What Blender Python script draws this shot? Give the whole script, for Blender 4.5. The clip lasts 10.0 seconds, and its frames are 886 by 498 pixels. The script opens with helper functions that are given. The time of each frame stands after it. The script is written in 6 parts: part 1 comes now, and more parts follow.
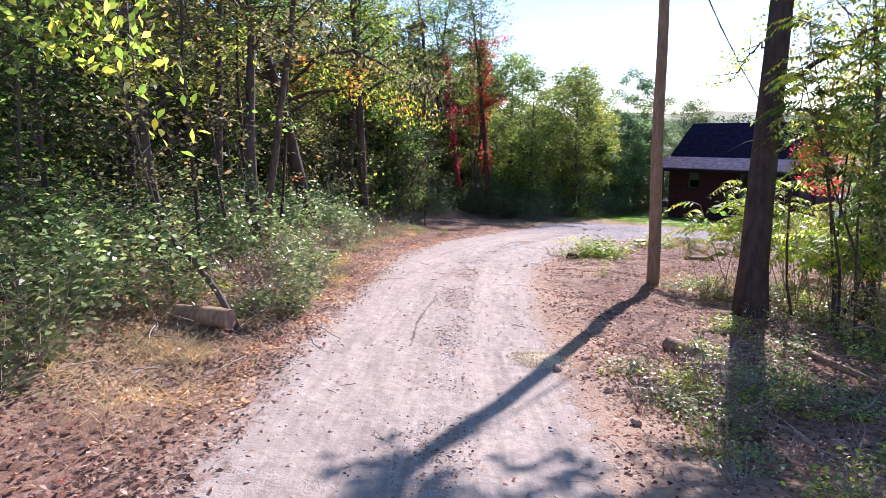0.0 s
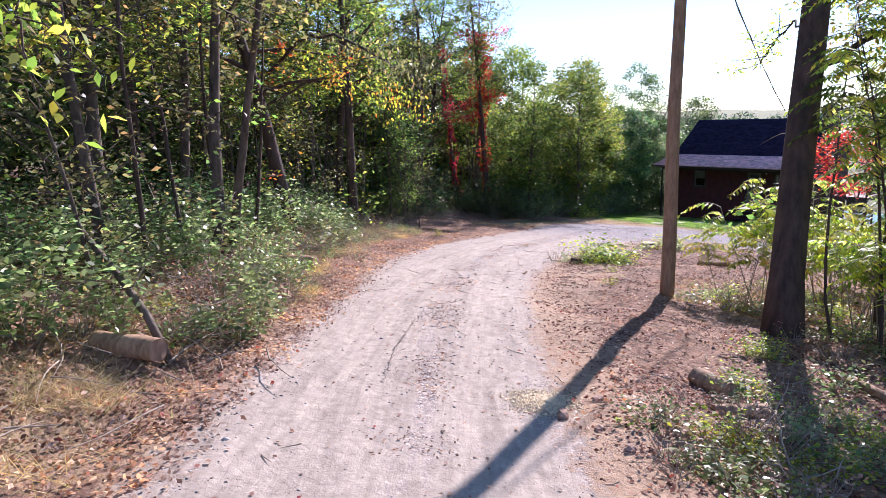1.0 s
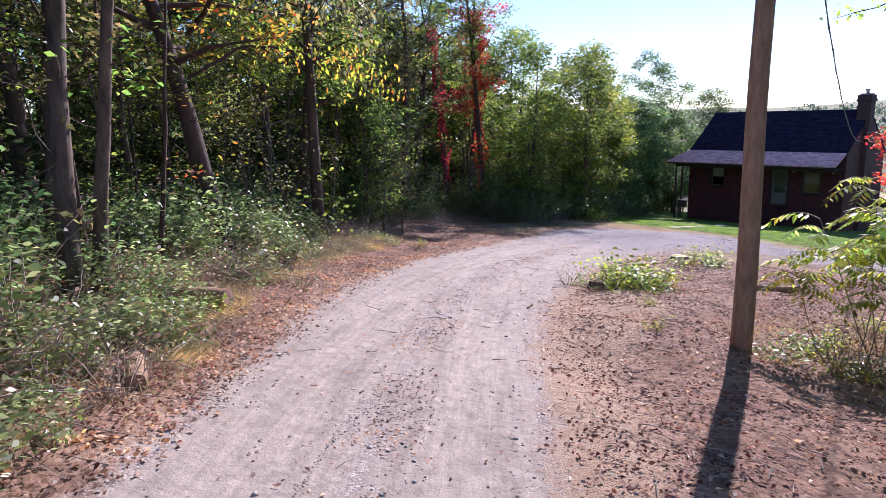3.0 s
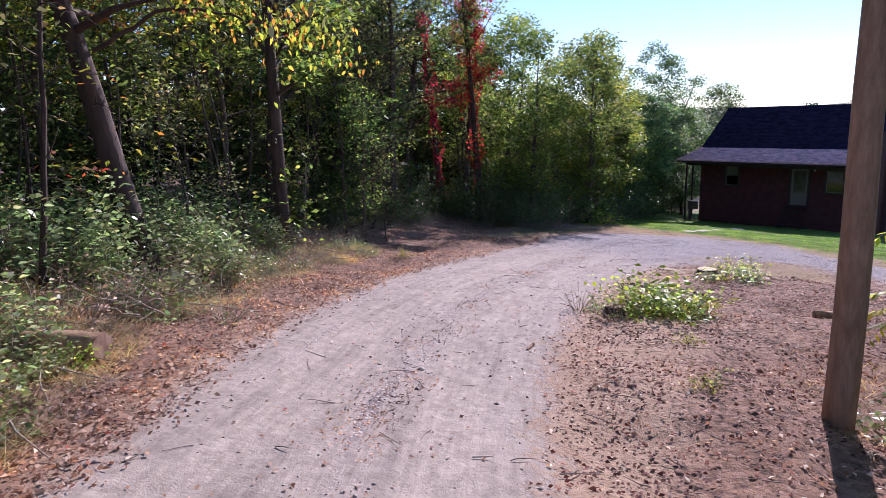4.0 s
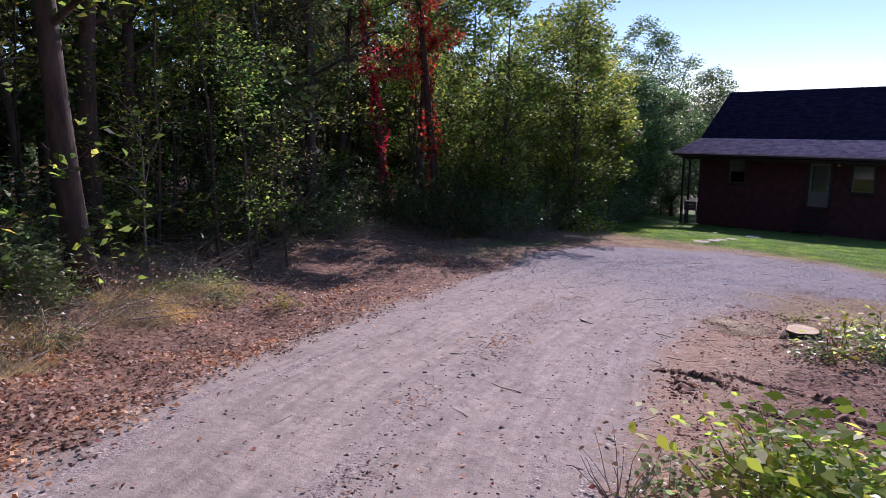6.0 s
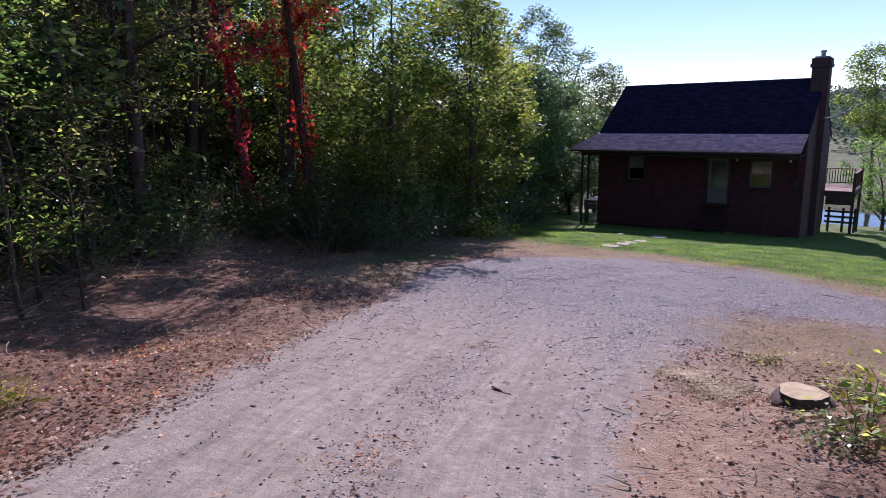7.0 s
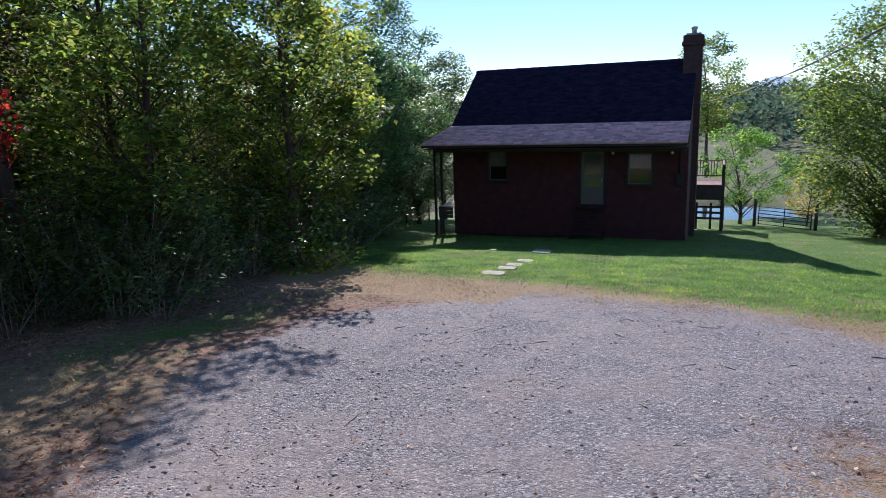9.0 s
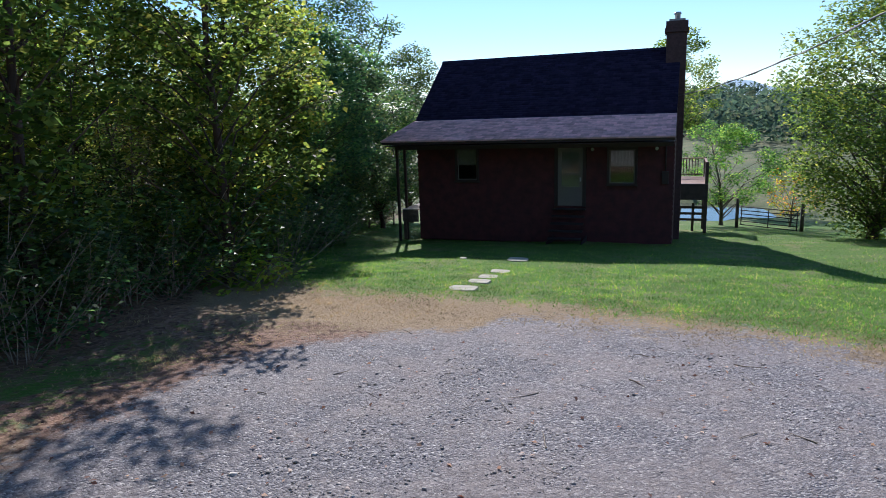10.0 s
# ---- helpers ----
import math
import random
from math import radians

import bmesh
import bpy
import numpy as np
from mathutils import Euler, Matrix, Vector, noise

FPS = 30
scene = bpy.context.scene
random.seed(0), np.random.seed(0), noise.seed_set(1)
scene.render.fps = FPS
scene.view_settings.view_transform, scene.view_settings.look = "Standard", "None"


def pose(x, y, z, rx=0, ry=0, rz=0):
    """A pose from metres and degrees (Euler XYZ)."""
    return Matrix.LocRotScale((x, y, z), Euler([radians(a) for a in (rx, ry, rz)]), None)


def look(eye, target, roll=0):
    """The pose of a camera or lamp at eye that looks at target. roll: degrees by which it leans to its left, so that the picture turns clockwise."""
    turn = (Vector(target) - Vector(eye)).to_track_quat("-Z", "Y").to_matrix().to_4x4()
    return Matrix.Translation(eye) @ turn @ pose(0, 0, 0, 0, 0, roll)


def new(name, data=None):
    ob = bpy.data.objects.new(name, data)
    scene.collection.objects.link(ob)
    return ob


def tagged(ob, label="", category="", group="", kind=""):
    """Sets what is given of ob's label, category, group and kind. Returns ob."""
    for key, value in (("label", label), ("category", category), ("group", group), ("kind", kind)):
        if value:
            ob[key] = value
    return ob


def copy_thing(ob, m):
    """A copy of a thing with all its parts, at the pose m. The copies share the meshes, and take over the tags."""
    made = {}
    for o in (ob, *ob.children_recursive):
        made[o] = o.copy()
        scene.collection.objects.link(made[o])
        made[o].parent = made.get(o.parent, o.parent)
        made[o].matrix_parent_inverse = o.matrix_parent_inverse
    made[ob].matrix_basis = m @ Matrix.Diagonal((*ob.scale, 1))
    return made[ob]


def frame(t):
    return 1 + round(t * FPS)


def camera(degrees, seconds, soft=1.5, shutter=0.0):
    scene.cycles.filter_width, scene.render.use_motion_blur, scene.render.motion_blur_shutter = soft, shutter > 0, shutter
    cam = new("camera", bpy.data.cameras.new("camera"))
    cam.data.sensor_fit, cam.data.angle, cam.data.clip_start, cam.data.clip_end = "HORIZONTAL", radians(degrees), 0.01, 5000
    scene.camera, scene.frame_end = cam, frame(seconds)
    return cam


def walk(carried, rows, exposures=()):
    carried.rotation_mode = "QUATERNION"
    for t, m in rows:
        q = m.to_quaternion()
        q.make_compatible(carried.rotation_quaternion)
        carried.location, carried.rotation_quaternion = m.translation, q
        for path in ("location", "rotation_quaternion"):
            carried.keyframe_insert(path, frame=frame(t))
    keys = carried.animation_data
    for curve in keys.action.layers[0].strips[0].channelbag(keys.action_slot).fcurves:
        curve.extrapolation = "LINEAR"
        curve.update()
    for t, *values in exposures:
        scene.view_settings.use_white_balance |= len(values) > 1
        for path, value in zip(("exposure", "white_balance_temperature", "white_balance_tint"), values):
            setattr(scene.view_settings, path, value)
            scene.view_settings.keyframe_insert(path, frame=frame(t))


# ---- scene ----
cam = camera(69.0, 10.0, 0.85)
PATH = [
    (0, (4.898, 3.581, 3.623), (3.401, 4.852, 3.244), -1.3),
    (0.5, (4.385, 4.196, 3.56), (2.887, 5.465, 3.18), -1.3),
    (1, (3.775, 4.861, 3.479), (2.278, 6.13, 3.095), -1.3),
    (1.5, (3.08, 5.543, 3.397), (1.586, 6.815, 3.01), -1.2),
    (2, (2.342, 6.333, 3.288), (0.848, 7.605, 2.902), -1.3),
    (2.5, (1.48, 7.219, 3.2), (-0.014, 8.491, 2.809), -1.2),
    (4, (-1.459, 10.471, 2.778), (-2.955, 11.741, 2.39), -1.4),
    (4.5, (-2.647, 11.768, 2.621), (-4.14, 13.04, 2.232), -1.6),
    (5, (-3.875, 13.117, 2.458), (-5.364, 14.395, 2.068), -1.7),
    (6.5, (-7.412, 17.333, 1.957), (-8.757, 18.755, 1.549), -0.8),
    (7, (-8.453, 18.763, 1.829), (-9.653, 20.31, 1.42), -1.1),
    (7.5, (-9.555, 20.159, 1.686), (-10.623, 21.8, 1.279), -1.3),
    (8, (-10.571, 21.684, 1.548), (-11.559, 23.375, 1.139), -1.3),
    (8.5, (-11.477, 23.289, 1.345), (-12.391, 25.021, 0.938), -1.5),
    (9, (-12.216, 24.832, 1.155), (-12.996, 26.628, 0.748), -1.8),
    (9.5, (-12.809, 26.3, 0.959), (-13.521, 28.125, 0.554), -1.9),
    (10, (-13.09, 27.316, 0.787), (-13.781, 29.149, 0.385), -1.9),
]
walk(cam, [(t, look(eye, target, roll)) for t, eye, target, roll in PATH],
     [(0, 0.98, 6250, 27), (2.5, 0.8, 6150, 29), (5, 0.25, 6050, 35), (6.5, 0.06, 6100, 36), (8, 0.28, 6050, 29), (10, 0.29, 6100, 13)])

# ---------------------------------------------------------------- light
SUN_EL, SUN_AZ = 30.0, (-0.385, 0.923)
world = bpy.data.worlds.new("world")
scene.world = world
world.use_nodes = True
wn = world.node_tree.nodes
sky = wn.new("ShaderNodeTexSky")
sky.sky_type = "NISHITA"
sky.sun_disc = False
sky.sun_elevation = radians(SUN_EL)
sky.sun_rotation = math.atan2(SUN_AZ[0], SUN_AZ[1])
sky.air_density, sky.dust_density, sky.ozone_density = 1.0, 0.0, 5.0
wn["Background"].inputs["Strength"].default_value = 0.125
world.node_tree.links.new(sky.outputs[0], wn["Background"].inputs[0])
sun = new("sun", bpy.data.lights.new("sun", "SUN"))
sun.data.energy, sun.data.angle, sun.data.color = 5.0, radians(0.53), (1.0, 0.955, 0.9)
ce = math.cos(radians(SUN_EL))
sun.matrix_world = look((SUN_AZ[0] * ce * 50, SUN_AZ[1] * ce * 50, math.sin(radians(SUN_EL)) * 50), (0, 0, 0))


# ---------------------------------------------------------------- node helpers
def material(name):
    m = bpy.data.materials.new(name)
    m.use_nodes = True
    nt = m.node_tree
    return m, nt, nt.nodes["Principled BSDF"]


def ramp(nt, source, stops):
    r = nt.nodes.new("ShaderNodeValToRGB")
    el = r.color_ramp.elements
    while len(el) < len(stops):
        el.new(0.5)
    for e, (p, c) in zip(el, stops):
        e.position, e.color = p, (*c, 1.0) if len(c) == 3 else c
    nt.links.new(source, r.inputs[0])
    return r.outputs[0]


def noise_tex(nt, vector, scale, detail=4.0, rough=0.6):
    n = nt.nodes.new("ShaderNodeTexNoise")
    n.inputs["Scale"].default_value, n.inputs["Detail"].default_value, n.inputs["Roughness"].default_value = scale, detail, rough
    if vector is not None:
        nt.links.new(vector, n.inputs["Vector"])
    return n.outputs[0]


def mix(nt, fac, a, b, blend="MIX"):
    n = nt.nodes.new("ShaderNodeMix")
    n.data_type, n.blend_type = "RGBA", blend
    for sock, v in ((n.inputs[0], fac), (n.inputs[6], a), (n.inputs[7], b)):
        if isinstance(v, bpy.types.NodeSocket):
            nt.links.new(v, sock)
        elif isinstance(v, (int, float)):
            sock.default_value = v
        else:
            sock.default_value = (*v, 1.0)
    return n.outputs[2]


def calc(nt, op, a, b=0.0, clamp=False):
    n = nt.nodes.new("ShaderNodeMath")
    n.operation, n.use_clamp = op, clamp
    for sock, v in zip(n.inputs, (a, b)):
        if isinstance(v, bpy.types.NodeSocket):
            nt.links.new(v, sock)
        else:
            sock.default_value = v
    return n.outputs[0]


def bump(nt, bsdf, height, strength, distance):
    b = nt.nodes.new("ShaderNodeBump")
    b.inputs["Strength"].default_value, b.inputs["Distance"].default_value = strength, distance
    nt.links.new(height, b.inputs["Height"])
    nt.links.new(b.outputs[0], bsdf.inputs["Normal"])


def coords(nt, kind="Object"):
    return nt.nodes.new("ShaderNodeTexCoord").outputs[kind]


def attr(nt, name):
    a = nt.nodes.new("ShaderNodeAttribute")
    a.attribute_name = name
    return a.outputs["Fac"]


def stretch(nt, vector, sx, sy, sz):
    m = nt.nodes.new("ShaderNodeMapping")
    m.inputs["Scale"].default_value = (sx, sy, sz)
    nt.links.new(vector, m.inputs["Vector"])
    return m.outputs[0]


# ---------------------------------------------------------------- materials
def leaf_material(name, stops, translucent=0.55, rough=0.55, gloss=0.1, shine=(3.1, 3.2, 2.9)):
    m, nt, p = material(name)
    geo = nt.nodes.new("ShaderNodeNewGeometry")
    info = nt.nodes.new("ShaderNodeObjectInfo")
    col = ramp(nt, geo.outputs["Random Per Island"], stops)
    hsv = nt.nodes.new("ShaderNodeHueSaturation")
    nt.links.new(col, hsv.inputs["Color"])
    nt.links.new(calc(nt, "ADD", calc(nt, "MULTIPLY", info.outputs["Random"], 0.05), 0.475), hsv.inputs["Hue"])
    nt.links.new(calc(nt, "ADD", calc(nt, "MULTIPLY", info.outputs["Random"], 0.5), 0.75), hsv.inputs["Value"])
    # noise tints sprays dull blue or bright warm, painting in shade and sun
    clump_light = noise_tex(nt, coords(nt), 1.1, 3, 0.6)
    col = mix(nt, 1.0, hsv.outputs[0], ramp(nt, clump_light, [(0.36, (0.5, 0.54, 0.6)), (0.5, (0.95, 0.95, 0.95)), (0.66, (1.6, 1.45, 1.05))]), "MULTIPLY")
    nt.links.new(col, p.inputs["Base Color"])
    p.inputs["Roughness"].default_value = rough
    p.inputs["Specular IOR Level"].default_value = gloss
    tr = nt.nodes.new("ShaderNodeBsdfTranslucent")
    nt.links.new(mix(nt, 1.0, col, shine, "MULTIPLY"), tr.inputs["Color"])
    ms = nt.nodes.new("ShaderNodeMixShader")
    ms.inputs[0].default_value = translucent
    nt.links.new(p.outputs[0], ms.inputs[1])
    nt.links.new(tr.outputs[0], ms.inputs[2])
    nt.links.new(ms.outputs[0], nt.nodes["Material Output"].inputs["Surface"])
    return m


LEAF_GREEN = leaf_material("leaf_green", [(0.0, (0.038, 0.072, 0.02)), (0.45, (0.068, 0.118, 0.028)), (0.8, (0.115, 0.165, 0.036)), (1.0, (0.21, 0.215, 0.05))], 0.7, 0.45, 0.12)
LEAF_OLIVE = leaf_material("leaf_olive", [(0.0, (0.042, 0.052, 0.028)), (0.5, (0.085, 0.098, 0.046)), (0.88, (0.15, 0.148, 0.065)), (1.0, (0.24, 0.16, 0.08))], 0.5, 0.4, 0.3, (3.4, 3.1, 2.8))
LEAF_YELLOW = leaf_material("leaf_yellow_green", [(0.0, (0.075, 0.12, 0.022)), (0.5, (0.14, 0.185, 0.034)), (0.85, (0.25, 0.245, 0.045)), (1.0, (0.33, 0.21, 0.05))], 0.58, 0.45, 0.12)
# leaf green darkened and made less translucent: the deep wood's shade in its colour
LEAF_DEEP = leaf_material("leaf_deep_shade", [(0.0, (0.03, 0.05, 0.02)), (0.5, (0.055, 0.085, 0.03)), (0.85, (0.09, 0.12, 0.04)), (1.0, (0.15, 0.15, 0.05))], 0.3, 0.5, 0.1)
LEAF_SUMAC = leaf_material("leaf_sumac", [(0.0, (0.1, 0.17, 0.03)), (0.4, (0.2, 0.27, 0.045)), (0.8, (0.34, 0.36, 0.07)), (1.0, (0.45, 0.36, 0.08))], 0.62, 0.45, 0.2)
# darker, bluer green: the look of foliage's shade side put into the colour
LEAF_DARK = leaf_material("leaf_shade_side", [(0.0, (0.028, 0.055, 0.026)), (0.5, (0.05, 0.095, 0.038)), (0.85, (0.085, 0.135, 0.045)), (1.0, (0.15, 0.17, 0.055))], 0.58, 0.4, 0.3)
# distance haze is mixed into this leaf colour as a bluer green
LEAF_HAZED = leaf_material("leaf_far_hazed", [(0.0, (0.035, 0.06, 0.05)), (0.5, (0.055, 0.09, 0.07)), (0.85, (0.085, 0.12, 0.08)), (1.0, (0.13, 0.14, 0.085))], 0.3, 0.7, 0.05)
LEAF_RED = leaf_material("leaf_red", [(0.0, (0.22, 0.016, 0.022)), (0.45, (0.46, 0.034, 0.04)), (0.8, (0.58, 0.08, 0.05)), (0.93, (0.45, 0.16, 0.04)), (1.0, (0.2, 0.2, 0.05))], 0.35, 0.5, 0.2)
LEAF_BUSH = leaf_material("leaf_bush", [(0.0, (0.07, 0.115, 0.045)), (0.5, (0.14, 0.19, 0.08)), (0.85, (0.24, 0.28, 0.14)), (0.94, (0.3, 0.28, 0.15)), (1.0, (0.3, 0.17, 0.09))], 0.5, 0.34, 0.5)
LEAF_WILT = leaf_material("leaf_pale", [(0.0, (0.1, 0.15, 0.06)), (0.5, (0.17, 0.22, 0.1)), (0.85, (0.32, 0.32, 0.2)), (1.0, (0.36, 0.22, 0.13))], 0.42, 0.38, 0.35)
LEAF_ORANGE = leaf_material("leaf_turning", [(0.0, (0.11, 0.16, 0.02)), (0.55, (0.22, 0.22, 0.03)), (0.8, (0.42, 0.2, 0.03)), (1.0, (0.45, 0.1, 0.03))])
LEAF_MULCH = leaf_material("leaf_mulch", [(0.0, (0.1, 0.052, 0.04)), (0.4, (0.24, 0.125, 0.09)), (0.75, (0.4, 0.23, 0.17)), (0.93, (0.45, 0.31, 0.24)), (1.0, (0.6, 0.48, 0.38))], 0.25, 0.7, 0.05, (1.8, 1.45, 1.25))
LEAF_DRY = leaf_material("leaf_litter", [(0.0, (0.13, 0.065, 0.045)), (0.25, (0.28, 0.155, 0.105)), (0.55, (0.45, 0.285, 0.205)), (0.8, (0.6, 0.45, 0.35)), (0.94, (0.74, 0.6, 0.49)), (1.0, (0.42, 0.08, 0.05))], 0.32, 0.6, 0.2, (1.65, 1.5, 1.3))
GRASS = leaf_material("grass_blade", [(0.0, (0.06, 0.125, 0.022)), (0.6, (0.1, 0.19, 0.033)), (0.88, (0.18, 0.22, 0.055)), (1.0, (0.3, 0.25, 0.12))], 0.4, 0.6, 0.12)
STRAW = leaf_material("dry_grass_blade", [(0.0, (0.28, 0.2, 0.12)), (0.5, (0.45, 0.35, 0.23)), (0.8, (0.56, 0.48, 0.34)), (1.0, (0.16, 0.2, 0.04))], 0.45, 0.7, 0.1, (1.5, 1.4, 1.1))


def bark_material(name, dark, light, scale=9.0, depth=0.02):
    m, nt, p = material(name)
    v = stretch(nt, coords(nt), 1.0, 1.0, 0.22)
    f = noise_tex(nt, v, scale, 6, 0.65)
    big = noise_tex(nt, coords(nt), 1.3, 3)
    col = ramp(nt, f, [(0.3, dark), (0.62, light), (0.8, tuple(min(1, c * 1.25) for c in light))])
    nt.links.new(mix(nt, 0.5, col, ramp(nt, big, [(0.35, (0.55, 0.55, 0.5)), (0.65, (1.1, 1.05, 1.0))]), "MULTIPLY"), p.inputs["Base Color"])
    p.inputs["Roughness"].default_value = 0.85
    bump(nt, p, f, 0.8, depth)
    return m


BARK = bark_material("bark_grey_brown", (0.04, 0.028, 0.022), (0.16, 0.115, 0.09))
BARK_DARK = bark_material("bark_dark", (0.03, 0.019, 0.016), (0.115, 0.07, 0.055), 7.0, 0.03)
LOG_BARK = bark_material("log_bark", (0.19, 0.105, 0.065), (0.46, 0.29, 0.185), 12.0, 0.015)
TWIG = bark_material("twig_bark", (0.17, 0.13, 0.1), (0.42, 0.35, 0.29), 14.0, 0.005)
POLE_WOOD = bark_material("pole_wood", (0.22, 0.125, 0.075), (0.4, 0.25, 0.165), 16.0, 0.006)
LOG_CUT = bark_material("log_cut", (0.2, 0.11, 0.075), (0.42, 0.27, 0.19), 10.0, 0.004)
CUT_WOOD = bark_material("cut_wood", (0.55, 0.39, 0.2), (0.8, 0.63, 0.4), 10.0, 0.004)


def plain(name, colour, rough=0.6, metal=0.0, var=0.25, scale=8.0, relief=0.0):
    m, nt, p = material(name)
    f = noise_tex(nt, coords(nt), scale, 5)
    lo, hi = tuple(c * (1 - var) for c in colour), tuple(min(1.0, c * (1 + var)) for c in colour)
    fine = noise_tex(nt, coords(nt), scale * 9, 3)
    base = ramp(nt, f, [(0.3, lo), (0.7, hi)])
    nt.links.new(mix(nt, 0.35, base, ramp(nt, fine, [(0.3, (0.7, 0.7, 0.7)), (0.7, (1.15, 1.15, 1.15))]), "MULTIPLY"), p.inputs["Base Color"])
    p.inputs["Roughness"].default_value, p.inputs["Metallic"].default_value = rough, metal
    if relief:
        bump(nt, p, fine, 0.6, relief)
    return m


SIDING = plain("stained_siding", (0.085, 0.018, 0.018), 0.75, 0, 0.35, 3.0, 0.003)
TRIM = plain("brown_trim", (0.04, 0.022, 0.02), 0.6, 0, 0.25, 4.0)
DECK_WOOD = plain("weathered_deck", (0.5, 0.43, 0.36), 0.8, 0, 0.25, 3.0, 0.002)
DARK_WOOD = plain("dark_deck_wood", (0.09, 0.06, 0.045), 0.8, 0, 0.3, 4.0, 0.002)
# step wood coloured near black to stand in for the shade below the door
STOOP_SHADED = plain("shade_darkened_steps", (0.035, 0.02, 0.02), 0.8, 0, 0.3, 4.0, 0.002)
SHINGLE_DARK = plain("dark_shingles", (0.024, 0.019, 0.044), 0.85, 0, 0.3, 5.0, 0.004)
# lean-to shingles coloured paler than asphalt to carry the grazing sunlight
SHINGLE_SUNLIT = plain("sunlit_brown_grey_shingles", (0.76, 0.45, 0.45), 0.55, 0, 0.22, 6.0, 0.004)
for shingle, sheen in ((SHINGLE_DARK, 0.12), (SHINGLE_SUNLIT, 0.5)):
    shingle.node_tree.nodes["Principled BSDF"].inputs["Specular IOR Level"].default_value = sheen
BRICK = plain("chimney_brick", (0.085, 0.042, 0.04), 0.85, 0, 0.3, 10.0, 0.006)
BACK_DECK = plain("red_brown_deck", (0.3, 0.17, 0.13), 0.8, 0, 0.3, 3.0, 0.002)
CEMENT = plain("cement", (0.4, 0.38, 0.35), 0.85, 0, 0.2, 8.0, 0.003)
METAL = plain("galvanised_metal", (0.45, 0.46, 0.48), 0.45, 0.8, 0.15, 12.0)
DOOR_PAINT = plain("pale_door_paint", (0.17, 0.145, 0.125), 0.5, 0, 0.08, 3.0)
CURTAIN = plain("pale_curtain", (0.4, 0.37, 0.33), 0.9, 0, 0.12, 5.0)
STONE = plain("flagstone", (0.44, 0.39, 0.31), 0.85, 0, 0.25, 6.0, 0.008)
ROCK = plain("field_rock", (0.38, 0.235, 0.17), 0.85, 0, 0.35, 7.0, 0.015)
RUST_GATE = plain("weathered_gate_tube", (0.06, 0.05, 0.045), 0.7, 0.1, 0.3, 9.0)
WIRE = plain("cable_jacket", (0.16, 0.16, 0.165), 0.6, 0, 0.1, 9.0)
GLOBE = plain("lamp_glass", (0.6, 0.58, 0.52), 0.25, 0, 0.05, 5.0)

PEBBLE, nt, p = material("gravel_pebbles")
gi = nt.nodes.new("ShaderNodeNewGeometry")
nt.links.new(ramp(nt, gi.outputs["Random Per Island"], [(0.0, (0.17, 0.15, 0.14)), (0.4, (0.28, 0.245, 0.225)), (0.8, (0.38, 0.33, 0.3)), (1.0, (0.58, 0.53, 0.48))]), p.inputs["Base Color"])
p.inputs["Roughness"].default_value = 0.8

GLASS, nt, p = material("window_glass")
p.inputs["Base Color"].default_value = (0.9, 0.95, 0.95, 1)
p.inputs["Roughness"].default_value, p.inputs["IOR"].default_value = 0.03, 1.5
p.inputs["Transmission Weight"].default_value = 1.0

WATER, nt, p = material("pond_water")
p.inputs["Base Color"].default_value = (0.05, 0.06, 0.045, 1)
p.inputs["Roughness"].default_value, p.inputs["IOR"].default_value = 0.06, 1.33
p.inputs["Specular IOR Level"].default_value = 0.8
bump(nt, p, noise_tex(nt, stretch(nt, coords(nt), 1, 2.5, 1), 1.2, 3), 0.12, 0.05)

MOUNTAIN = plain("far_mountain_glow", (0.3, 0.38, 0.47), 1.0, 0, 0.1, 0.002)
# the ridge emits pale blue of its own, in place of distance haze
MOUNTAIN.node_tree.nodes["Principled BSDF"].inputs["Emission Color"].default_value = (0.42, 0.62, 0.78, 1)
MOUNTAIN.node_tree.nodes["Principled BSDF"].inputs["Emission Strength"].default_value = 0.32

# one ground material; the zones come from the mesh's own masks
GROUND, nt, p = material("ground_cover")
obj = coords(nt)
wob = noise_tex(nt, obj, 2.2, 6, 0.7)
wob2 = noise_tex(nt, obj, 9.0, 5, 0.7)


def zone(name, gain=0.55):
    a = calc(nt, "ADD", attr(nt, name), calc(nt, "MULTIPLY", calc(nt, "SUBTRACT", wob, 0.5), gain))
    a = calc(nt, "ADD", a, calc(nt, "MULTIPLY", calc(nt, "SUBTRACT", wob2, 0.5), gain * 1.3))
    return calc(nt, "MULTIPLY", calc(nt, "SUBTRACT", a, 0.36), 3.6, True)


vor = nt.nodes.new("ShaderNodeTexVoronoi")
vor.inputs["Scale"].default_value = 16.0
nt.links.new(obj, vor.inputs["Vector"])
sep = nt.nodes.new("ShaderNodeSeparateColor")
nt.links.new(vor.outputs["Color"], sep.inputs[0])
litter = ramp(nt, sep.outputs[0], [(0.0, (0.05, 0.03, 0.024)), (0.35, (0.13, 0.075, 0.055)), (0.7, (0.24, 0.14, 0.105)), (1.0, (0.36, 0.235, 0.185))])
fine = noise_tex(nt, obj, 55.0, 5, 0.7)
soil = ramp(nt, noise_tex(nt, obj, 4.0, 6, 0.7), [(0.3, (0.145, 0.077, 0.05)), (0.55, (0.33, 0.188, 0.122)), (0.75, (0.49, 0.31, 0.21))])
base = mix(nt, calc(nt, "MULTIPLY", calc(nt, "SUBTRACT", wob2, 0.38), 4.0, True), litter, soil)
pale = ramp(nt, noise_tex(nt, obj, 7.0, 6, 0.7), [(0.3, (0.3, 0.195, 0.13)), (0.6, (0.45, 0.31, 0.215)), (0.8, (0.56, 0.43, 0.31))])
base = mix(nt, zone("bare", 0.8), base, pale)
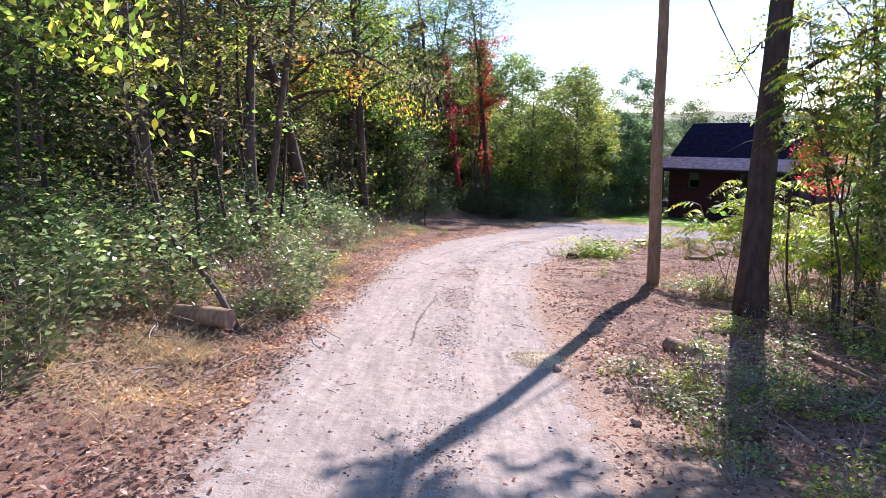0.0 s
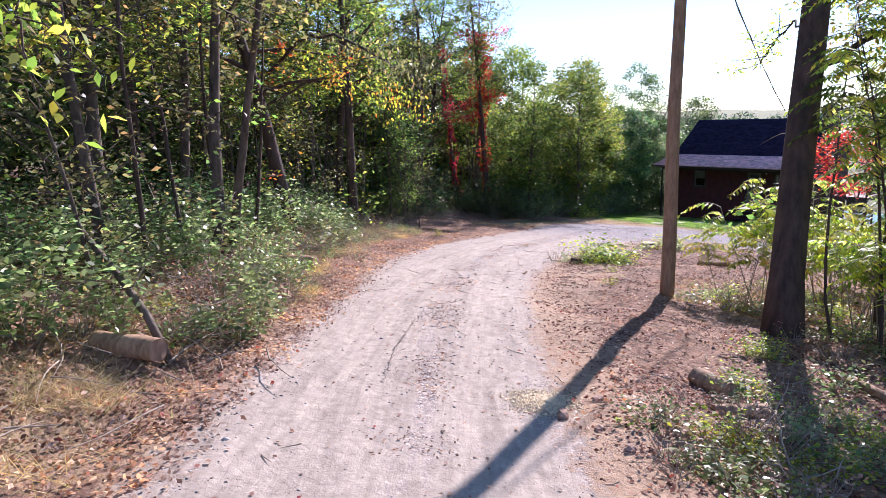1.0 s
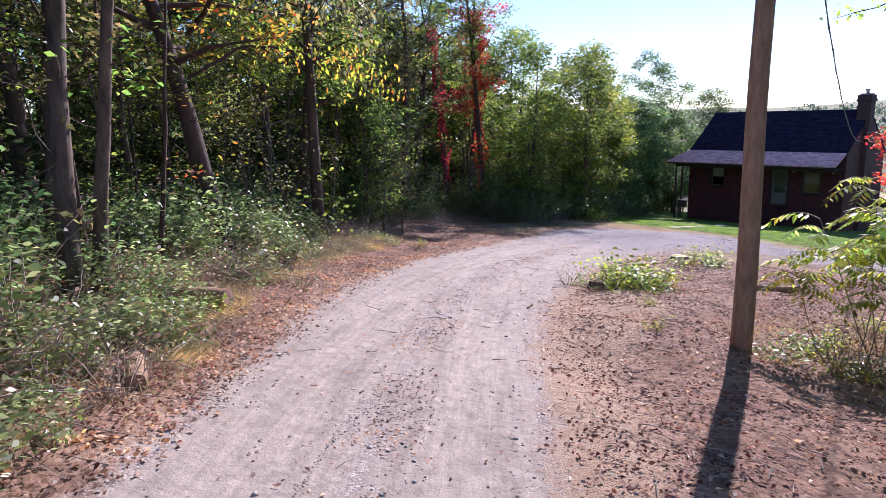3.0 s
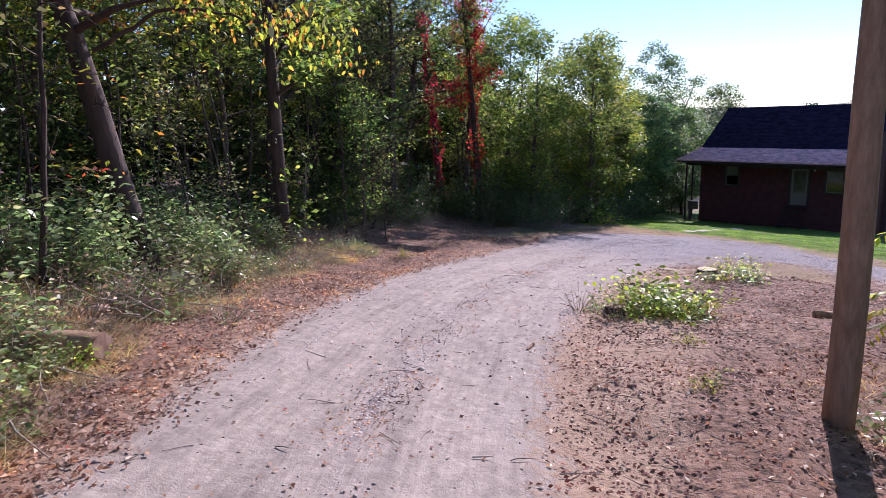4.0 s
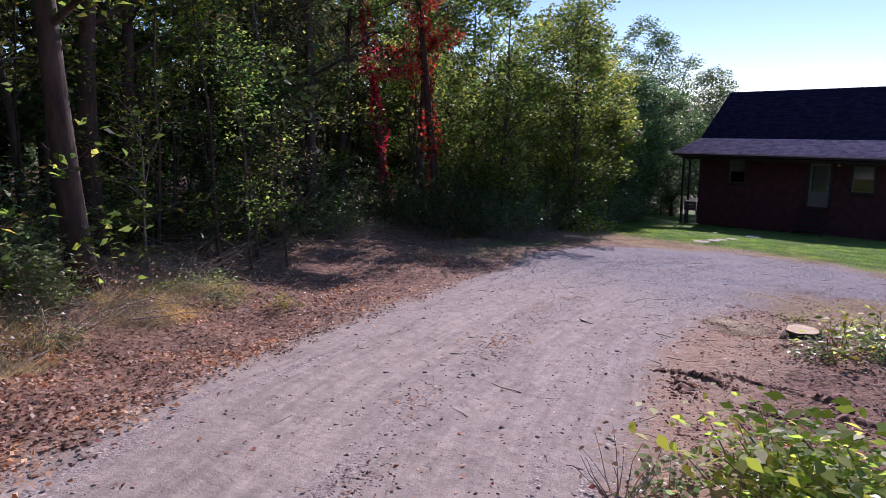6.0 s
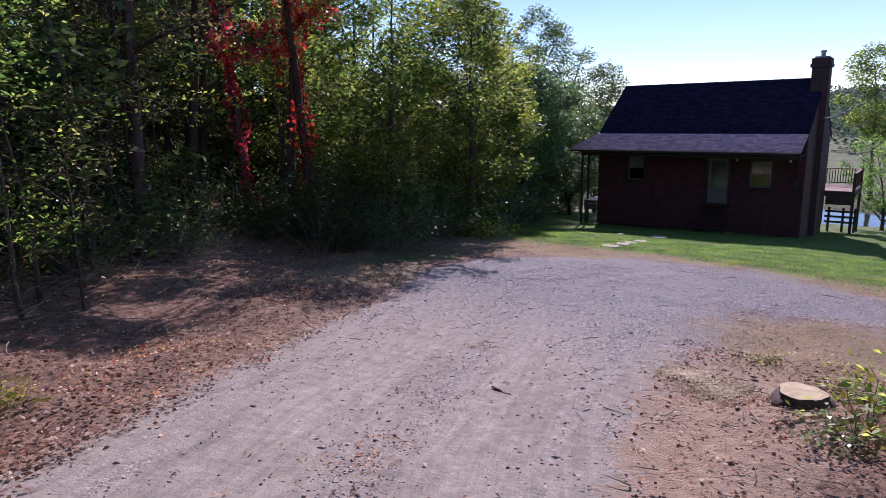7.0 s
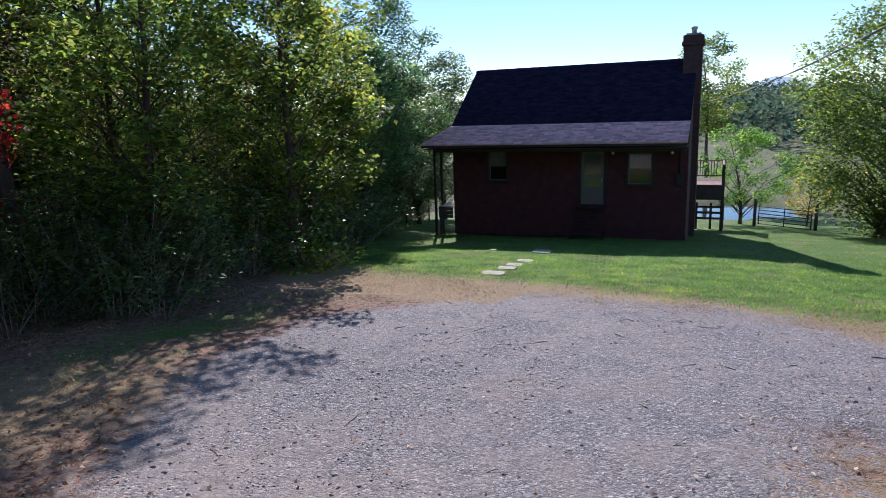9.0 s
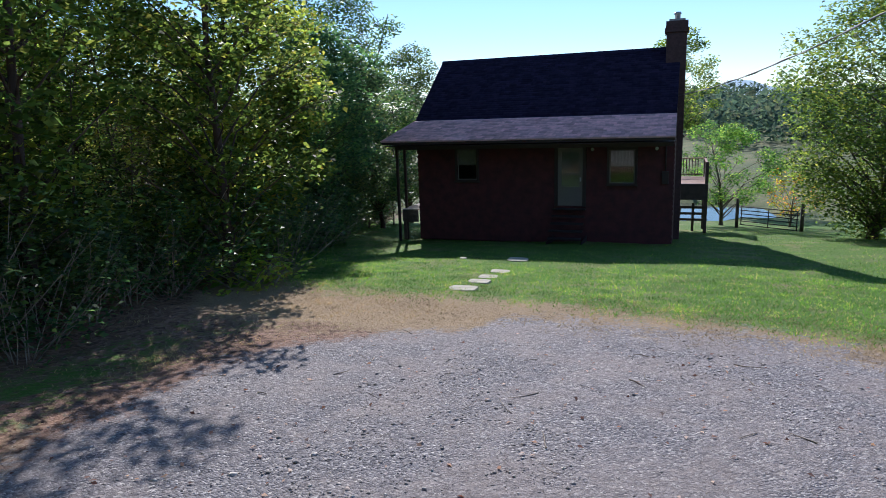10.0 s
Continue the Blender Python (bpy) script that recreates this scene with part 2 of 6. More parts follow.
drycol = ramp(nt, noise_tex(nt, obj, 22.0, 6, 0.75), [(0.25, (0.17, 0.13, 0.06)), (0.5, (0.32, 0.225, 0.135)), (0.75, (0.44, 0.33, 0.21))])
base = mix(nt, zone("dry", 0.8), base, drycol)
green = ramp(nt, noise_tex(nt, obj, 26.0, 6, 0.75), [(0.25, (0.045, 0.095, 0.015)), (0.5, (0.09, 0.18, 0.028)), (0.75, (0.155, 0.245, 0.048))])
green = mix(nt, calc(nt, "MULTIPLY", calc(nt, "SUBTRACT", noise_tex(nt, obj, 0.7, 6, 0.75), 0.5), 3.0, True), green, drycol)
base = mix(nt, zone("lawn", 0.95), base, green)
meadow = ramp(nt, noise_tex(nt, obj, 0.25, 6, 0.7), [(0.3, (0.07, 0.1, 0.035)), (0.5, (0.13, 0.15, 0.06)), (0.7, (0.22, 0.19, 0.09))])
base = mix(nt, attr(nt, "meadow"), base, meadow)
comb = nt.nodes.new("ShaderNodeCombineXYZ")
nt.links.new(attr(nt, "across"), comb.inputs[0])
nt.links.new(calc(nt, "MULTIPLY", attr(nt, "along"), 0.09), comb.inputs[1])
streak = noise_tex(nt, comb.outputs[0], 3.4, 5, 0.65)
peb = nt.nodes.new("ShaderNodeTexVoronoi")
peb.inputs["Scale"].default_value = 46.0
nt.links.new(obj, peb.inputs["Vector"])
psep = nt.nodes.new("ShaderNodeSeparateColor")
nt.links.new(peb.outputs["Color"], psep.inputs[0])
stones = ramp(nt, psep.outputs[0], [(0.0, (0.125, 0.118, 0.13)), (0.45, (0.225, 0.21, 0.222)), (0.82, (0.33, 0.305, 0.31)), (0.95, (0.46, 0.43, 0.42)), (1.0, (0.62, 0.58, 0.55))])
stones = mix(nt, attr(nt, "apron"), mix(nt, 1.0, stones, (1.2, 1.08, 0.96), "MULTIPLY"), stones)
dust = ramp(nt, noise_tex(nt, obj, 6.0, 7, 0.7), [(0.3, (0.288, 0.243, 0.207)), (0.5, (0.386, 0.326, 0.277)), (0.72, (0.485, 0.412, 0.347))])
patch = noise_tex(nt, obj, 0.9, 6, 0.7)
flow = nt.nodes.new("ShaderNodeMix")
nt.links.new(attr(nt, "apron"), flow.inputs[0])
nt.links.new(streak, flow.inputs[2])
nt.links.new(calc(nt, "ADD", calc(nt, "MULTIPLY", patch, 0.8), 0.14), flow.inputs[3])
streak = flow.outputs[0]
loose = calc(nt, "MULTIPLY", calc(nt, "SUBTRACT", calc(nt, "ADD", streak, calc(nt, "MULTIPLY", attr(nt, "loose"), 0.22)), 0.61), 6.0, True)
track = ramp(nt, streak, [(0.28, (0.62, 0.61, 0.62)), (0.5, (0.96, 0.95, 0.95)), (0.66, (1.14, 1.13, 1.12))])
dust = mix(nt, 0.8, dust, track, "MULTIPLY")
rake = noise_tex(nt, comb.outputs[0], 15.0, 4, 0.6)
dust = mix(nt, 0.6, dust, ramp(nt, rake, [(0.35, (0.8, 0.79, 0.78)), (0.5, (1.0, 1.0, 1.0)), (0.65, (1.14, 1.13, 1.12))]), "MULTIPLY")
cool = mix(nt, 1.0, dust, (0.95, 0.95, 1.02), "MULTIPLY")
dust = mix(nt, attr(nt, "apron"), dust, mix(nt, 0.45, cool, stones))
gravel = mix(nt, loose, dust, stones)
coarse = calc(nt, "ADD", calc(nt, "MULTIPLY", attr(nt, "apron"), 0.3), 0.2)
gravel = mix(nt, coarse, gravel, ramp(nt, fine, [(0.3, (0.6, 0.6, 0.6)), (0.7, (1.2, 1.2, 1.2))]), "MULTIPLY")
gz = zone("gravel", 0.85)
base = mix(nt, gz, base, gravel)
nt.links.new(base, p.inputs["Base Color"])
p.inputs["Roughness"].default_value = 0.92
p.inputs["Specular IOR Level"].default_value = 0.25
hgt_n = calc(nt, "ADD", calc(nt, "MULTIPLY", fine, 0.35), calc(nt, "ADD", wob2, calc(nt, "MULTIPLY", calc(nt, "MULTIPLY", peb.outputs["Distance"], loose), -0.35)))
packed = calc(nt, "MULTIPLY", gz, calc(nt, "SUBTRACT", 1.0, attr(nt, "apron")))
hgt_n = calc(nt, "MULTIPLY", hgt_n, calc(nt, "SUBTRACT", 1.0, calc(nt, "MULTIPLY", packed, 0.55)))
bump(nt, p, hgt_n, 0.85, 0.05)


# ---------------------------------------------------------------- mesh helpers
def np_mesh(name, verts, faces):
    """Mesh from arrays: verts (n, 3) and faces (m, 3 or 4)."""
    verts, faces = np.asarray(verts, np.float32), np.asarray(faces, np.int32)
    me = bpy.data.meshes.new(name)
    me.vertices.add(len(verts))
    me.vertices.foreach_set("co", verts.ravel())
    k = faces.shape[1]
    me.loops.add(faces.size)
    me.loops.foreach_set("vertex_index", faces.ravel())
    me.polygons.add(len(faces))
    me.polygons.foreach_set("loop_start", np.arange(0, faces.size, k, dtype=np.int32))
    me.update(calc_edges=True)
    me.validate()
    return me


def part_np(name, verts, faces, mat, parent=None, label="", smooth=False):
    me = np_mesh(name, verts, faces)
    me.materials.append(mat)
    if smooth:
        me.polygons.foreach_set("use_smooth", np.ones(len(me.polygons), bool))
    ob = new(name, me)
    ob.parent = parent
    if label:
        ob["label"] = label
    return ob


def part(name, bm, mat, parent=None, label=""):
    me = bpy.data.meshes.new(name)
    bm.to_mesh(me)
    bm.free()
    me.materials.append(mat)
    ob = new(name, me)
    ob.parent = parent
    if label:
        ob["label"] = label
    return ob


def add_box(bm, x0, x1, y0, y1, z0, z1, bevel=0.0):
    m = Matrix.Translation(((x0 + x1) / 2, (y0 + y1) / 2, (z0 + z1) / 2)) @ Matrix.Diagonal((x1 - x0, y1 - y0, z1 - z0, 1))
    r = bmesh.ops.create_cube(bm, size=1.0, matrix=m)
    if bevel:
        es = list({e for v in r["verts"] for e in v.link_edges})
        bmesh.ops.bevel(bm, geom=es, offset=bevel, segments=1, affect="EDGES", profile=0.5)
    return bm


def box_part(name, x0, x1, y0, y1, z0, z1, mat, parent=None, label="", bevel=0.006):
    return part(name, add_box(bmesh.new(), x0, x1, y0, y1, z0, z1, bevel), mat, parent, label)


def tube(points, radii, sides=6, cap=True):
    """Tapered tube through points: verts and quads."""
    P, R = np.asarray(points, float), np.asarray(radii, float)
    n = len(P)
    T = np.gradient(P, axis=0)
    T /= np.linalg.norm(T, axis=1)[:, None] + 1e-9
    ref = np.array([1.0, 0, 0]) if abs(T[0][0]) < 0.9 else np.array([0, 1.0, 0])
    U = np.cross(T, ref)
    U /= np.linalg.norm(U, axis=1)[:, None] + 1e-9
    V = np.cross(T, U)
    a = np.arange(sides) * 2 * math.pi / sides
    ring = (np.cos(a)[None, :, None] * U[:, None, :] + np.sin(a)[None, :, None] * V[:, None, :]) * R[:, None, None] + P[:, None, :]
    verts = ring.reshape(-1, 3)
    i, j = np.meshgrid(np.arange(n - 1), np.arange(sides), indexing="ij")
    k = (j + 1) % sides
    faces = np.stack([i * sides + j, i * sides + k, (i + 1) * sides + k, (i + 1) * sides + j], -1).reshape(-1, 4)
    if cap:
        verts = np.vstack([verts, P[:1], P[-1:]])
        q = np.arange(sides)
        q2 = (q + 1) % sides
        c0, c1 = len(verts) - 2, len(verts) - 1
        b = (n - 1) * sides
        faces = np.vstack([faces, np.stack([q2, q, np.full(sides, c0), np.full(sides, c0)], -1), np.stack([b + q, b + q2, np.full(sides, c1), np.full(sides, c1)], -1)])
    return verts, faces


def joined(pieces):
    vs, fs, o = [], [], 0
    for v, f in pieces:
        vs.append(v)
        fs.append(f + o)
        o += len(v)
    return np.vstack(vs), np.vstack(fs)


def tri_safe(name, pieces, mat, parent=None, label="", smooth=True):
    """Joined tubes; cap fans are written as triangles inside quads, so split them."""
    v, f = joined(pieces)
    tri = f[:, 2] == f[:, 3]
    f3 = np.vstack([f[tri][:, :3], f[~tri][:, [0, 1, 2]], f[~tri][:, [0, 2, 3]]])
    return part_np(name, v, f3, mat, parent, label, smooth)


def leaves(centres, size, rng, droop=0.0, aspect=0.55, flat=0.6):
    """One folded four-cornered leaf at each centre."""
    C = np.asarray(centres, float)
    n = len(C)
    L = size * rng.uniform(0.65, 1.35, n)
    a = rng.uniform(0, 2 * math.pi, n)
    e = rng.normal(-droop, 0.5 * (1.2 - flat), n)
    D = np.stack([np.cos(a) * np.cos(e), np.sin(a) * np.cos(e), np.sin(e)], -1)
    roll = rng.normal(0, 1.3 * (1.15 - flat), n)
    S = np.stack([-np.sin(a), np.cos(a), np.zeros(n)], -1)
    N = np.cross(D, S)
    W = S * np.cos(roll)[:, None] + N * np.sin(roll)[:, None]
    Nn = np.cross(D, W)
    h = (L * aspect * 0.5)[:, None]
    base = C - D * (L * 0.5)[:, None]
    tip = C + D * (L * 0.5)[:, None]
    wide = C - D * (L * 0.12)[:, None]
    s1 = wide + W * h + Nn * h * 0.35
    s2 = wide - W * h + Nn * h * 0.35
    v = np.stack([base, s1, tip, s2], 1).reshape(-1, 3)
    f = np.arange(4 * n).reshape(n, 4)
    return v, f


def broad_leaves(centres, size, rng, droop=0.0, aspect=0.55, flat=0.6):
    """Six-cornered pointed leaves, for boughs and bushes close to the drive."""
    v, f = leaves(centres, size, rng, droop, aspect, flat)
    q = v.reshape(-1, 4, 3)
    b, s1, t, s2 = q[:, 0], q[:, 1], q[:, 2], q[:, 3]
    k = rng.uniform(0.15, 0.4, (len(q), 1))
    ring = [b, b + (s1 - b) * 0.85 + (t - b) * 0.02, s1 + (t - s1) * k + (s1 - s2) * 0.06, t, s2 + (t - s2) * k - (s1 - s2) * 0.06, b + (s2 - b) * 0.85 + (t - b) * 0.02]
    return np.stack(ring, 1).reshape(-1, 3), np.arange(6 * len(q)).reshape(-1, 6)


def blades(P, height, width, rng, lean=0.4):
    """Single three-cornered grass blades rooted at P."""
    n = len(P)
    a = rng.uniform(0, 2 * math.pi, n)
    h = height * rng.uniform(0.5, 1.4, n)
    b = rng.uniform(0, 2 * math.pi, n)
    W = np.stack([np.cos(a), np.sin(a), np.zeros(n)], -1) * (width * 0.5)
    tip = P + np.stack([np.cos(b) * h * lean, np.sin(b) * h * lean, h], -1)
    v = np.stack([P - W, P + W, tip], 1).reshape(-1, 3)
    return v, np.arange(3 * n).reshape(n, 3)


def vnoise(x, y, scale, seed=0):
    """Smooth value noise, -1 to 1."""
    x, y = np.asarray(x, float) / scale, np.asarray(y, float) / scale
    xi, yi = np.floor(x).astype(np.int64), np.floor(y).astype(np.int64)
    xf, yf = x - xi, y - yi

    def h(i, j):
        k = (i * 374761393 + j * 668265263 + seed * 1442695041) & 0x7FFFFFFF
        k = ((k ^ (k >> 13)) * 1274126177) & 0x7FFFFFFF
        return ((k ^ (k >> 16)) & 0xFFFF) / 32767.5 - 1.0

    u, v = xf * xf * (3 - 2 * xf), yf * yf * (3 - 2 * yf)
    return (h(xi, yi) * (1 - u) + h(xi + 1, yi) * u) * (1 - v) + (h(xi, yi + 1) * (1 - u) + h(xi + 1, yi + 1) * u) * v


# ---------------------------------------------------------------- terrain
PROFILE_Y = [-200, -20, 3, 6.8, 9.5, 10.8, 13.4, 15.6, 17.5, 22.4, 26, 30.2, 33, 39.3, 51, 60, 72, 76, 83, 87, 140, 220, 320, 480, 800, 1500, 3500]
PROFILE_Z = [12, 3.4, 1.25, .9, .5, .38, .08, -.3, -.45, -1.02, -1.35, -1.8, -2.05, -2.65, -3.95, -5.0, -6.4, -6.6, -6.6, -6.5, -6.6, -5.5, -3.0, 1.0, 6.0, 12.0, 20.0]
# the drive's middle line and half width
DRIVE = [(12.2, -3.2, 1.5), (8.4, 0.0, 1.5), (4.6, 3.3, 1.5), (1.0, 6.5, 1.5), (-1.7, 8.9, 1.55), (-4.2, 11.3, 1.55), (-6.4, 13.5, 1.65), (-8.9, 16.3, 1.85),
         (-11.0, 19.6, 2.05), (-12.5, 22.9, 2.1), (-13.5, 25.9, 2.25), (-14.4, 28.5, 2.5), (-15.5, 31.8, 3.2), (-15.4, 33.2, 3.35)]
APRON = [(-15.4, 33.2, 3.35), (-12.6, 34.0, 2.2), (-9.5, 33.5, 0.85), (-5.0, 32.4, 0.8), (3.0, 30.0, 0.9), (20.0, 24.0, 1.2)]
LAWN_X = [-40, -26, -23.0, -21.5, -20.0, -16.2, -13.5, -11.5, -10.4, -6, 2, 40]
LAWN_Y = [50, 46, 42.0, 39.6, 39.0, 39.0, 38.1, 37.5, 37.2, 36, 35, 30]
EDGE_Y = [-60, 0, 3, 8, 9.9, 12.6, 17.9, 25.0, 29.8, 38.6, 51.2, 61.4, 72, 110]
EDGE_X = [20, 2.0, -1.6, -4.9, -7.8, -11.8, -16.6, -21.2, -23.5, -26.4, -29.1, -30.7, -32, -36]


def chain(x, y, line):
    """Distance outside the chain of discs, the offset across it and the way along it."""
    best = np.full(x.shape, 1e9)
    across, along = np.zeros(x.shape), np.zeros(x.shape)
    s0 = 0.0
    for (ax, ay, ar), (bx, by, br) in zip(line[:-1], line[1:]):
        dx, dy = bx - ax, by - ay
        ln = math.hypot(dx, dy)
        t = np.clip(((x - ax) * dx + (y - ay) * dy) / ln ** 2, 0, 1)
        px, py = ax + t * dx, ay + t * dy
        d = np.hypot(x - px, y - py) - (ar + t * (br - ar))
        side = ((x - ax) * dy - (y - ay) * dx) / ln
        hit = d < best
        best = np.where(hit, d, best)
        across = np.where(hit, side, across)
        along = np.where(hit, s0 + t * ln, along)
        s0 += ln
    return best, across, along


def smooth(a, lo, hi):
    t = np.clip((a - lo) / (hi - lo), 0, 1)
    return t * t * (3 - 2 * t)


def forest_edge(y):
    return np.interp(y, EDGE_Y, EDGE_X)


def height(x, y):
    x, y = np.atleast_1d(np.asarray(x, float)), np.atleast_1d(np.asarray(y, float))
    z = sum(np.interp(y + o, PROFILE_Y, PROFILE_Z) for o in (-1.2, -0.6, 0, 0.6, 1.2)) / 5
    z = z - 0.02 * np.clip(-x - 12, 0, 14) * smooth(y, 5, 20)
    near = 1 - smooth(np.hypot(x + 10, y - 28), 60, 110)
    d, across, along = chain(x, y, DRIVE)
    d2, _, _ = chain(x, y, APRON)
    dd = np.minimum(d, d2)
    off = smooth(dd, -0.1, 1.2) * near
    z = z + off * (0.10 * vnoise(x, y, 2.1, 3) + 0.06 * vnoise(x, y, 0.8, 5) + 0.035 * vnoise(x, y, 0.35, 6)) * np.where(y > 36.5, 0.35, 1.0)
    # bank on the wooded side, mound of turned soil on the other
    bank = smooth(forest_edge(y) + 1.2 - x, 0.0, 4.0)
    z = z + 0.3 * bank * near * smooth(36 - y, 0, 6)
    mound = np.exp(-(((x + 5.6) / 3.0) ** 2 + ((y - 21.5) / 5.5) ** 2))
    z = z + 0.11 * np.exp(-(((x + 9.2) / 0.9) ** 2 + ((y - 25.9) / 0.9) ** 2))
    z = z + 0.22 * mound * smooth(dd, 0.0, 2.0)
    # wheel tracks and the loose crown between them
    rut = np.exp(-((np.abs(across) - 0.8) / 0.28) ** 2) * smooth(-d, 0.0, 0.5)
    z = z - 0.03 * rut + 0.012 * vnoise(x, y, 0.5, 9) * smooth(-dd, -0.2, 0.4)
    z = z - 1.6 * smooth(1.25 - ((x + 17) / 10.5) ** 2 - ((y - 79.5) / 6.0) ** 2, 0.0, 0.7)
    # low rolling land beyond the pond
    far = smooth(y, 110, 400) + smooth(np.abs(x), 90, 300)
    z = z + far * (2.5 * vnoise(x, y, 70, 11) + 6 * vnoise(x, y, 260, 12))
    return z


def gz(x, y):
    return float(height(x, y)[0])


def spaced(fine, lo, hi, step, end_lo, end_hi, grow=1.16):
    up, s = [hi], step
    while up[-1] < end_hi:
        s *= grow
        up.append(up[-1] + s)
    down, s = [lo], step
    while down[-1] > end_lo:
        s *= grow
        down.append(down[-1] - s)
    return np.array(down[:0:-1] + list(fine) + up[1:])


xs = spaced(np.linspace(-30, 5, 147), -30, 5, 0.24, -1800, 1800)
ys = spaced(np.linspace(1, 53, 218), 1, 53, 0.24, -400, 3300, 1.14)
GX, GY = np.meshgrid(xs, ys, indexing="ij")
gx, gy = GX.ravel(), GY.ravel()
gzv = height(gx, gy)
d_drive, across, along = chain(gx, gy, DRIVE)
d_apron, _, _ = chain(gx, gy, APRON)
d_road = np.minimum(d_drive, d_apron)
edge_d = gx - forest_edge(gy)
lawn_line = np.interp(gx, LAWN_X, LAWN_Y)
masks = {
    "gravel": smooth(-d_road, -1.0 - 2.2 * smooth(gy, 25, 29) * (gx > -16), 0.7 + 0.6 * smooth(gy, 25, 29)),
    "lawn": np.maximum(smooth(gy - lawn_line, -1.8, 1.8) * smooth(edge_d, -2.5, 0.5), 0.55 * np.exp(-(((gx + 20.2) / 1.5) ** 2 + ((gy - 32.6) / 4.5) ** 2))),
    "dry": np.maximum(smooth(gy - lawn_line, -6.0, -0.8) * smooth(edge_d, -1.0, 1.5), np.maximum(np.exp(-(((gx + 9.6) / 2.6) ** 2 + ((gy - 29.4) / 3.0) ** 2)) * 0.9, np.exp(-(((gx + 19.0) / 2.2) ** 2 + ((gy - 29.3) / 2.4) ** 2)) * 0.8)) * smooth(gy, 24, 28) + 0.6 * np.exp(-(((gx + 2.6) / 2.2) ** 2 + ((gy - 5.2) / 2.2) ** 2)) * (across < 0),
    "bare": 0.7 * np.exp(-(((gx + 9.8) / 1.1) ** 2 + ((gy - 25.6) / 1.6) ** 2)) + 0.8 * np.exp(-(((gx + 10.9) / 0.9) ** 2 + ((gy - 27.4) / 1.7) ** 2)) + 0.5 * np.exp(-(((gx + 6.3) / 1.6) ** 2 + ((gy - 18.5) / 6.0) ** 2)) + np.where(across < 0, 0.45 * smooth(1.6 - d_road, 0.0, 1.4), 0.72 * smooth(2.6 - d_road, 0.0, 2.2)) * smooth(34 - gy, 0, 4),
    "meadow": np.maximum(smooth(gy, 66, 80), smooth(np.abs(gx + 10), 60, 90)),
    "loose": (0.85 * np.exp(-((across - 0.2) / 0.26) ** 2) + 0.5 * smooth(np.abs(across), 1.0, 1.5)) * smooth(30 - gy, 0, 8) + 0.78 * smooth(gy, 22, 30),
    "apron": smooth(gy, 25, 31),
    "across": across,
    "along": along,
}
nx, ny = len(xs), len(ys)
ii, jj = np.meshgrid(np.arange(nx - 1), np.arange(ny - 1), indexing="ij")
quads = np.stack([ii * ny + jj, (ii + 1) * ny + jj, (ii + 1) * ny + jj + 1, ii * ny + jj + 1], -1).reshape(-1, 4)
pos = np.stack([gx, gy, gzv], -1)
face_road = masks["gravel"][quads].mean(1) > 0.55
face_lawn = (masks["lawn"][quads].mean(1) > 0.5) & (masks["meadow"][quads].mean(1) < 0.5) & ~face_road


def ground_piece(name, sel, label, category):
    used, inv = np.unique(quads[sel], return_inverse=True)
    ob = part_np(name, pos[used], inv.reshape(-1, 4), GROUND, None, "", True)
    for key, val in masks.items():
        ob.data.attributes.new(key, "FLOAT", "POINT").data.foreach_set("value", val[used].astype(np.float32))
    return tagged(ob, label, category, kind="structure")


ground_piece("road", face_road, "curving grey gravel drive with worn wheel tracks", "driveway")
ground_piece("lawn", face_lawn, "short green lawn with dry patches round the house", "lawn")
ground_piece("ground", ~face_road & ~face_lawn, "leaf-strewn bare soil, woodland floor and far meadow", "ground")

ring = [(-17 + 13 * math.cos(a), 79.5 + 8 * math.sin(a), -7.0) for a in np.linspace(0, 2 * math.pi, 40, endpoint=False)]
bm = bmesh.new()
bm.faces.new([bm.verts.new(v) for v in ring])
tagged(part("water", bm, WATER), "still pond reflecting the bright sky", "pond", kind="structure")

bm = bmesh.new()
rows = []
for k, x in enumerate(np.linspace(-900, 1900, 90)):
    crest = 55 + 62 * math.exp(-((x - 210) / 200) ** 2) + 26 * float(vnoise(x, 0, 160, 4)) + 9 * float(vnoise(x, 9, 40, 5)) 
    rows.append([bm.verts.new((x, 3000 - (1 - t) * 500, -10 + float(crest) * t)) for t in (0, 0.35, 0.7, 1.0)])
for a, b in zip(rows[:-1], rows[1:]):
    for k in range(3):
        bm.faces.new((a[k], b[k], b[k + 1], a[k + 1]))
tagged(part("backdrop", bm, MOUNTAIN), "mountain ridge on the horizon, glowing pale blue for haze", "mountain", kind="structure")


# ---------------------------------------------------------------- house
HX0, HX1, HY0, HY1 = -23.52, -13.45, 52.41, 59.4
RIDGE_Y, RIDGE_Z, ROOF_Z = 55.86, 3.21, 0.61
EAVE_Y, EAVE_Z, EAVE_X0 = 50.6, -0.1, -24.35
FLOOR_Z = -2.85

house = tagged(new("house"), "dark red-stained wooden house with a shingled roof, in shade", "house")
house.location = (0, 0, 0)


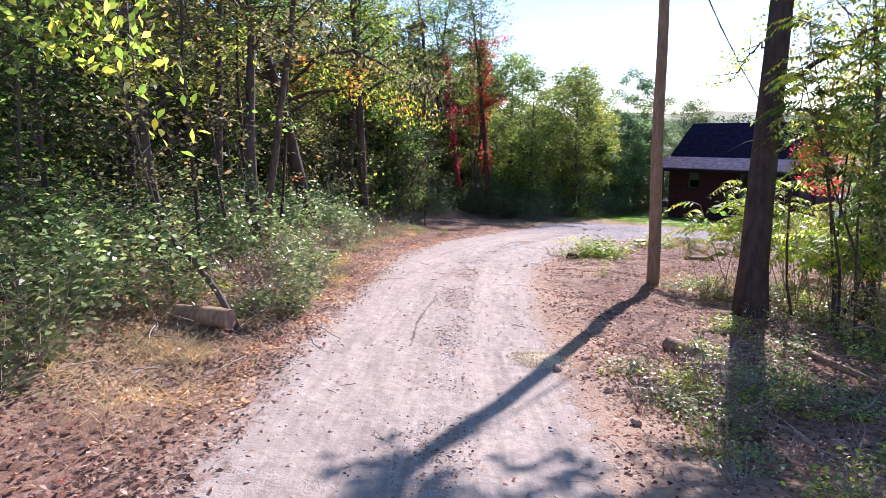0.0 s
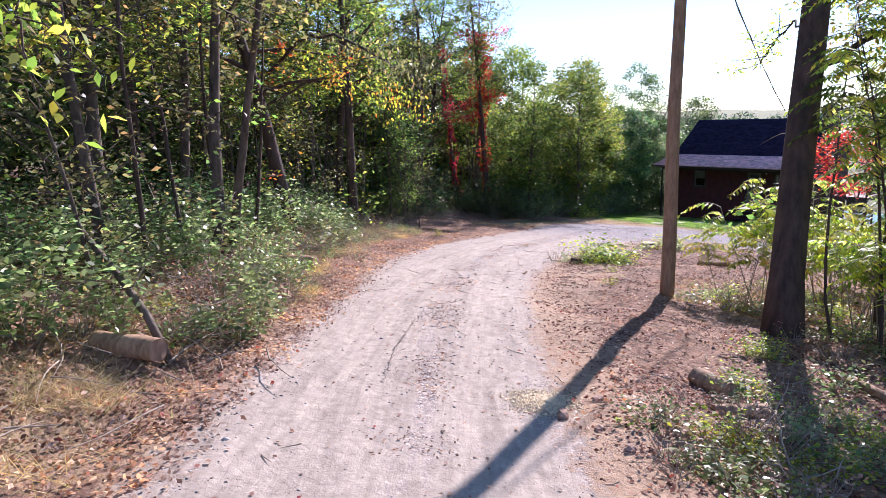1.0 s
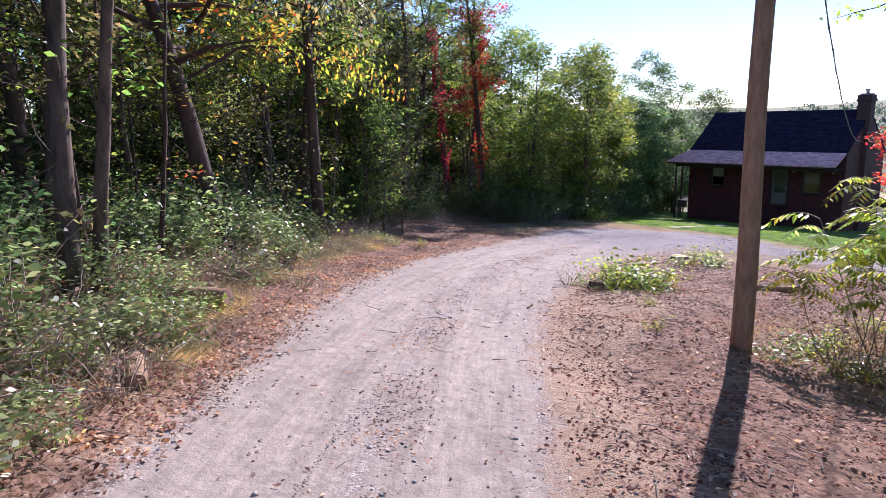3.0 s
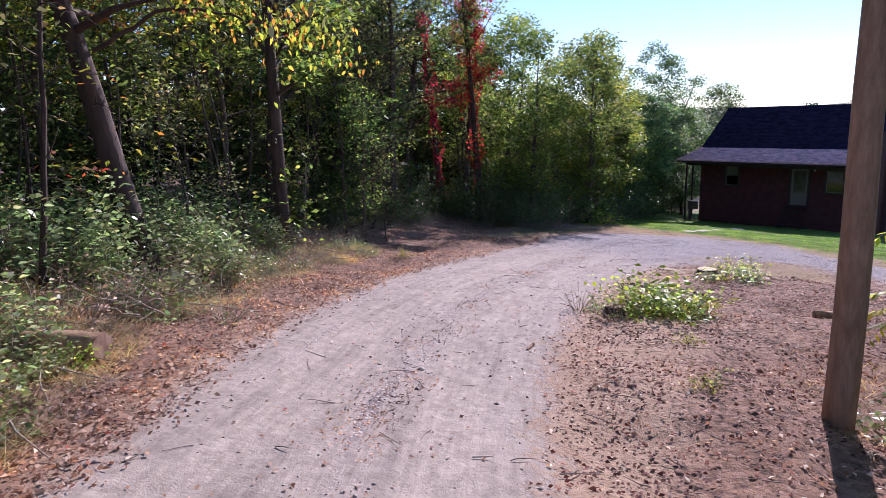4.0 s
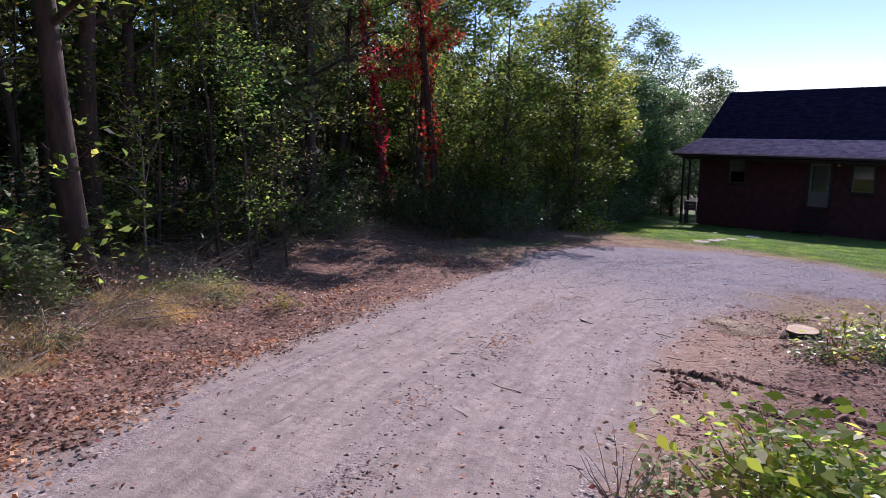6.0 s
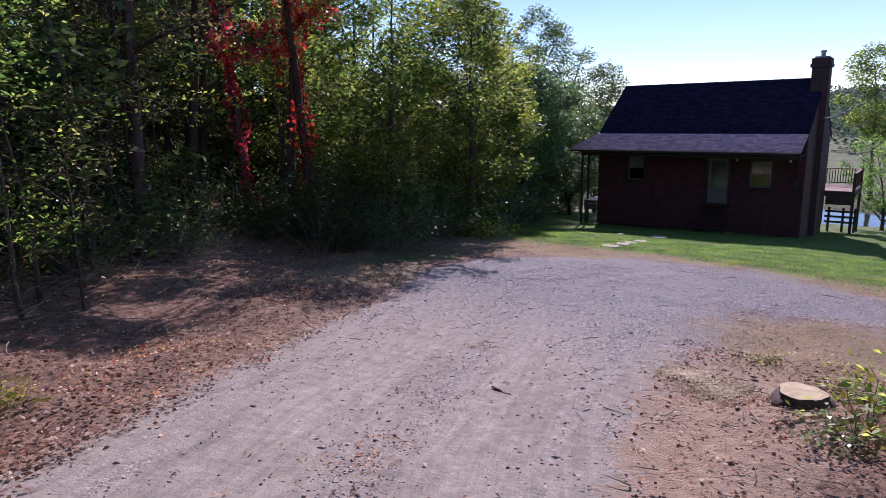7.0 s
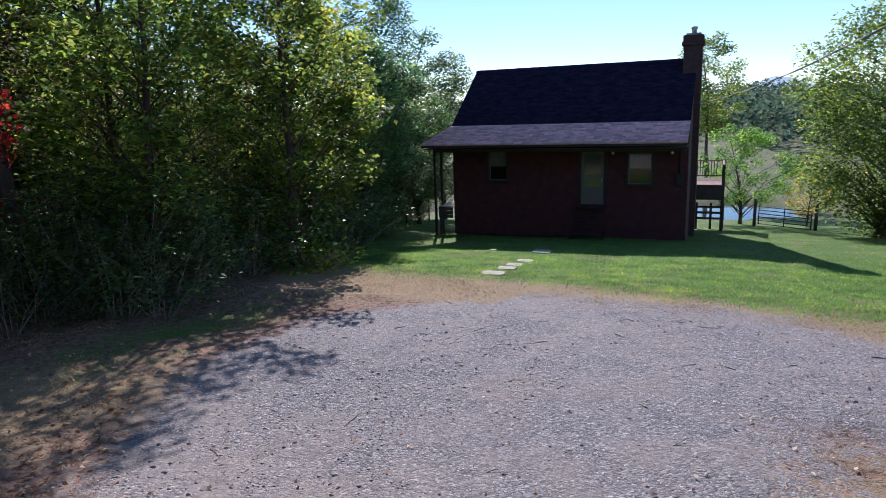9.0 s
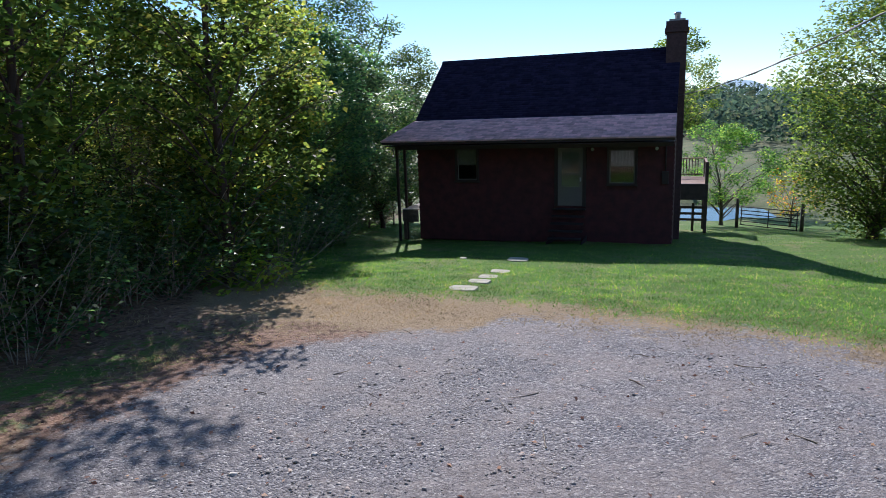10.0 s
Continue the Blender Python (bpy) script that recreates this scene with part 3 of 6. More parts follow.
def siding(name, spans, z0, z1, y_out, axis, sign, parent):
    """A wall of lapped boards; spans(z0, z1) gives the stretches left between openings."""
    wall = part_np(name, np.zeros((3, 3)), np.array([[0, 1, 2]]), SIDING, parent)
    bm = bmesh.new()
    if "profile" in spans:
        # one solid gable end, drawn out from its outline
        far = [bm.verts.new((y_out - sign * 0.14, t, z)) for t, z in spans["profile"]]
        fore = [bm.verts.new((y_out, t, z)) for t, z in spans["profile"]]
        n = len(far)
        bm.faces.new(fore)
        bm.faces.new(far[::-1])
        for k in range(n):
            bm.faces.new((far[k], far[(k + 1) % n], fore[(k + 1) % n], fore[k]))
        bmesh.ops.recalc_face_normals(bm, faces=bm.faces)
    for a, b, lo, hi in spans["core"]:
        if axis == "x":
            add_box(bm, a, b, min(y_out, y_out - sign * 0.14), max(y_out, y_out - sign * 0.14), lo, hi)
        else:
            add_box(bm, min(y_out, y_out - sign * 0.14), max(y_out, y_out - sign * 0.14), a, b, lo, hi)
    bmesh.ops.remove_doubles(bm, verts=bm.verts, dist=0.001)
    bm.to_mesh(wall.data)
    bm.free()
    n = int((z1 - z0) / 0.19)
    for k in range(n):
        lo = z0 + k * 0.19
        for a, b in spans["row"](lo, lo + 0.19):
            if b - a < 0.05:
                continue
            bm = bmesh.new()
            for s, d0, d1 in ((0, 0.045, 0.012),):
                pts = [(0.003, lo), (d0, lo), (d1, lo + 0.186), (0.003, lo + 0.186)]
                ends = []
                for t in (a, b):
                    ends.append([bm.verts.new((t, y_out + sign * o, z) if axis == "x" else (y_out + sign * o, t, z)) for o, z in pts])
                for q in range(4):
                    bm.faces.new((ends[0][q], ends[1][q], ends[1][(q + 1) % 4], ends[0][(q + 1) % 4]))
                bm.faces.new(ends[0])
                bm.faces.new(ends[1][::-1])
            bmesh.ops.recalc_face_normals(bm, faces=bm.faces)
            part("siding_board", bm, SIDING, wall)
    return wall


OPEN = [(-21.79, -20.96, -1.78, -0.54), (-17.72, -16.67, -2.80, -0.53), (-15.73, -14.80, -1.89, -0.63)]  # x0, x1, z0, z1


def front_row(lo, hi):
    cuts = sorted((a - 0.09, b + 0.09) for a, b, l, h in OPEN if l - 0.09 < hi and h + 0.09 > lo)
    out, at = [], HX0
    for a, b in cuts:
        out.append((at, a))
        at = b
    return out + [(at, HX1)]


WALL_BOT = -4.3
core = []
xcuts = [HX0] + [v for o in OPEN for v in o[:2]] + [HX1]
zcuts = sorted({WALL_BOT, ROOF_Z - 0.1} | {z for o in OPEN for z in o[2:]})
for a, b in zip(xcuts[:-1], xcuts[1:]):
    for lo, hi in zip(zcuts[:-1], zcuts[1:]):
        if not any(o[0] <= a < o[1] and o[2] <= lo < o[3] for o in OPEN):
            core.append((a, b, lo, hi))
siding("wall", {"core": core, "row": front_row}, -4.25, ROOF_Z - 0.15, HY0, "x", -1, house)
siding("wall", {"core": [(HX0, HX1, -5.3, ROOF_Z - 0.1)], "row": lambda a, b: []}, -5, 0.4, HY1, "x", 1, house)


def gable(lo, hi):
    s = (RIDGE_Z - ROOF_Z) / (RIDGE_Y - HY0)
    if hi <= ROOF_Z:
        return [(HY0, HY1)]
    inset = (hi - ROOF_Z) / s
    return [(HY0 + inset, HY1 - inset)] if HY1 - HY0 > 2 * inset else []


for x, sign in ((HX0, -1), (HX1, 1)):
    top = RIDGE_Z - 0.22
    outline = [(HY0 + 0.145, -5.3), (HY1 - 0.145, -5.3), (HY1 - 0.145, ROOF_Z - 0.12), (RIDGE_Y + 0.05, top), (RIDGE_Y - 0.05, top), (HY0 + 0.145, ROOF_Z - 0.12)]
    siding("wall", {"core": [], "profile": outline, "row": gable}, -4.3 if sign < 0 else -4.4, RIDGE_Z - 0.3, x, "y", sign, house)


def shingled(name, quad, mat, parent, courses, tab, rng, label="", thick=0.12):
    """Slab with overlapping shingle tabs; quad: eave left, eave right, top right, top left."""
    a, b, c, d = (Vector(q) for q in quad)
    nrm = (b - a).cross(d - a).normalized()
    bm = bmesh.new()
    lo = [bm.verts.new(q - nrm * thick) for q in (a, b, c, d)]
    hi = [bm.verts.new(q) for q in (a, b, c, d)]
    bm.faces.new(hi)
    bm.faces.new(lo[::-1])
    for k in range(4):
        bm.faces.new((lo[k], lo[(k + 1) % 4], hi[(k + 1) % 4], hi[k]))
    slab = part(name, bm, mat, parent, label)
    vs, fs = [], []
    for r in range(courses):
        t0, t1 = r / courses, min(1.0, (r + 1.15) / courses)
        l0, r0 = a.lerp(d, t0), b.lerp(c, t0)
        l1, r1 = a.lerp(d, t1), b.lerp(c, t1)
        n = max(1, int((r0 - l0).length / tab))
        off = (r % 2) * 0.5
        for k in range(-1, n + 1):
            u0, u1 = max(0, (k + off) / n), min(1, (k + off + 0.985) / n)
            if u1 - u0 < 0.002:
                continue
            th = 0.016 + 0.012 * rng.random()
            drop = nrm * th
            sl = (l0 - l1).normalized() * (0.012 * rng.random())
            p0, p1 = l0.lerp(r0, u0) + sl, l0.lerp(r0, u1) + sl
            p2, p3 = l1.lerp(r1, u1), l1.lerp(r1, u0)
            o = len(vs)
            vs += [p0 + nrm * 0.003, p1 + nrm * 0.003, p0 + drop, p1 + drop, p2 + nrm * 0.006, p3 + nrm * 0.006]
            fs += [(o, o + 1, o + 3, o + 2), (o + 2, o + 3, o + 4, o + 5)]
    s = part_np("shingles", np.array([tuple(v) for v in vs]), np.array(fs), mat, slab)
    s["kind"] = "stuff"
    return slab


def tint_by_island(mat, base, spread):
    nt = mat.node_tree
    p = nt.nodes["Principled BSDF"]
    g = nt.nodes.new("ShaderNodeNewGeometry")
    src = p.inputs["Base Color"].links[0].from_socket
    nt.links.new(mix(nt, 1.0, src, ramp(nt, g.outputs["Random Per Island"], [(0.0, (1 - spread,) * 3), (1.0, (1 + spread,) * 3)]), "MULTIPLY"), p.inputs["Base Color"])


tint_by_island(SHINGLE_DARK, None, 0.3)
tint_by_island(SHINGLE_SUNLIT, None, 0.28)
rs = random.Random(4)
RX0, RX1 = HX0 - 0.02, HX1 + 0.05
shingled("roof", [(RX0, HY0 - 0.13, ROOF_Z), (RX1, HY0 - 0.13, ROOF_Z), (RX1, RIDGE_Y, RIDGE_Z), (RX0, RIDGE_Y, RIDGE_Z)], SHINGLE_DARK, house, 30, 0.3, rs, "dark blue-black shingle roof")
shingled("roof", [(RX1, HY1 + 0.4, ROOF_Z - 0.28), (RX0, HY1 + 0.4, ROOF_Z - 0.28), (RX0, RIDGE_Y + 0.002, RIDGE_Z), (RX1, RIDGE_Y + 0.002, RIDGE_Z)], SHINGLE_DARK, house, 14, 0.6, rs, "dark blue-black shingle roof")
bm = bmesh.new()
for s in (-1, 1):
    r0 = [bm.verts.new((x, RIDGE_Y + s * o, RIDGE_Z + z)) for x in (RX0 - 0.02, RX1 + 0.02) for o, z in ((0, 0.035), (0.16, -0.08))]
    bm.faces.new((r0[0], r0[2], r0[3], r0[1]))
part("ridge_cap", bm, SHINGLE_DARK, house)
shingled("porch_roof", [(EAVE_X0, EAVE_Y, EAVE_Z), (RX1, EAVE_Y, EAVE_Z), (RX1, HY0 - 0.13, ROOF_Z + 0.03), (RX0, HY0 - 0.13, ROOF_Z + 0.03)], SHINGLE_SUNLIT, house, 12, 0.3, rs, "grey-brown shingled lean-to roof, paled as if sunlit", 0.05)
shingled("porch_roof", [(EAVE_X0, HY1, EAVE_Z), (EAVE_X0, EAVE_Y + 0.003, EAVE_Z), (RX0, HY0 - 0.13, ROOF_Z + 0.026), (RX0, HY1, ROOF_Z + 0.026)], SHINGLE_SUNLIT, house, 8, 0.4, rs, "grey-brown shingled lean-to roof, paled as if sunlit", 0.05)
box_part("fascia", EAVE_X0 + 0.02, RX1 - 0.01, EAVE_Y + 0.03, EAVE_Y + 0.07, EAVE_Z - 0.14, EAVE_Z - 0.055, TRIM, house)
box_part("fascia", EAVE_X0 + 0.03, EAVE_X0 + 0.07, EAVE_Y + 0.09, HY1, EAVE_Z - 0.14, EAVE_Z - 0.055, TRIM, house)
box_part("drip_edge", EAVE_X0 + 0.005, RX1 - 0.005, EAVE_Y + 0.004, EAVE_Y + 0.026, EAVE_Z - 0.085, EAVE_Z - 0.058, TRIM, house)
box_part("soffit", EAVE_X0 + 0.1, RX1 - 0.03, EAVE_Y + 0.09, HY0 - 0.06, EAVE_Z - 0.22, EAVE_Z - 0.19, TRIM, house)
box_part("beam", EAVE_X0 + 0.5, RX1 - 0.05, EAVE_Y + 0.42, EAVE_Y + 0.54, EAVE_Z - 0.36, EAVE_Z - 0.225, TRIM, house)

# chimney through the gable end
chimney = box_part("chimney", -13.93, -13.18, 54.95, 55.75, -5.2, 3.7, BRICK, house, "dark brick chimney", 0.01)
box_part("cap", -14.0, -13.11, 54.88, 55.82, 3.7, 3.86, BRICK, chimney)
box_part("cap", -13.96, -13.15, 54.92, 55.78, 3.862, 4.12, BRICK, chimney)
box_part("crown", -13.85, -13.26, 55.0, 55.7, 4.122, 4.2, CEMENT, chimney)
fl = tube([(-13.55, 55.35, 4.2), (-13.55, 55.35, 4.38), (-13.55, 55.35, 4.4), (-13.55, 55.35, 4.48)], [0.1, 0.1, 0.14, 0.12], 12)
tri_safe("flue", [fl], METAL, chimney, "metal flue pipe")


def window_unit(x0, x1, z0, z1, curtain_to):
    w = new("window")
    w.parent = house
    y = HY0
    bm = bmesh.new()
    for a, b, c, d in ((x0 - 0.09, x1 + 0.09, z1, z1 + 0.1), (x0 - 0.09, x1 + 0.09, z0 - 0.1, z0), (x0 - 0.09, x0, z0, z1), (x1, x1 + 0.09, z0, z1)):
        add_box(bm, a, b, y - 0.075, y - 0.005, c, d)
    part("frame", bm, TRIM, w)
    zm = (z0 + z1) / 2
    bm = bmesh.new()
    for lo, hi, dy in ((z0, zm + 0.02, 0.03), (zm - 0.02, z1, 0.0)):
        for a, b, c, d in ((x0, x1, hi - 0.045, hi), (x0, x1, lo, lo + 0.045), (x0, x0 + 0.045, lo + 0.045, hi - 0.045), (x1 - 0.045, x1, lo + 0.045, hi - 0.045)):
            add_box(bm, a, b, y + dy, y + dy + 0.028, c, d)
    part("sash", bm, DOOR_PAINT, w)
    for lo, hi, dy in ((z0 + 0.045, zm - 0.025, 0.042), (zm + 0.025, z1 - 0.045, 0.012)):
        box_part("pane", x0 + 0.046, x1 - 0.046, y + dy, y + dy + 0.006, lo, hi, GLASS, w, "", 0)
    bm = bmesh.new()
    n = 26
    vs = [[bm.verts.new((x0 + (x1 - x0) * k / n, y + 0.11 + 0.006 * math.sin(k * 1.9), z)) for k in range(n + 1)] for z in (curtain_to, z1)]
    for k in range(n):
        bm.faces.new((vs[0][k], vs[0][k + 1], vs[1][k + 1], vs[1][k]))
    part("curtain", bm, CURTAIN, w, "pale half-drawn curtain")
    box_part("sill", x0 - 0.12, x1 + 0.12, y - 0.13, y - 0.077, z0 - 0.1, z0 - 0.05, TRIM, w)


window_unit(*OPEN[0], -1.16)
window_unit(*OPEN[2], -1.24)

door = new("door")
door.parent = house
dx0, dx1, dz0, dz1 = OPEN[1]
bm = bmesh.new()
for a, b, c, d in ((dx0 - 0.08, dx1 + 0.08, dz1, dz1 + 0.1), (dx0 - 0.08, dx0 + 0.05, dz0, dz1), (dx1 - 0.05, dx1 + 0.08, dz0, dz1)):
    add_box(bm, a, b, HY0 - 0.07, HY0 - 0.004, c, d)
part("frame", bm, TRIM, door)
bm = bmesh.new()
ix0, ix1, iz0, iz1 = dx0 + 0.055, dx1 - 0.055, dz0 + 0.03, dz1 - 0.02
for a, b, c, d in ((ix0, ix0 + 0.13, iz0, iz1), (ix1 - 0.13, ix1, iz0, iz1), (ix0 + 0.13, ix1 - 0.13, iz0, iz0 + 0.75), (ix0 + 0.13, ix1 - 0.13, iz1 - 0.14, iz1), (ix0 + 0.13, ix1 - 0.13, iz0 + 1.2, iz0 + 1.27)):
    add_box(bm, a, b, HY0 - 0.03, HY0 + 0.015, c, d)
part("leaf", bm, DOOR_PAINT, door, "pale storm door")
box_part("pane", ix0 + 0.13, ix1 - 0.13, HY0 - 0.01, HY0 - 0.004, iz0 + 0.75, iz0 + 1.2, GLASS, door, "", 0)
box_part("pane", ix0 + 0.13, ix1 - 0.13, HY0 - 0.01, HY0 - 0.004, iz0 + 1.27, iz1 - 0.14, GLASS, door, "", 0)
box_part("inner_panel", ix0 + 0.02, ix1 - 0.02, HY0 + 0.06, HY0 + 0.1, iz0, iz1, DOOR_PAINT, door)
box_part("handle", ix1 - 0.1, ix1 - 0.05, HY0 - 0.075, HY0 - 0.031, iz0 + 0.95, iz0 + 1.1, METAL, door)

for lx in (-16.35, -14.04):
    lamp = tagged(new("wall_lamp"), "small outdoor lamp with a pale glass globe on the wall", "lamp", "porch lamps")
    lamp.location = (lx, HY0 - 0.045, -0.62)
    box_part("bracket", -0.04, 0.04, -0.03, 0.0, -0.06, 0.08, TRIM, lamp)
    bm = bmesh.new()
    bmesh.ops.create_uvsphere(bm, u_segments=12, v_segments=8, radius=0.065, matrix=Matrix.Translation((0, -0.1, 0.02)))
    part("globe", bm, GLOBE, lamp)

# meter box on the gable corner
meter = tagged(new("meter_box"), "dark metal meter box on the front wall corner", "meter box")
meter.location = (-13.72, HY0 - 0.045, -1.65)
box_part("case", -0.12, 0.12, -0.1, 0.0, -0.25, 0.22, TRIM, meter)
tri_safe("conduit", [tube([(0, -0.05, 0.22), (0, -0.05, 0.9), (0, -0.05, 1.2)], [0.025] * 3, 8)], TRIM, meter)

# side porch floor and front stoop
porch = tagged(new("side_porch"), "raised sunlit wooden porch floor on posts beside the house", "porch")
FLOOR_Z = -3.02
for k in range(36):
    y0 = HY0 - 0.05 + k * 0.165
    box_part("floor_board", -24.32, HX0 - 0.06, y0, y0 + 0.158, FLOOR_Z - 0.035, FLOOR_Z, DECK_WOOD, porch, "", 0.003)
for k in range(3):
    box_part("skirt_board", -24.3, HX0 - 0.06, HY0 - 0.1, HY0 - 0.07, FLOOR_Z - 0.2 - 0.17 * k, FLOOR_Z - 0.04 - 0.17 * k, DARK_WOOD, porch, "", 0.003)
for y in (HY0 - 0.03, 55.3, 58.2):
    box_part("pier", -24.3, -24.18, y, y + 0.12, gz(-24.3, y) - 0.1, FLOOR_Z - 0.04, DARK_WOOD, porch)
for x, y in ((-24.12, EAVE_Y + 1.0), (-24.27, HY0 + 0.3), (-24.27, 56.0)):
    box_part("roof_post", x - 0.05, x + 0.05, y - 0.05, y + 0.05, gz(x, y) - 0.1, EAVE_Z - 0.1, TRIM, porch)
stoop = tagged(new("stoop"), "wooden steps up to the front door, darkened for shade", "steps")
for k in range(5):
    zt = dz0 - 0.05 - 0.24 * k
    box_part("step", dx0 - 0.1, dx1 + 0.1, HY0 - 0.08 - 0.28 * (k + 1), HY0 - 0.08 - 0.28 * k, zt - 0.05, zt, STOOP_SHADED, stoop)
for x in (dx0 - 0.14, dx1 + 0.105):
    box_part("stringer", x, x + 0.035, HY0 - 1.46, HY0 - 0.08, gz(x, HY0 - 1) - 0.1, gz(x, HY0 - 1) + 0.14, STOOP_SHADED, stoop)

# raised deck behind the house
deck = tagged(new("back_deck"), "raised wooden deck with railing behind the house", "deck")
DZ, DX0, DX1, DY0, DY1 = -2.65, -19.0, -12.0, HY1 + 0.06, 63.0
for k in range(24):
    w = (DY1 - DY0) / 24
    box_part("floor_board", DX0, DX1, DY0 + k * w, DY0 + k * w + w - 0.008, DZ - 0.04, DZ, BACK_DECK, deck, "", 0.003)
for y in (DY0, DY1 - 0.04):
    box_part("rim", DX0, DX1, y, y + 0.04, DZ - 0.3, DZ - 0.042, DARK_WOOD, deck)
box_part("rim", DX1 - 0.04, DX1, DY0 + 0.042, DY1 - 0.042, DZ - 0.3, DZ - 0.042, DARK_WOOD, deck)
box_part("skirt", HX1 + 0.1, DX1 - 0.01, DY0 - 0.03, DY0 - 0.004, DZ - 0.75, DZ - 0.02, DARK_WOOD, deck)
for x in (DX0 + 0.1, -15.5, DX1 - 0.08):
    for y in (DY0 + 0.06, DY1 - 0.1):
        if x == DX1 - 0.08 or y > DY0 + 1:
            box_part("post", x - 0.07, x + 0.07, y - 0.05, y + 0.09, gz(x, y) - 0.15, DZ + 1.0 if y > DY0 + 1 or x > -13 else DZ - 0.05, DARK_WOOD, deck)
for x0, x1, y0, y1 in ((DX0, DX1 - 0.17, DY1 - 0.12, DY1 - 0.03), (DX1 - 0.14, DX1 - 0.05, DY0 + 0.2, DY1 - 0.24)):
    box_part("rail", x0, x1, y0, y1, DZ + 0.92, DZ + 0.97, BACK_DECK, deck)
    box_part("rail", x0, x1, y0 + 0.02, y1 - 0.02, DZ + 0.1, DZ + 0.15, DARK_WOOD, deck)
    along_x = x1 - x0 > 1
    m = int(((x1 - x0) if along_x else (y1 - y0)) / 0.14)
    for k in range(1, m):
        bx, by = (x0 + k * 0.14, (y0 + y1) / 2) if along_x else ((x0 + x1) / 2, y0 + k * 0.14)
        box_part("baluster", bx - 0.018, bx + 0.018, by - 0.018, by + 0.018, DZ + 0.152, DZ + 0.918, DARK_WOOD, deck, "", 0)
fence = tagged(new("board_fence"), "low dark board fence below the deck", "fence")
for x in (-13.3, -12.6, -12.02):
    box_part("post", x - 0.06, x + 0.06, 60.9, 61.02, gz(x, 61) - 0.1, -3.75, DARK_WOOD, fence)
for k in range(3):
    box_part("rail_board", -13.5, -11.95, 60.86, 60.895, -4.62 + 0.3 * k, -4.5 + 0.3 * k, DARK_WOOD, fence)


# ---------------------------------------------------------------- utility pole and cable
PX, PY = -3.54, 17.5
pole = tagged(new("utility_pole"), "bare brown wooden utility pole beside the drive", "utility pole")
pz = gz(PX, PY)
zz = np.linspace(-0.3, 9.2, 14)
shaft = tri_safe("shaft", [tube([(0.012 * math.sin(z * 1.3), 0.01 * math.cos(z * 0.9), z) for z in zz], [0.155 - 0.006 * z for z in zz], 16)], POLE_WOOD, pole)
bm = add_box(bmesh.new(), -0.02, 0.02, -0.19, -0.14, 8.5, 8.8, 0.005)
part("insulator_bracket", bm, METAL, pole)
pole.location = (PX, PY, pz)
A, B = Vector((PX - 0.1, PY + 0.2, pz + 8.65)), Vector((-13.42, 54.6, 1.3))
pts = [A.lerp(B, t) - Vector((0, 0, 1.63 * 4 * t * (1 - t))) for t in np.linspace(0, 1, 40)]
cable = tri_safe("service_cable", [tube([tuple(q) for q in pts], [0.016] * 40, 6), tube([(q[0] + 0.022 * math.sin(i * 1.7), q[1], q[2] + 0.022 * math.cos(i * 1.7)) for i, q in enumerate(pts)], [0.012] * 40, 5)], WIRE)
tagged(cable, "twisted overhead service cable from the pole to the house", "cable")


# ---------------------------------------------------------------- trees
def grow(start, direction, length, n, rng, wobble=0.12, lift=0.0):
    p, d = np.array(start, float), np.array(direction, float)
    d /= np.linalg.norm(d)
    pts = [p.copy()]
    for _ in range(n):
        d = d + rng.normal(0, wobble, 3) + np.array([0, 0, lift])
        d /= np.linalg.norm(d)
        p = p + d * length / n
        pts.append(p.copy())
    return np.array(pts)


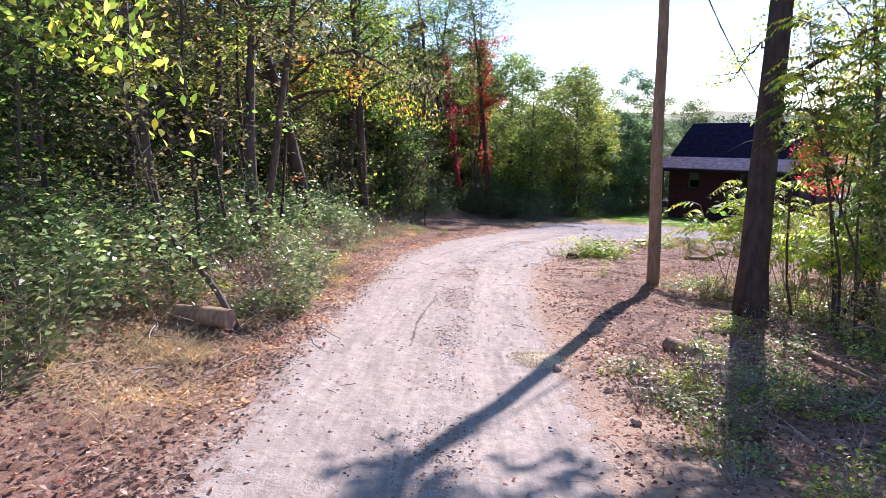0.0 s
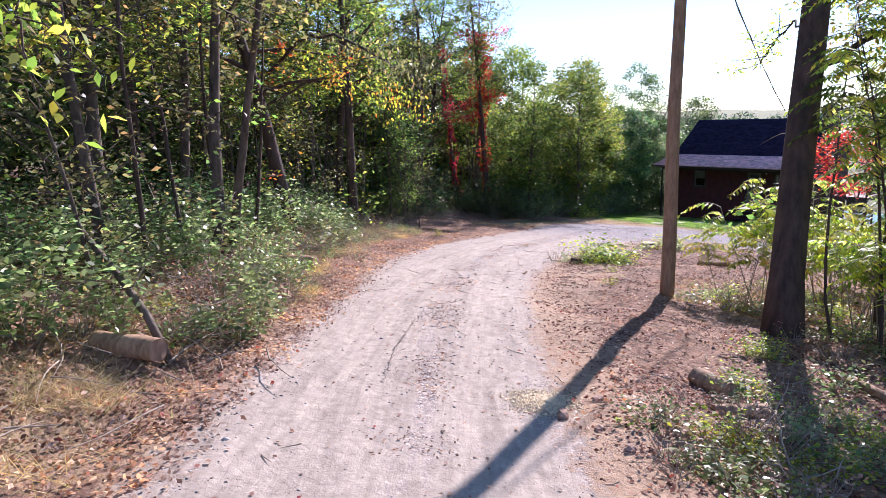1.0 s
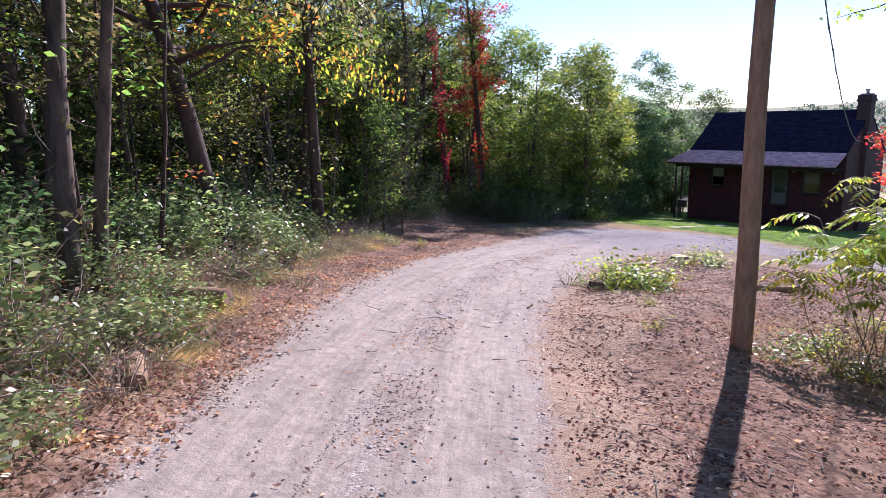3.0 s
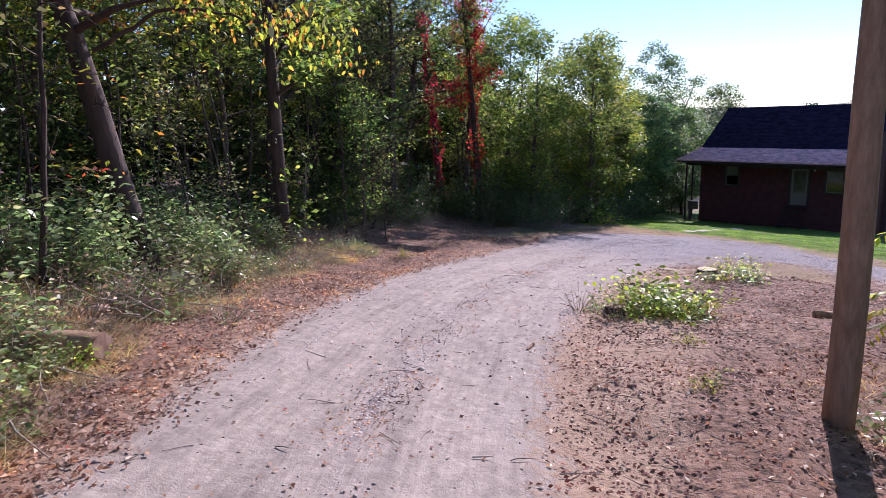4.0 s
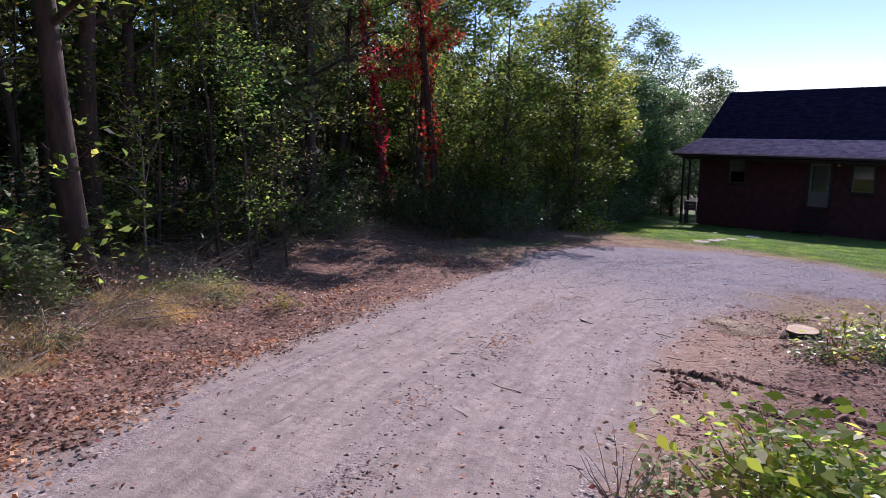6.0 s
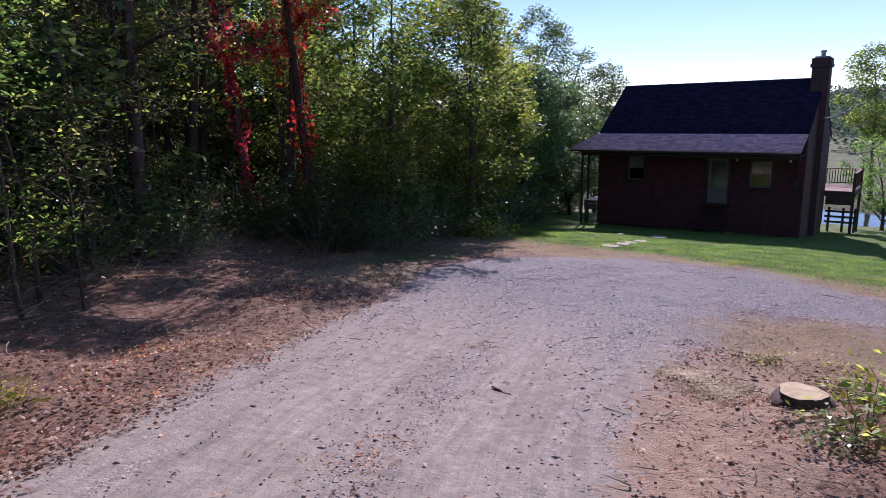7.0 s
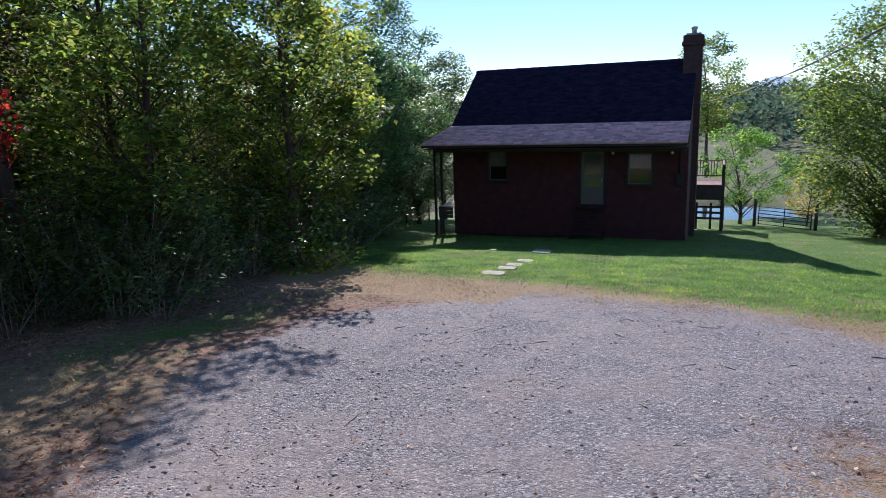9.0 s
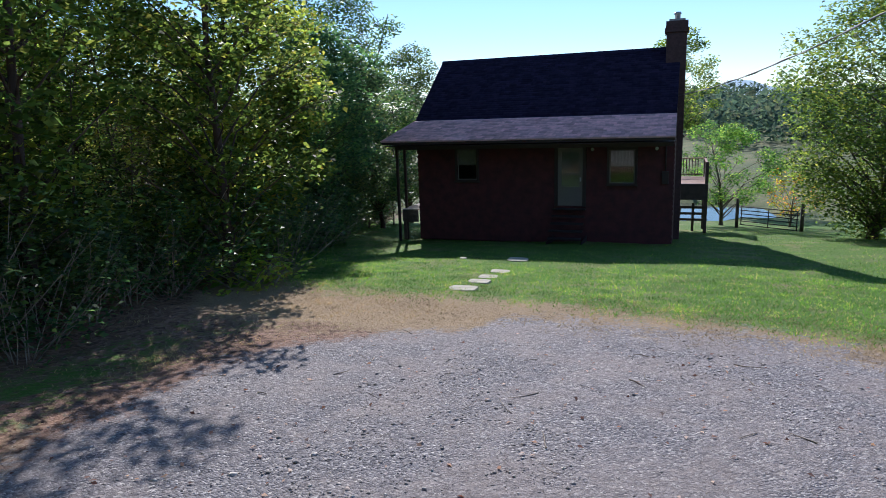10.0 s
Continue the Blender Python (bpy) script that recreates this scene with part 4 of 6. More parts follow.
def make_tree(name, seed, tall, girth, crown_from, spread, limbs, n_leaves, leaf, leaf_mat, bark, label, lean=(0, 0), category="tree", dense=0.32, droop=0.25, low_twigs=0, twigs=3, sides=8, taper=0.88, sway=0.035):
    """A tapered trunk with limbs and twigs, and a crown of single leaves."""
    rng = np.random.default_rng(seed)
    root = tagged(new(name), label, category)
    d = np.array([lean[0], lean[1], 1.0])
    trunk = grow((0, 0, -0.25), d, tall, 12, rng, sway, 0.01 if sway > 0.02 else 0.0)
    f = np.linspace(0, 1, len(trunk))
    rad = girth * (1 - taper * f ** 0.9)
    rad[0] *= 1.25
    wood = [tube(trunk, rad, sides)]
    anchors, weight = [], []
    for k in range(limbs):
        t = crown_from + (0.98 - crown_from) * (k + rng.random() * 0.8) / limbs
        i = min(int(t * 12), 11)
        o = trunk[i] + (trunk[i + 1] - trunk[i]) * (t * 12 - i)
        a = k * 2.4 + rng.uniform(-0.5, 0.5)
        u = (t - crown_from) / (1 - crown_from)
        ln = spread * (0.45 + 0.75 * math.sin(math.pi * min(1, 0.15 + u * 0.85)) ** 0.8) * rng.uniform(0.7, 1.15)
        el = rng.uniform(0.15, 0.6) + 0.5 * u
        limb = grow(o, (math.cos(a) * math.cos(el), math.sin(a) * math.cos(el), math.sin(el)), ln, 5, rng, 0.16, 0.01)
        r0 = max(0.012, girth * (1 - 0.85 * t) * 0.42)
        wood.append(tube(limb[[0, 2, 3, 5]], np.linspace(r0, 0.008, 4), 4 if girth > 0.15 else 3, False))
        for q in (2, 3, 4, 5):
            anchors.append(limb[q])
            weight.append(1.0)
        for q in range(twigs):
            at = limb[rng.integers(1, 6)]
            b = rng.uniform(0, 2 * math.pi)
            tw = grow(at, (math.cos(b), math.sin(b), rng.uniform(-0.25, 0.6)), ln * rng.uniform(0.3, 0.6), 3, rng, 0.2)
            wood.append(tube(tw[[0, 3]], [0.01, 0.004], 3, False))
            for j in (1, 2, 3):
                anchors.append(tw[j])
                weight.append(1.3)
    for k in range(low_twigs):
        t = rng.uniform(0.08, crown_from)
        i = min(int(t * 12), 11)
        b = rng.uniform(0, 2 * math.pi)
        tw = grow(trunk[i], (math.cos(b), math.sin(b), rng.uniform(-0.1, 0.5)), rng.uniform(0.5, 1.6), 4, rng, 0.2)
        wood.append(tube(tw, [0.014, 0.01, 0.008, 0.006, 0.004], 3, False))
        if rng.random() < 0.7:
            anchors += [tw[3], tw[4]]
            weight += [0.5, 0.6]
    tri_safe("trunk", wood, bark, root)
    anchors, weight = np.array(anchors), np.array(weight)
    keep = rng.random(len(anchors)) < 0.72
    anchors, weight = anchors[keep], weight[keep]
    pick = rng.choice(len(anchors), n_leaves, p=weight / weight.sum())
    tight = dense * rng.uniform(0.4, 0.95, len(anchors))[pick][:, None]
    c = anchors[pick] + rng.normal(0, 1, (n_leaves, 3)) * tight * np.array([1, 1, 0.6])
    c[:, 2] = np.maximum(c[:, 2], 0.12)
    v, fq = leaves(c, leaf, rng, droop, 0.48)
    part_np("crown", v, fq, leaf_mat, root)
    return root


def set_at(ob, x, y, turn=0.0, scale=1.0, sink=0.0):
    ob.matrix_basis = pose(x, y, gz(x, y) - sink, 0, 0, turn) @ Matrix.Diagonal((scale, scale, scale, 1))
    return ob


def copy_at(ob, x, y, turn, scale):
    return copy_thing(ob, pose(x, y, gz(x, y), 0, 0, turn) @ Matrix.Diagonal((scale / ob.scale[0],) * 3 + (1,)))


kinds = [
    make_tree("forest_tree", 11, 13.5, 0.17, 0.3, 2.6, 22, 3900, 0.145, LEAF_OLIVE, BARK, "tall slender woodland tree with olive-green leaves", low_twigs=8),
    make_tree("forest_tree", 12, 12.0, 0.14, 0.27, 2.3, 22, 3700, 0.14, LEAF_OLIVE, BARK, "slender woodland tree with olive-green leaves", (0.05, 0.02), low_twigs=8),
    make_tree("forest_tree", 13, 14.5, 0.21, 0.3, 2.9, 22, 3900, 0.15, LEAF_GREEN, BARK_DARK, "tall dark-barked woodland tree with olive leaves", (-0.03, 0.03), low_twigs=10),
    make_tree("forest_tree", 14, 11.0, 0.11, 0.25, 2.2, 20, 3400, 0.115, LEAF_YELLOW, BARK, "thin woodland tree with yellowing leaves", (0.03, -0.04), low_twigs=6),
    make_tree("sapling", 15, 5.5, 0.05, 0.12, 1.4, 16, 1500, 0.1, LEAF_GREEN, BARK, "leafy green sapling in the undergrowth", (0.08, 0.0)),
    make_tree("sapling", 16, 4.2, 0.04, 0.1, 1.2, 14, 1250, 0.095, LEAF_OLIVE, BARK, "leafy olive-green sapling in the undergrowth", (-0.08, 0.05)),
    make_tree("sapling", 17, 3.4, 0.035, 0.08, 1.0, 14, 1100, 0.085, LEAF_YELLOW, TWIG, "yellow-green sapling in the undergrowth", (0.0, 0.1)),
]
kinds += [
    make_tree("forest_tree", 18, 13.0, 0.19, 0.16, 3.0, 15, 1900, 0.4, LEAF_DEEP, BARK_DARK, "woodland tree deep among the others, leaves darkened as shaded", (0.02, 0.02), low_twigs=3, twigs=2, sides=6, dense=0.42),
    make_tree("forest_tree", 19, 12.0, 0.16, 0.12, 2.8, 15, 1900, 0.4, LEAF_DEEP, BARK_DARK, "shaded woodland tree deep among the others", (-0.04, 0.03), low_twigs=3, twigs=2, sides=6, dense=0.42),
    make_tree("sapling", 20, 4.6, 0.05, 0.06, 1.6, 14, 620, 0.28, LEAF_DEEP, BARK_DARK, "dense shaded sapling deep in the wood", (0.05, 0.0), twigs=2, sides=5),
    make_tree("bare_sapling", 21, 8.5, 0.055, 0.7, 1.1, 9, 420, 0.17, LEAF_OLIVE, BARK_DARK, "thin bare-stemmed young tree in the wood", (0.05, 0.03), low_twigs=9, twigs=2, sides=6),
    make_tree("bare_sapling", 22, 7.5, 0.045, 0.65, 1.0, 8, 380, 0.17, LEAF_YELLOW, BARK, "thin leaning young tree in the wood", (-0.12, 0.06), low_twigs=9, twigs=2, sides=6),
]
home = [(-10.9, 8.0), (-12.5, 10.2), (-20.5, 19.5), (-22.4, 24.6), (-13.5, 11.5), (-15.8, 15.4), (-19.6, 20.2), (-34.0, 30.0), (-36.0, 40.0), (-29.0, 26.0), (-12.2, 11.9), (-16.9, 17.3)]
for k, (ob, (x, y)) in enumerate(zip(kinds, home)):
    set_at(ob, x, y, 40 * k, 1.0)

rng = np.random.default_rng(77)
placed = [(-9.4, 9.9), (-13.5, 13.75), (-17.8, 18.6), (-18.6, 21.9), (-26.05, 31.5), (-25.5, 33.4)] + home


# open lines through the edge to the creeper-clad trunks
SIGHT = [(-9, 19.5, -26.05, 31.5), (-10.6, 21.7, -25.5, 33.4), (-2.6, 11.8, -25.5, 33.4), (-5, 14, -26.05, 31.5)]


def off_line(x, y, ax, ay, bx, by):
    t = max(0, min(1, ((x - ax) * (bx - ax) + (y - ay) * (by - ay)) / ((bx - ax) ** 2 + (by - ay) ** 2)))
    return math.hypot(x - ax - t * (bx - ax), y - ay - t * (by - ay))


def scatter(n, y0, y1, d0, d1, choose, gap, scale):
    done = tries = 0
    while done < n and tries < n * 40:
        tries += 1
        y = rng.uniform(y0, y1)
        d = rng.uniform(d0, d1)
        x = float(forest_edge(y)) - d
        if any((x - a) ** 2 + (y - b) ** 2 < gap ** 2 for a, b in placed):
            continue
        if any(off_line(x, y, *s) < 1.7 for s in SIGHT):
            continue
        placed.append((x, y))
        young = y > 33 and x > 4.9 - 0.985 * (y - 3.6)
        copy_at(kinds[choose[rng.integers(len(choose))]], x, y, rng.uniform(0, 360), rng.uniform(*scale) * (0.68 if young else 1.0))
        done += 1


scatter(24, 2, 66, 2.0, 5.0, (0, 1, 1, 2, 3), 1.7, (0.8, 1.05))
scatter(26, -4, 72, 4.5, 10.0, (0, 1, 2, 3), 1.9, (0.85, 1.15))
scatter(36, -4, 76, 8.0, 18.0, (7, 8, 2), 2.1, (0.75, 1.0))
scatter(22, -6, 90, 17.0, 34.0, (7, 8), 2.8, (0.75, 1.0))
scatter(14, -10, 105, 34.0, 60.0, (7, 8), 4.0, (0.9, 1.2))
scatter(34, 17, 62, 4.0, 13.0, (7, 8), 1.5, (0.75, 1.05))
scatter(18, 4, 68, 1.0, 4.5, (4, 5, 6), 1.0, (0.7, 1.1))
scatter(26, 0, 74, 4.0, 10.0, (4, 5, 9), 1.2, (0.8, 1.3))
scatter(62, -2, 80, 8.0, 24.0, (9,), 1.4, (0.9, 1.5))
scatter(28, 0, 50, 16.0, 30.0, (7, 8), 2.2, (0.8, 1.05))
scatter(70, 3, 60, 0.8, 9.0, (10, 11), 0.7, (0.75, 1.15))


def named_tree(x, y, seed, tall, girth, base, spread, limbs, n, size, lm, bark, label, lean, low=10, dense=0.32):
    ob = make_tree("forest_tree", seed, tall, girth, base, spread, limbs, n, size, lm, bark, label, lean, low_twigs=low, dense=dense)
    return set_at(ob, x, y)


named_tree(-9.4, 9.9, 31, 13, 0.16, 0.36, 2.6, 20, 3800, 0.135, LEAF_GREEN, BARK, "grey-barked woodland tree near the drive", (-0.03, 0.03))
named_tree(-9.9, 10.3, 32, 11, 0.12, 0.4, 2.2, 18, 2600, 0.135, LEAF_OLIVE, BARK, "forked grey-barked tree leaning out", (0.16, 0.06), 4)
leaning = named_tree(-13.5, 13.75, 33, 13, 0.26, 0.33, 3.0, 22, 4200, 0.135, LEAF_ORANGE, BARK_DARK, "leaning dark-barked tree with turning leaves", (-0.12, -0.1))
named_tree(-17.8, 18.6, 34, 14, 0.23, 0.3, 2.8, 22, 4200, 0.19, LEAF_GREEN, BARK_DARK, "thick dark woodland tree with green leaves", (0.0, 0.0))
named_tree(-23.4, 26.3, 35, 13, 0.22, 0.28, 2.4, 22, 3200, 0.14, LEAF_OLIVE, BARK_DARK, "straight woodland tree with olive leaves", (0.02, 0.0))
named_tree(-25.95, 31.4, 36, 13, 0.17, 0.55, 2.6, 20, 3600, 0.16, LEAF_GREEN, BARK_DARK, "creeper-clad brown woodland tree trunk", (-0.07, -0.05), 4)
named_tree(-25.4, 33.3, 37, 14, 0.2, 0.55, 2.8, 20, 3800, 0.16, LEAF_GREEN, BARK_DARK, "creeper-clad dark woodland tree", (-0.02, -0.02), 4)
named_tree(-26.3, 33.2, 38, 13.5, 0.19, 0.6, 2.6, 18, 3200, 0.16, LEAF_OLIVE, BARK, "woodland tree beside the red creeper", (-0.03, 0.0), 4)


def creeper(x, y, lean, lo, hi, radius, n, seed, arms):
    """Red climbing leaves round a trunk, and along a few side shoots."""
    r = np.random.default_rng(seed)
    t = lo + (hi - lo) * r.random(n) ** 0.9
    a = r.uniform(0, 2 * math.pi, n)
    rad = radius * r.uniform(0.9, 1.9, n) * (1 + 0.5 * np.sin(t * 2.1))
    c = np.stack([lean[0] * t + rad * np.cos(a), lean[1] * t + rad * np.sin(a), t], -1)
    bits, stems = [c], []
    for k in range(arms):
        z = r.uniform(lo + 0.5 * (hi - lo), hi)
        b = r.uniform(-0.9, 0.9) - 0.6
        sh = grow((lean[0] * z, lean[1] * z, z), (math.cos(b), math.sin(b), r.uniform(-0.1, 0.35)), r.uniform(0.8, 1.8), 5, r, 0.15)
        stems.append(tube(sh, np.linspace(0.018, 0.005, 6), 4, False))
        bits.append(np.repeat(sh[1:], 30, 0) + r.normal(0, 0.15, (30 * 5, 3)))
    stem = [(lean[0] * z + radius * 0.7 * math.cos(z * 1.4), lean[1] * z + radius * 0.7 * math.sin(z * 1.4), z) for z in np.linspace(0.0, hi, 20)]
    stems.append(tube(stem, np.linspace(0.03, 0.008, 20), 5, False))
    root = tagged(new("creeper"), "bright red climbing creeper on a woodland trunk", "creeper", "red creepers")
    v, f = leaves(np.vstack(bits), 0.135, r, 0.6, 0.7, 0.3)
    part_np("foliage", v, f, LEAF_RED, root)
    tri_safe("stem", stems, BARK_DARK, root)
    set_at(root, x, y)


creeper(-25.95, 31.4, (-0.07, -0.05), 0.9, 9.5, 0.15, 800, 51, 4)
creeper(-25.4, 33.3, (-0.02, -0.02), 1.4, 11.0, 0.17, 1300, 52, 11)
creeper(-26.3, 33.2, (-0.03, 0.0), 5.0, 11.0, 0.15, 260, 53, 3)

# trees round the yard
def make_broad(name, seed, tall, girth, low, spread, clumps, puff, n_leaves, leaf, mat, bark, label):
    """A spreading tree: boughs rise to clumps of leaves on an uneven, lobed crown."""
    r = np.random.default_rng(seed)
    root = tagged(new(name), label, "tree")
    trunk = grow((0, 0, -0.25), (r.normal(0, 0.06), r.normal(0, 0.06), 1.0), tall * 0.9, 12, r, 0.05, 0.01)
    f = np.linspace(0, 1, 13)
    rad = girth * (1 - 0.9 * f ** 0.8)
    rad[0] *= 1.4
    wood = [tube(trunk, rad, 8)]
    mid, semi = tall * (1 + low) / 2, tall * (1 - low) / 2
    lobe = r.uniform(0, 6.28, 4)
    centres, C = [], []
    for k in range(clumps):
        z = 1 - 2 * (k + 0.5) / clumps
        a = k * 2.39996 + r.uniform(-0.3, 0.3)
        w = math.sqrt(1 - z * z) * (1.0 + 0.2 * math.sin(2 * a + lobe[0]) + 0.16 * math.sin(3 * a + lobe[1] + 3 * z))
        reach = r.uniform(0.5, 1.0)
        top = semi * z * (0.75 + 0.25 * r.random())
        c = np.array([math.cos(a) * w * spread * reach, math.sin(a) * w * spread * reach, mid + top])
        c[2] = max(c[2], 0.35)
        out = math.hypot(c[0], c[1])
        t = np.clip((c[2] - 0.75 * out) / (tall * 0.9), 0.06, 0.93)
        i = min(int(t * 12), 11)
        o = trunk[i] + (trunk[i + 1] - trunk[i]) * (t * 12 - i)
        bend = (o + c) / 2 + np.array([0, 0, 0.1 * out]) + r.normal(0, 0.12, 3)
        r0 = max(0.014, girth * (1 - 0.85 * t) * 0.34)
        wood.append(tube([o, (o + bend) / 2 + r.normal(0, 0.05, 3), bend, c], [r0, r0 * 0.75, r0 * 0.5, 0.008], 5, False))
        for q in range(4):
            d = r.normal(0, 1, 3) * np.array([1, 1, 0.6])
            wood.append(tube([bend + (c - bend) * r.uniform(0.3, 1), c + d / np.linalg.norm(d) * puff * 0.9], [0.009, 0.003], 3, False))
        centres.append(c)
    tri_safe("trunk", wood, bark, root)
    size = puff * r.uniform(0.65, 1.4, clumps)
    pick = r.choice(clumps, n_leaves, p=size ** 2 / (size ** 2).sum())
    d = r.normal(0, 1, (n_leaves, 3))
    d /= np.linalg.norm(d, axis=1)[:, None]
    P = np.array(centres)[pick] + d * (size[pick] * r.uniform(0.15, 1.0, n_leaves) ** 0.6)[:, None] * np.array([1.15, 1.15, 0.7]) + r.normal(0, 0.07, (n_leaves, 3))
    P[:, 2] = np.maximum(P[:, 2], 0.15)
    v, fq = leaves(P, leaf, r, 0.25)
    part_np("crown", v, fq, mat, root)
    return root


def yard_tree(x, y, *args):
    return set_at(make_broad(*args), x, y)


yard_tree(-27.2, 44.6, "broadleaf_tree", 61, 11.0, 0.2, 0.1, 3.4, 58, 0.8, 22000, 0.2, LEAF_GREEN, BARK_DARK, "rounded green broadleaf tree at the lawn's edge")
yard_tree(-24.7, 43.3, "broadleaf_tree", 62, 8.4, 0.1, 0.08, 2.2, 30, 0.62, 9500, 0.17, LEAF_YELLOW, BARK_DARK, "small yellow-green tree at the lawn's edge")
yard_tree(-22.9, 39.2, "broadleaf_tree", 71, 10.2, 0.15, 0.06, 2.6, 46, 0.7, 8200, 0.17, LEAF_GREEN, BARK_DARK, "leafy green tree shading the verge")
yard_tree(-23.0, 34.5, "broadleaf_tree", 74, 9.8, 0.13, 0.08, 2.2, 36, 0.66, 7400, 0.17, LEAF_GREEN, BARK_DARK, "green low-branched tree shading the verge")
yard_tree(-27.4, 37.4, "broadleaf_tree", 75, 11.5, 0.17, 0.12, 2.8, 46, 0.75, 10000, 0.18, LEAF_GREEN, BARK_DARK, "tall green tree behind the verge")
yard_tree(-26.8, 50.0, "broadleaf_tree", 72, 9.0, 0.14, 0.06, 2.1, 40, 0.72, 12000, 0.19, LEAF_DARK, BARK, "dark green broadleaf tree beside the lawn")
yard_tree(-28.2, 54.4, "broadleaf_tree", 76, 8.6, 0.13, 0.06, 1.9, 34, 0.7, 10000, 0.18, LEAF_DARK, BARK, "dark green tree close beside the porch")
yard_tree(-29.0, 55.8, "locust_tree", 63, 12.9, 0.17, 0.3, 3.0, 40, 0.66, 12000, 0.17, LEAF_DARK, BARK_DARK, "tall airy locust tree with fine leaves")
yard_tree(-28.6, 59.2, "locust_tree", 73, 8.2, 0.14, 0.1, 2.6, 40, 0.7, 12000, 0.18, LEAF_DARK, BARK_DARK, "dark low-branched tree between wood and house")
yard_tree(-29.6, 65.5, "locust_tree", 64, 9.0, 0.14, 0.15, 2.9, 36, 0.75, 11000, 0.19, LEAF_DARK, BARK_DARK, "dark low-branched locust tree behind the house")
yard_tree(-31.5, 70.0, "locust_tree", 65, 11.9, 0.16, 0.35, 3.1, 34, 0.75, 10500, 0.19, LEAF_DARK, BARK_DARK, "flat-topped locust tree behind the house")
yard_tree(-13.4, 88.5, "locust_tree", 66, 14.2, 0.22, 0.35, 3.0, 30, 0.95, 8000, 0.24, LEAF_GREEN, BARK, "tall spreading tree beyond the pond")
yard_tree(-11.0, 66.5, "apple_tree", 67, 5.8, 0.12, 0.18, 2.5, 36, 0.5, 10000, 0.13, LEAF_GREEN, BARK, "spreading green tree beside the gate")
yard_tree(-7.6, 66.4, "apple_tree", 68, 3.2, 0.07, 0.2, 1.6, 18, 0.4, 1500, 0.13, LEAF_ORANGE, BARK, "small thin brown-green tree by the gate")
yard_tree(-5.6, 58.6, "broadleaf_tree", 69, 10.4, 0.22, 0.04, 3.6, 90, 0.95, 32000, 0.165, LEAF_GREEN, BARK, "broad green tree with boughs to the ground")
yard_tree(-3.4, 56.0, "broadleaf_tree", 70, 8.4, 0.15, 0.05, 3.0, 56, 0.85, 20000, 0.14, LEAF_DARK, BARK, "broad green tree with low branches")


# ---------------------------------------------------------------- the wooded corner beside the pole
big = set_at(make_tree("big_tree", 81, 15.0, 0.315, 0.45, 3.5, 28, 13000, 0.22, LEAF_GREEN, BARK_DARK, "large dark-barked tree beside the utility pole", (-0.08, 0.2), low_twigs=2, taper=0.55, sway=0.008), -0.6, 16.25)


def limb_with_leaves(name, pts, r0, n, size, mat, seed, parent, spread=0.3, twigs=10, droop=0.7):
    """A leafy bough along a bent line of points, in the parent's own space."""
    r = np.random.default_rng(seed)
    P = np.array(pts, float)
    t = np.linspace(0, len(P) - 1, 4 * len(P))
    line = np.stack([np.interp(t, np.arange(len(P)), P[:, k]) for k in range(3)], -1) + r.normal(0, 0.025, (len(t), 3))
    wood, anchors = [tube(line, np.linspace(r0, 0.008, len(line)), 6, False)], list(line[len(line) // 2:])
    for k in range(twigs):
        o = line[r.integers(len(line) // 3, len(line))]
        d = r.normal(0, 1, 3) * np.array([1, 1, 0.35]) + (P[-1] - P[0]) / np.linalg.norm(P[-1] - P[0]) * 0.6
        tw = grow(o, d, r.uniform(0.5, 1.2), 4, r, 0.18, -0.03)
        wood.append(tube(tw, [0.012, 0.009, 0.007, 0.005, 0.003], 4, False))
        anchors += list(tw[1:]) * 2
    tri_safe(name, wood, BARK_DARK, parent)
    A = np.array(anchors)
    c = A[r.integers(0, len(A), n)] + r.normal(0, spread, (n, 3)) * np.array([1, 1, 0.6])
    v, f = broad_leaves(c, size, r, droop, 0.5, 0.45)
    part_np("foliage", v, f, mat, parent)


limb_with_leaves("bough", [(-0.3, 0.84, 4.3), (0.5, 1.1, 4.9), (1.3, 1.3, 5.4), (2.2, 1.5, 5.8)], 0.07, 340, 0.11, LEAF_YELLOW, 82, big)
limb_with_leaves("bough", [(-0.4, 1.0, 5.3), (-0.6, 1.9, 5.8), (-0.7, 2.7, 6.0), (-0.6, 3.4, 5.9)], 0.05, 260, 0.11, LEAF_YELLOW, 83, big)
limb_with_leaves("bough", [(-0.45, 1.18, 6.0), (0.3, 1.5, 6.4), (1.1, 1.8, 6.6), (1.8, 2.3, 6.4)], 0.05, 340, 0.11, LEAF_YELLOW, 84, big)
limb_with_leaves("bough", [(-0.4, 1.0, 5.1), (-0.8, 1.5, 5.4), (-1.2, 1.9, 5.2), (-1.5, 2.1, 4.95), (-1.8, 2.2, 4.65)], 0.022, 260, 0.085, LEAF_SUMAC, 88, big, 0.13, 9, 0.4)
near = set_at(make_tree("edge_tree", 85, 9.0, 0.12, 0.5, 2.0, 14, 1400, 0.15, LEAF_GREEN, BARK, "leafy edge tree whose bough hangs over the drive", (0, 0)), -6.6, 4.6)
limb_with_leaves("bough", [(0, 0, 3.0), (0.9, 0.5, 3.5), (1.9, 0.9, 3.5), (2.6, 1.2, 3.35), (3.0, 1.4, 3.15)], 0.04, 300, 0.15, LEAF_YELLOW, 86, near, 0.2, 12)
limb_with_leaves("bough", [(0, 0, 3.3), (0.9, 0.1, 4.0), (1.7, 0.4, 4.2), (2.5, 0.9, 4.0)], 0.04, 220, 0.15, LEAF_YELLOW, 87, near, 0.3, 14)

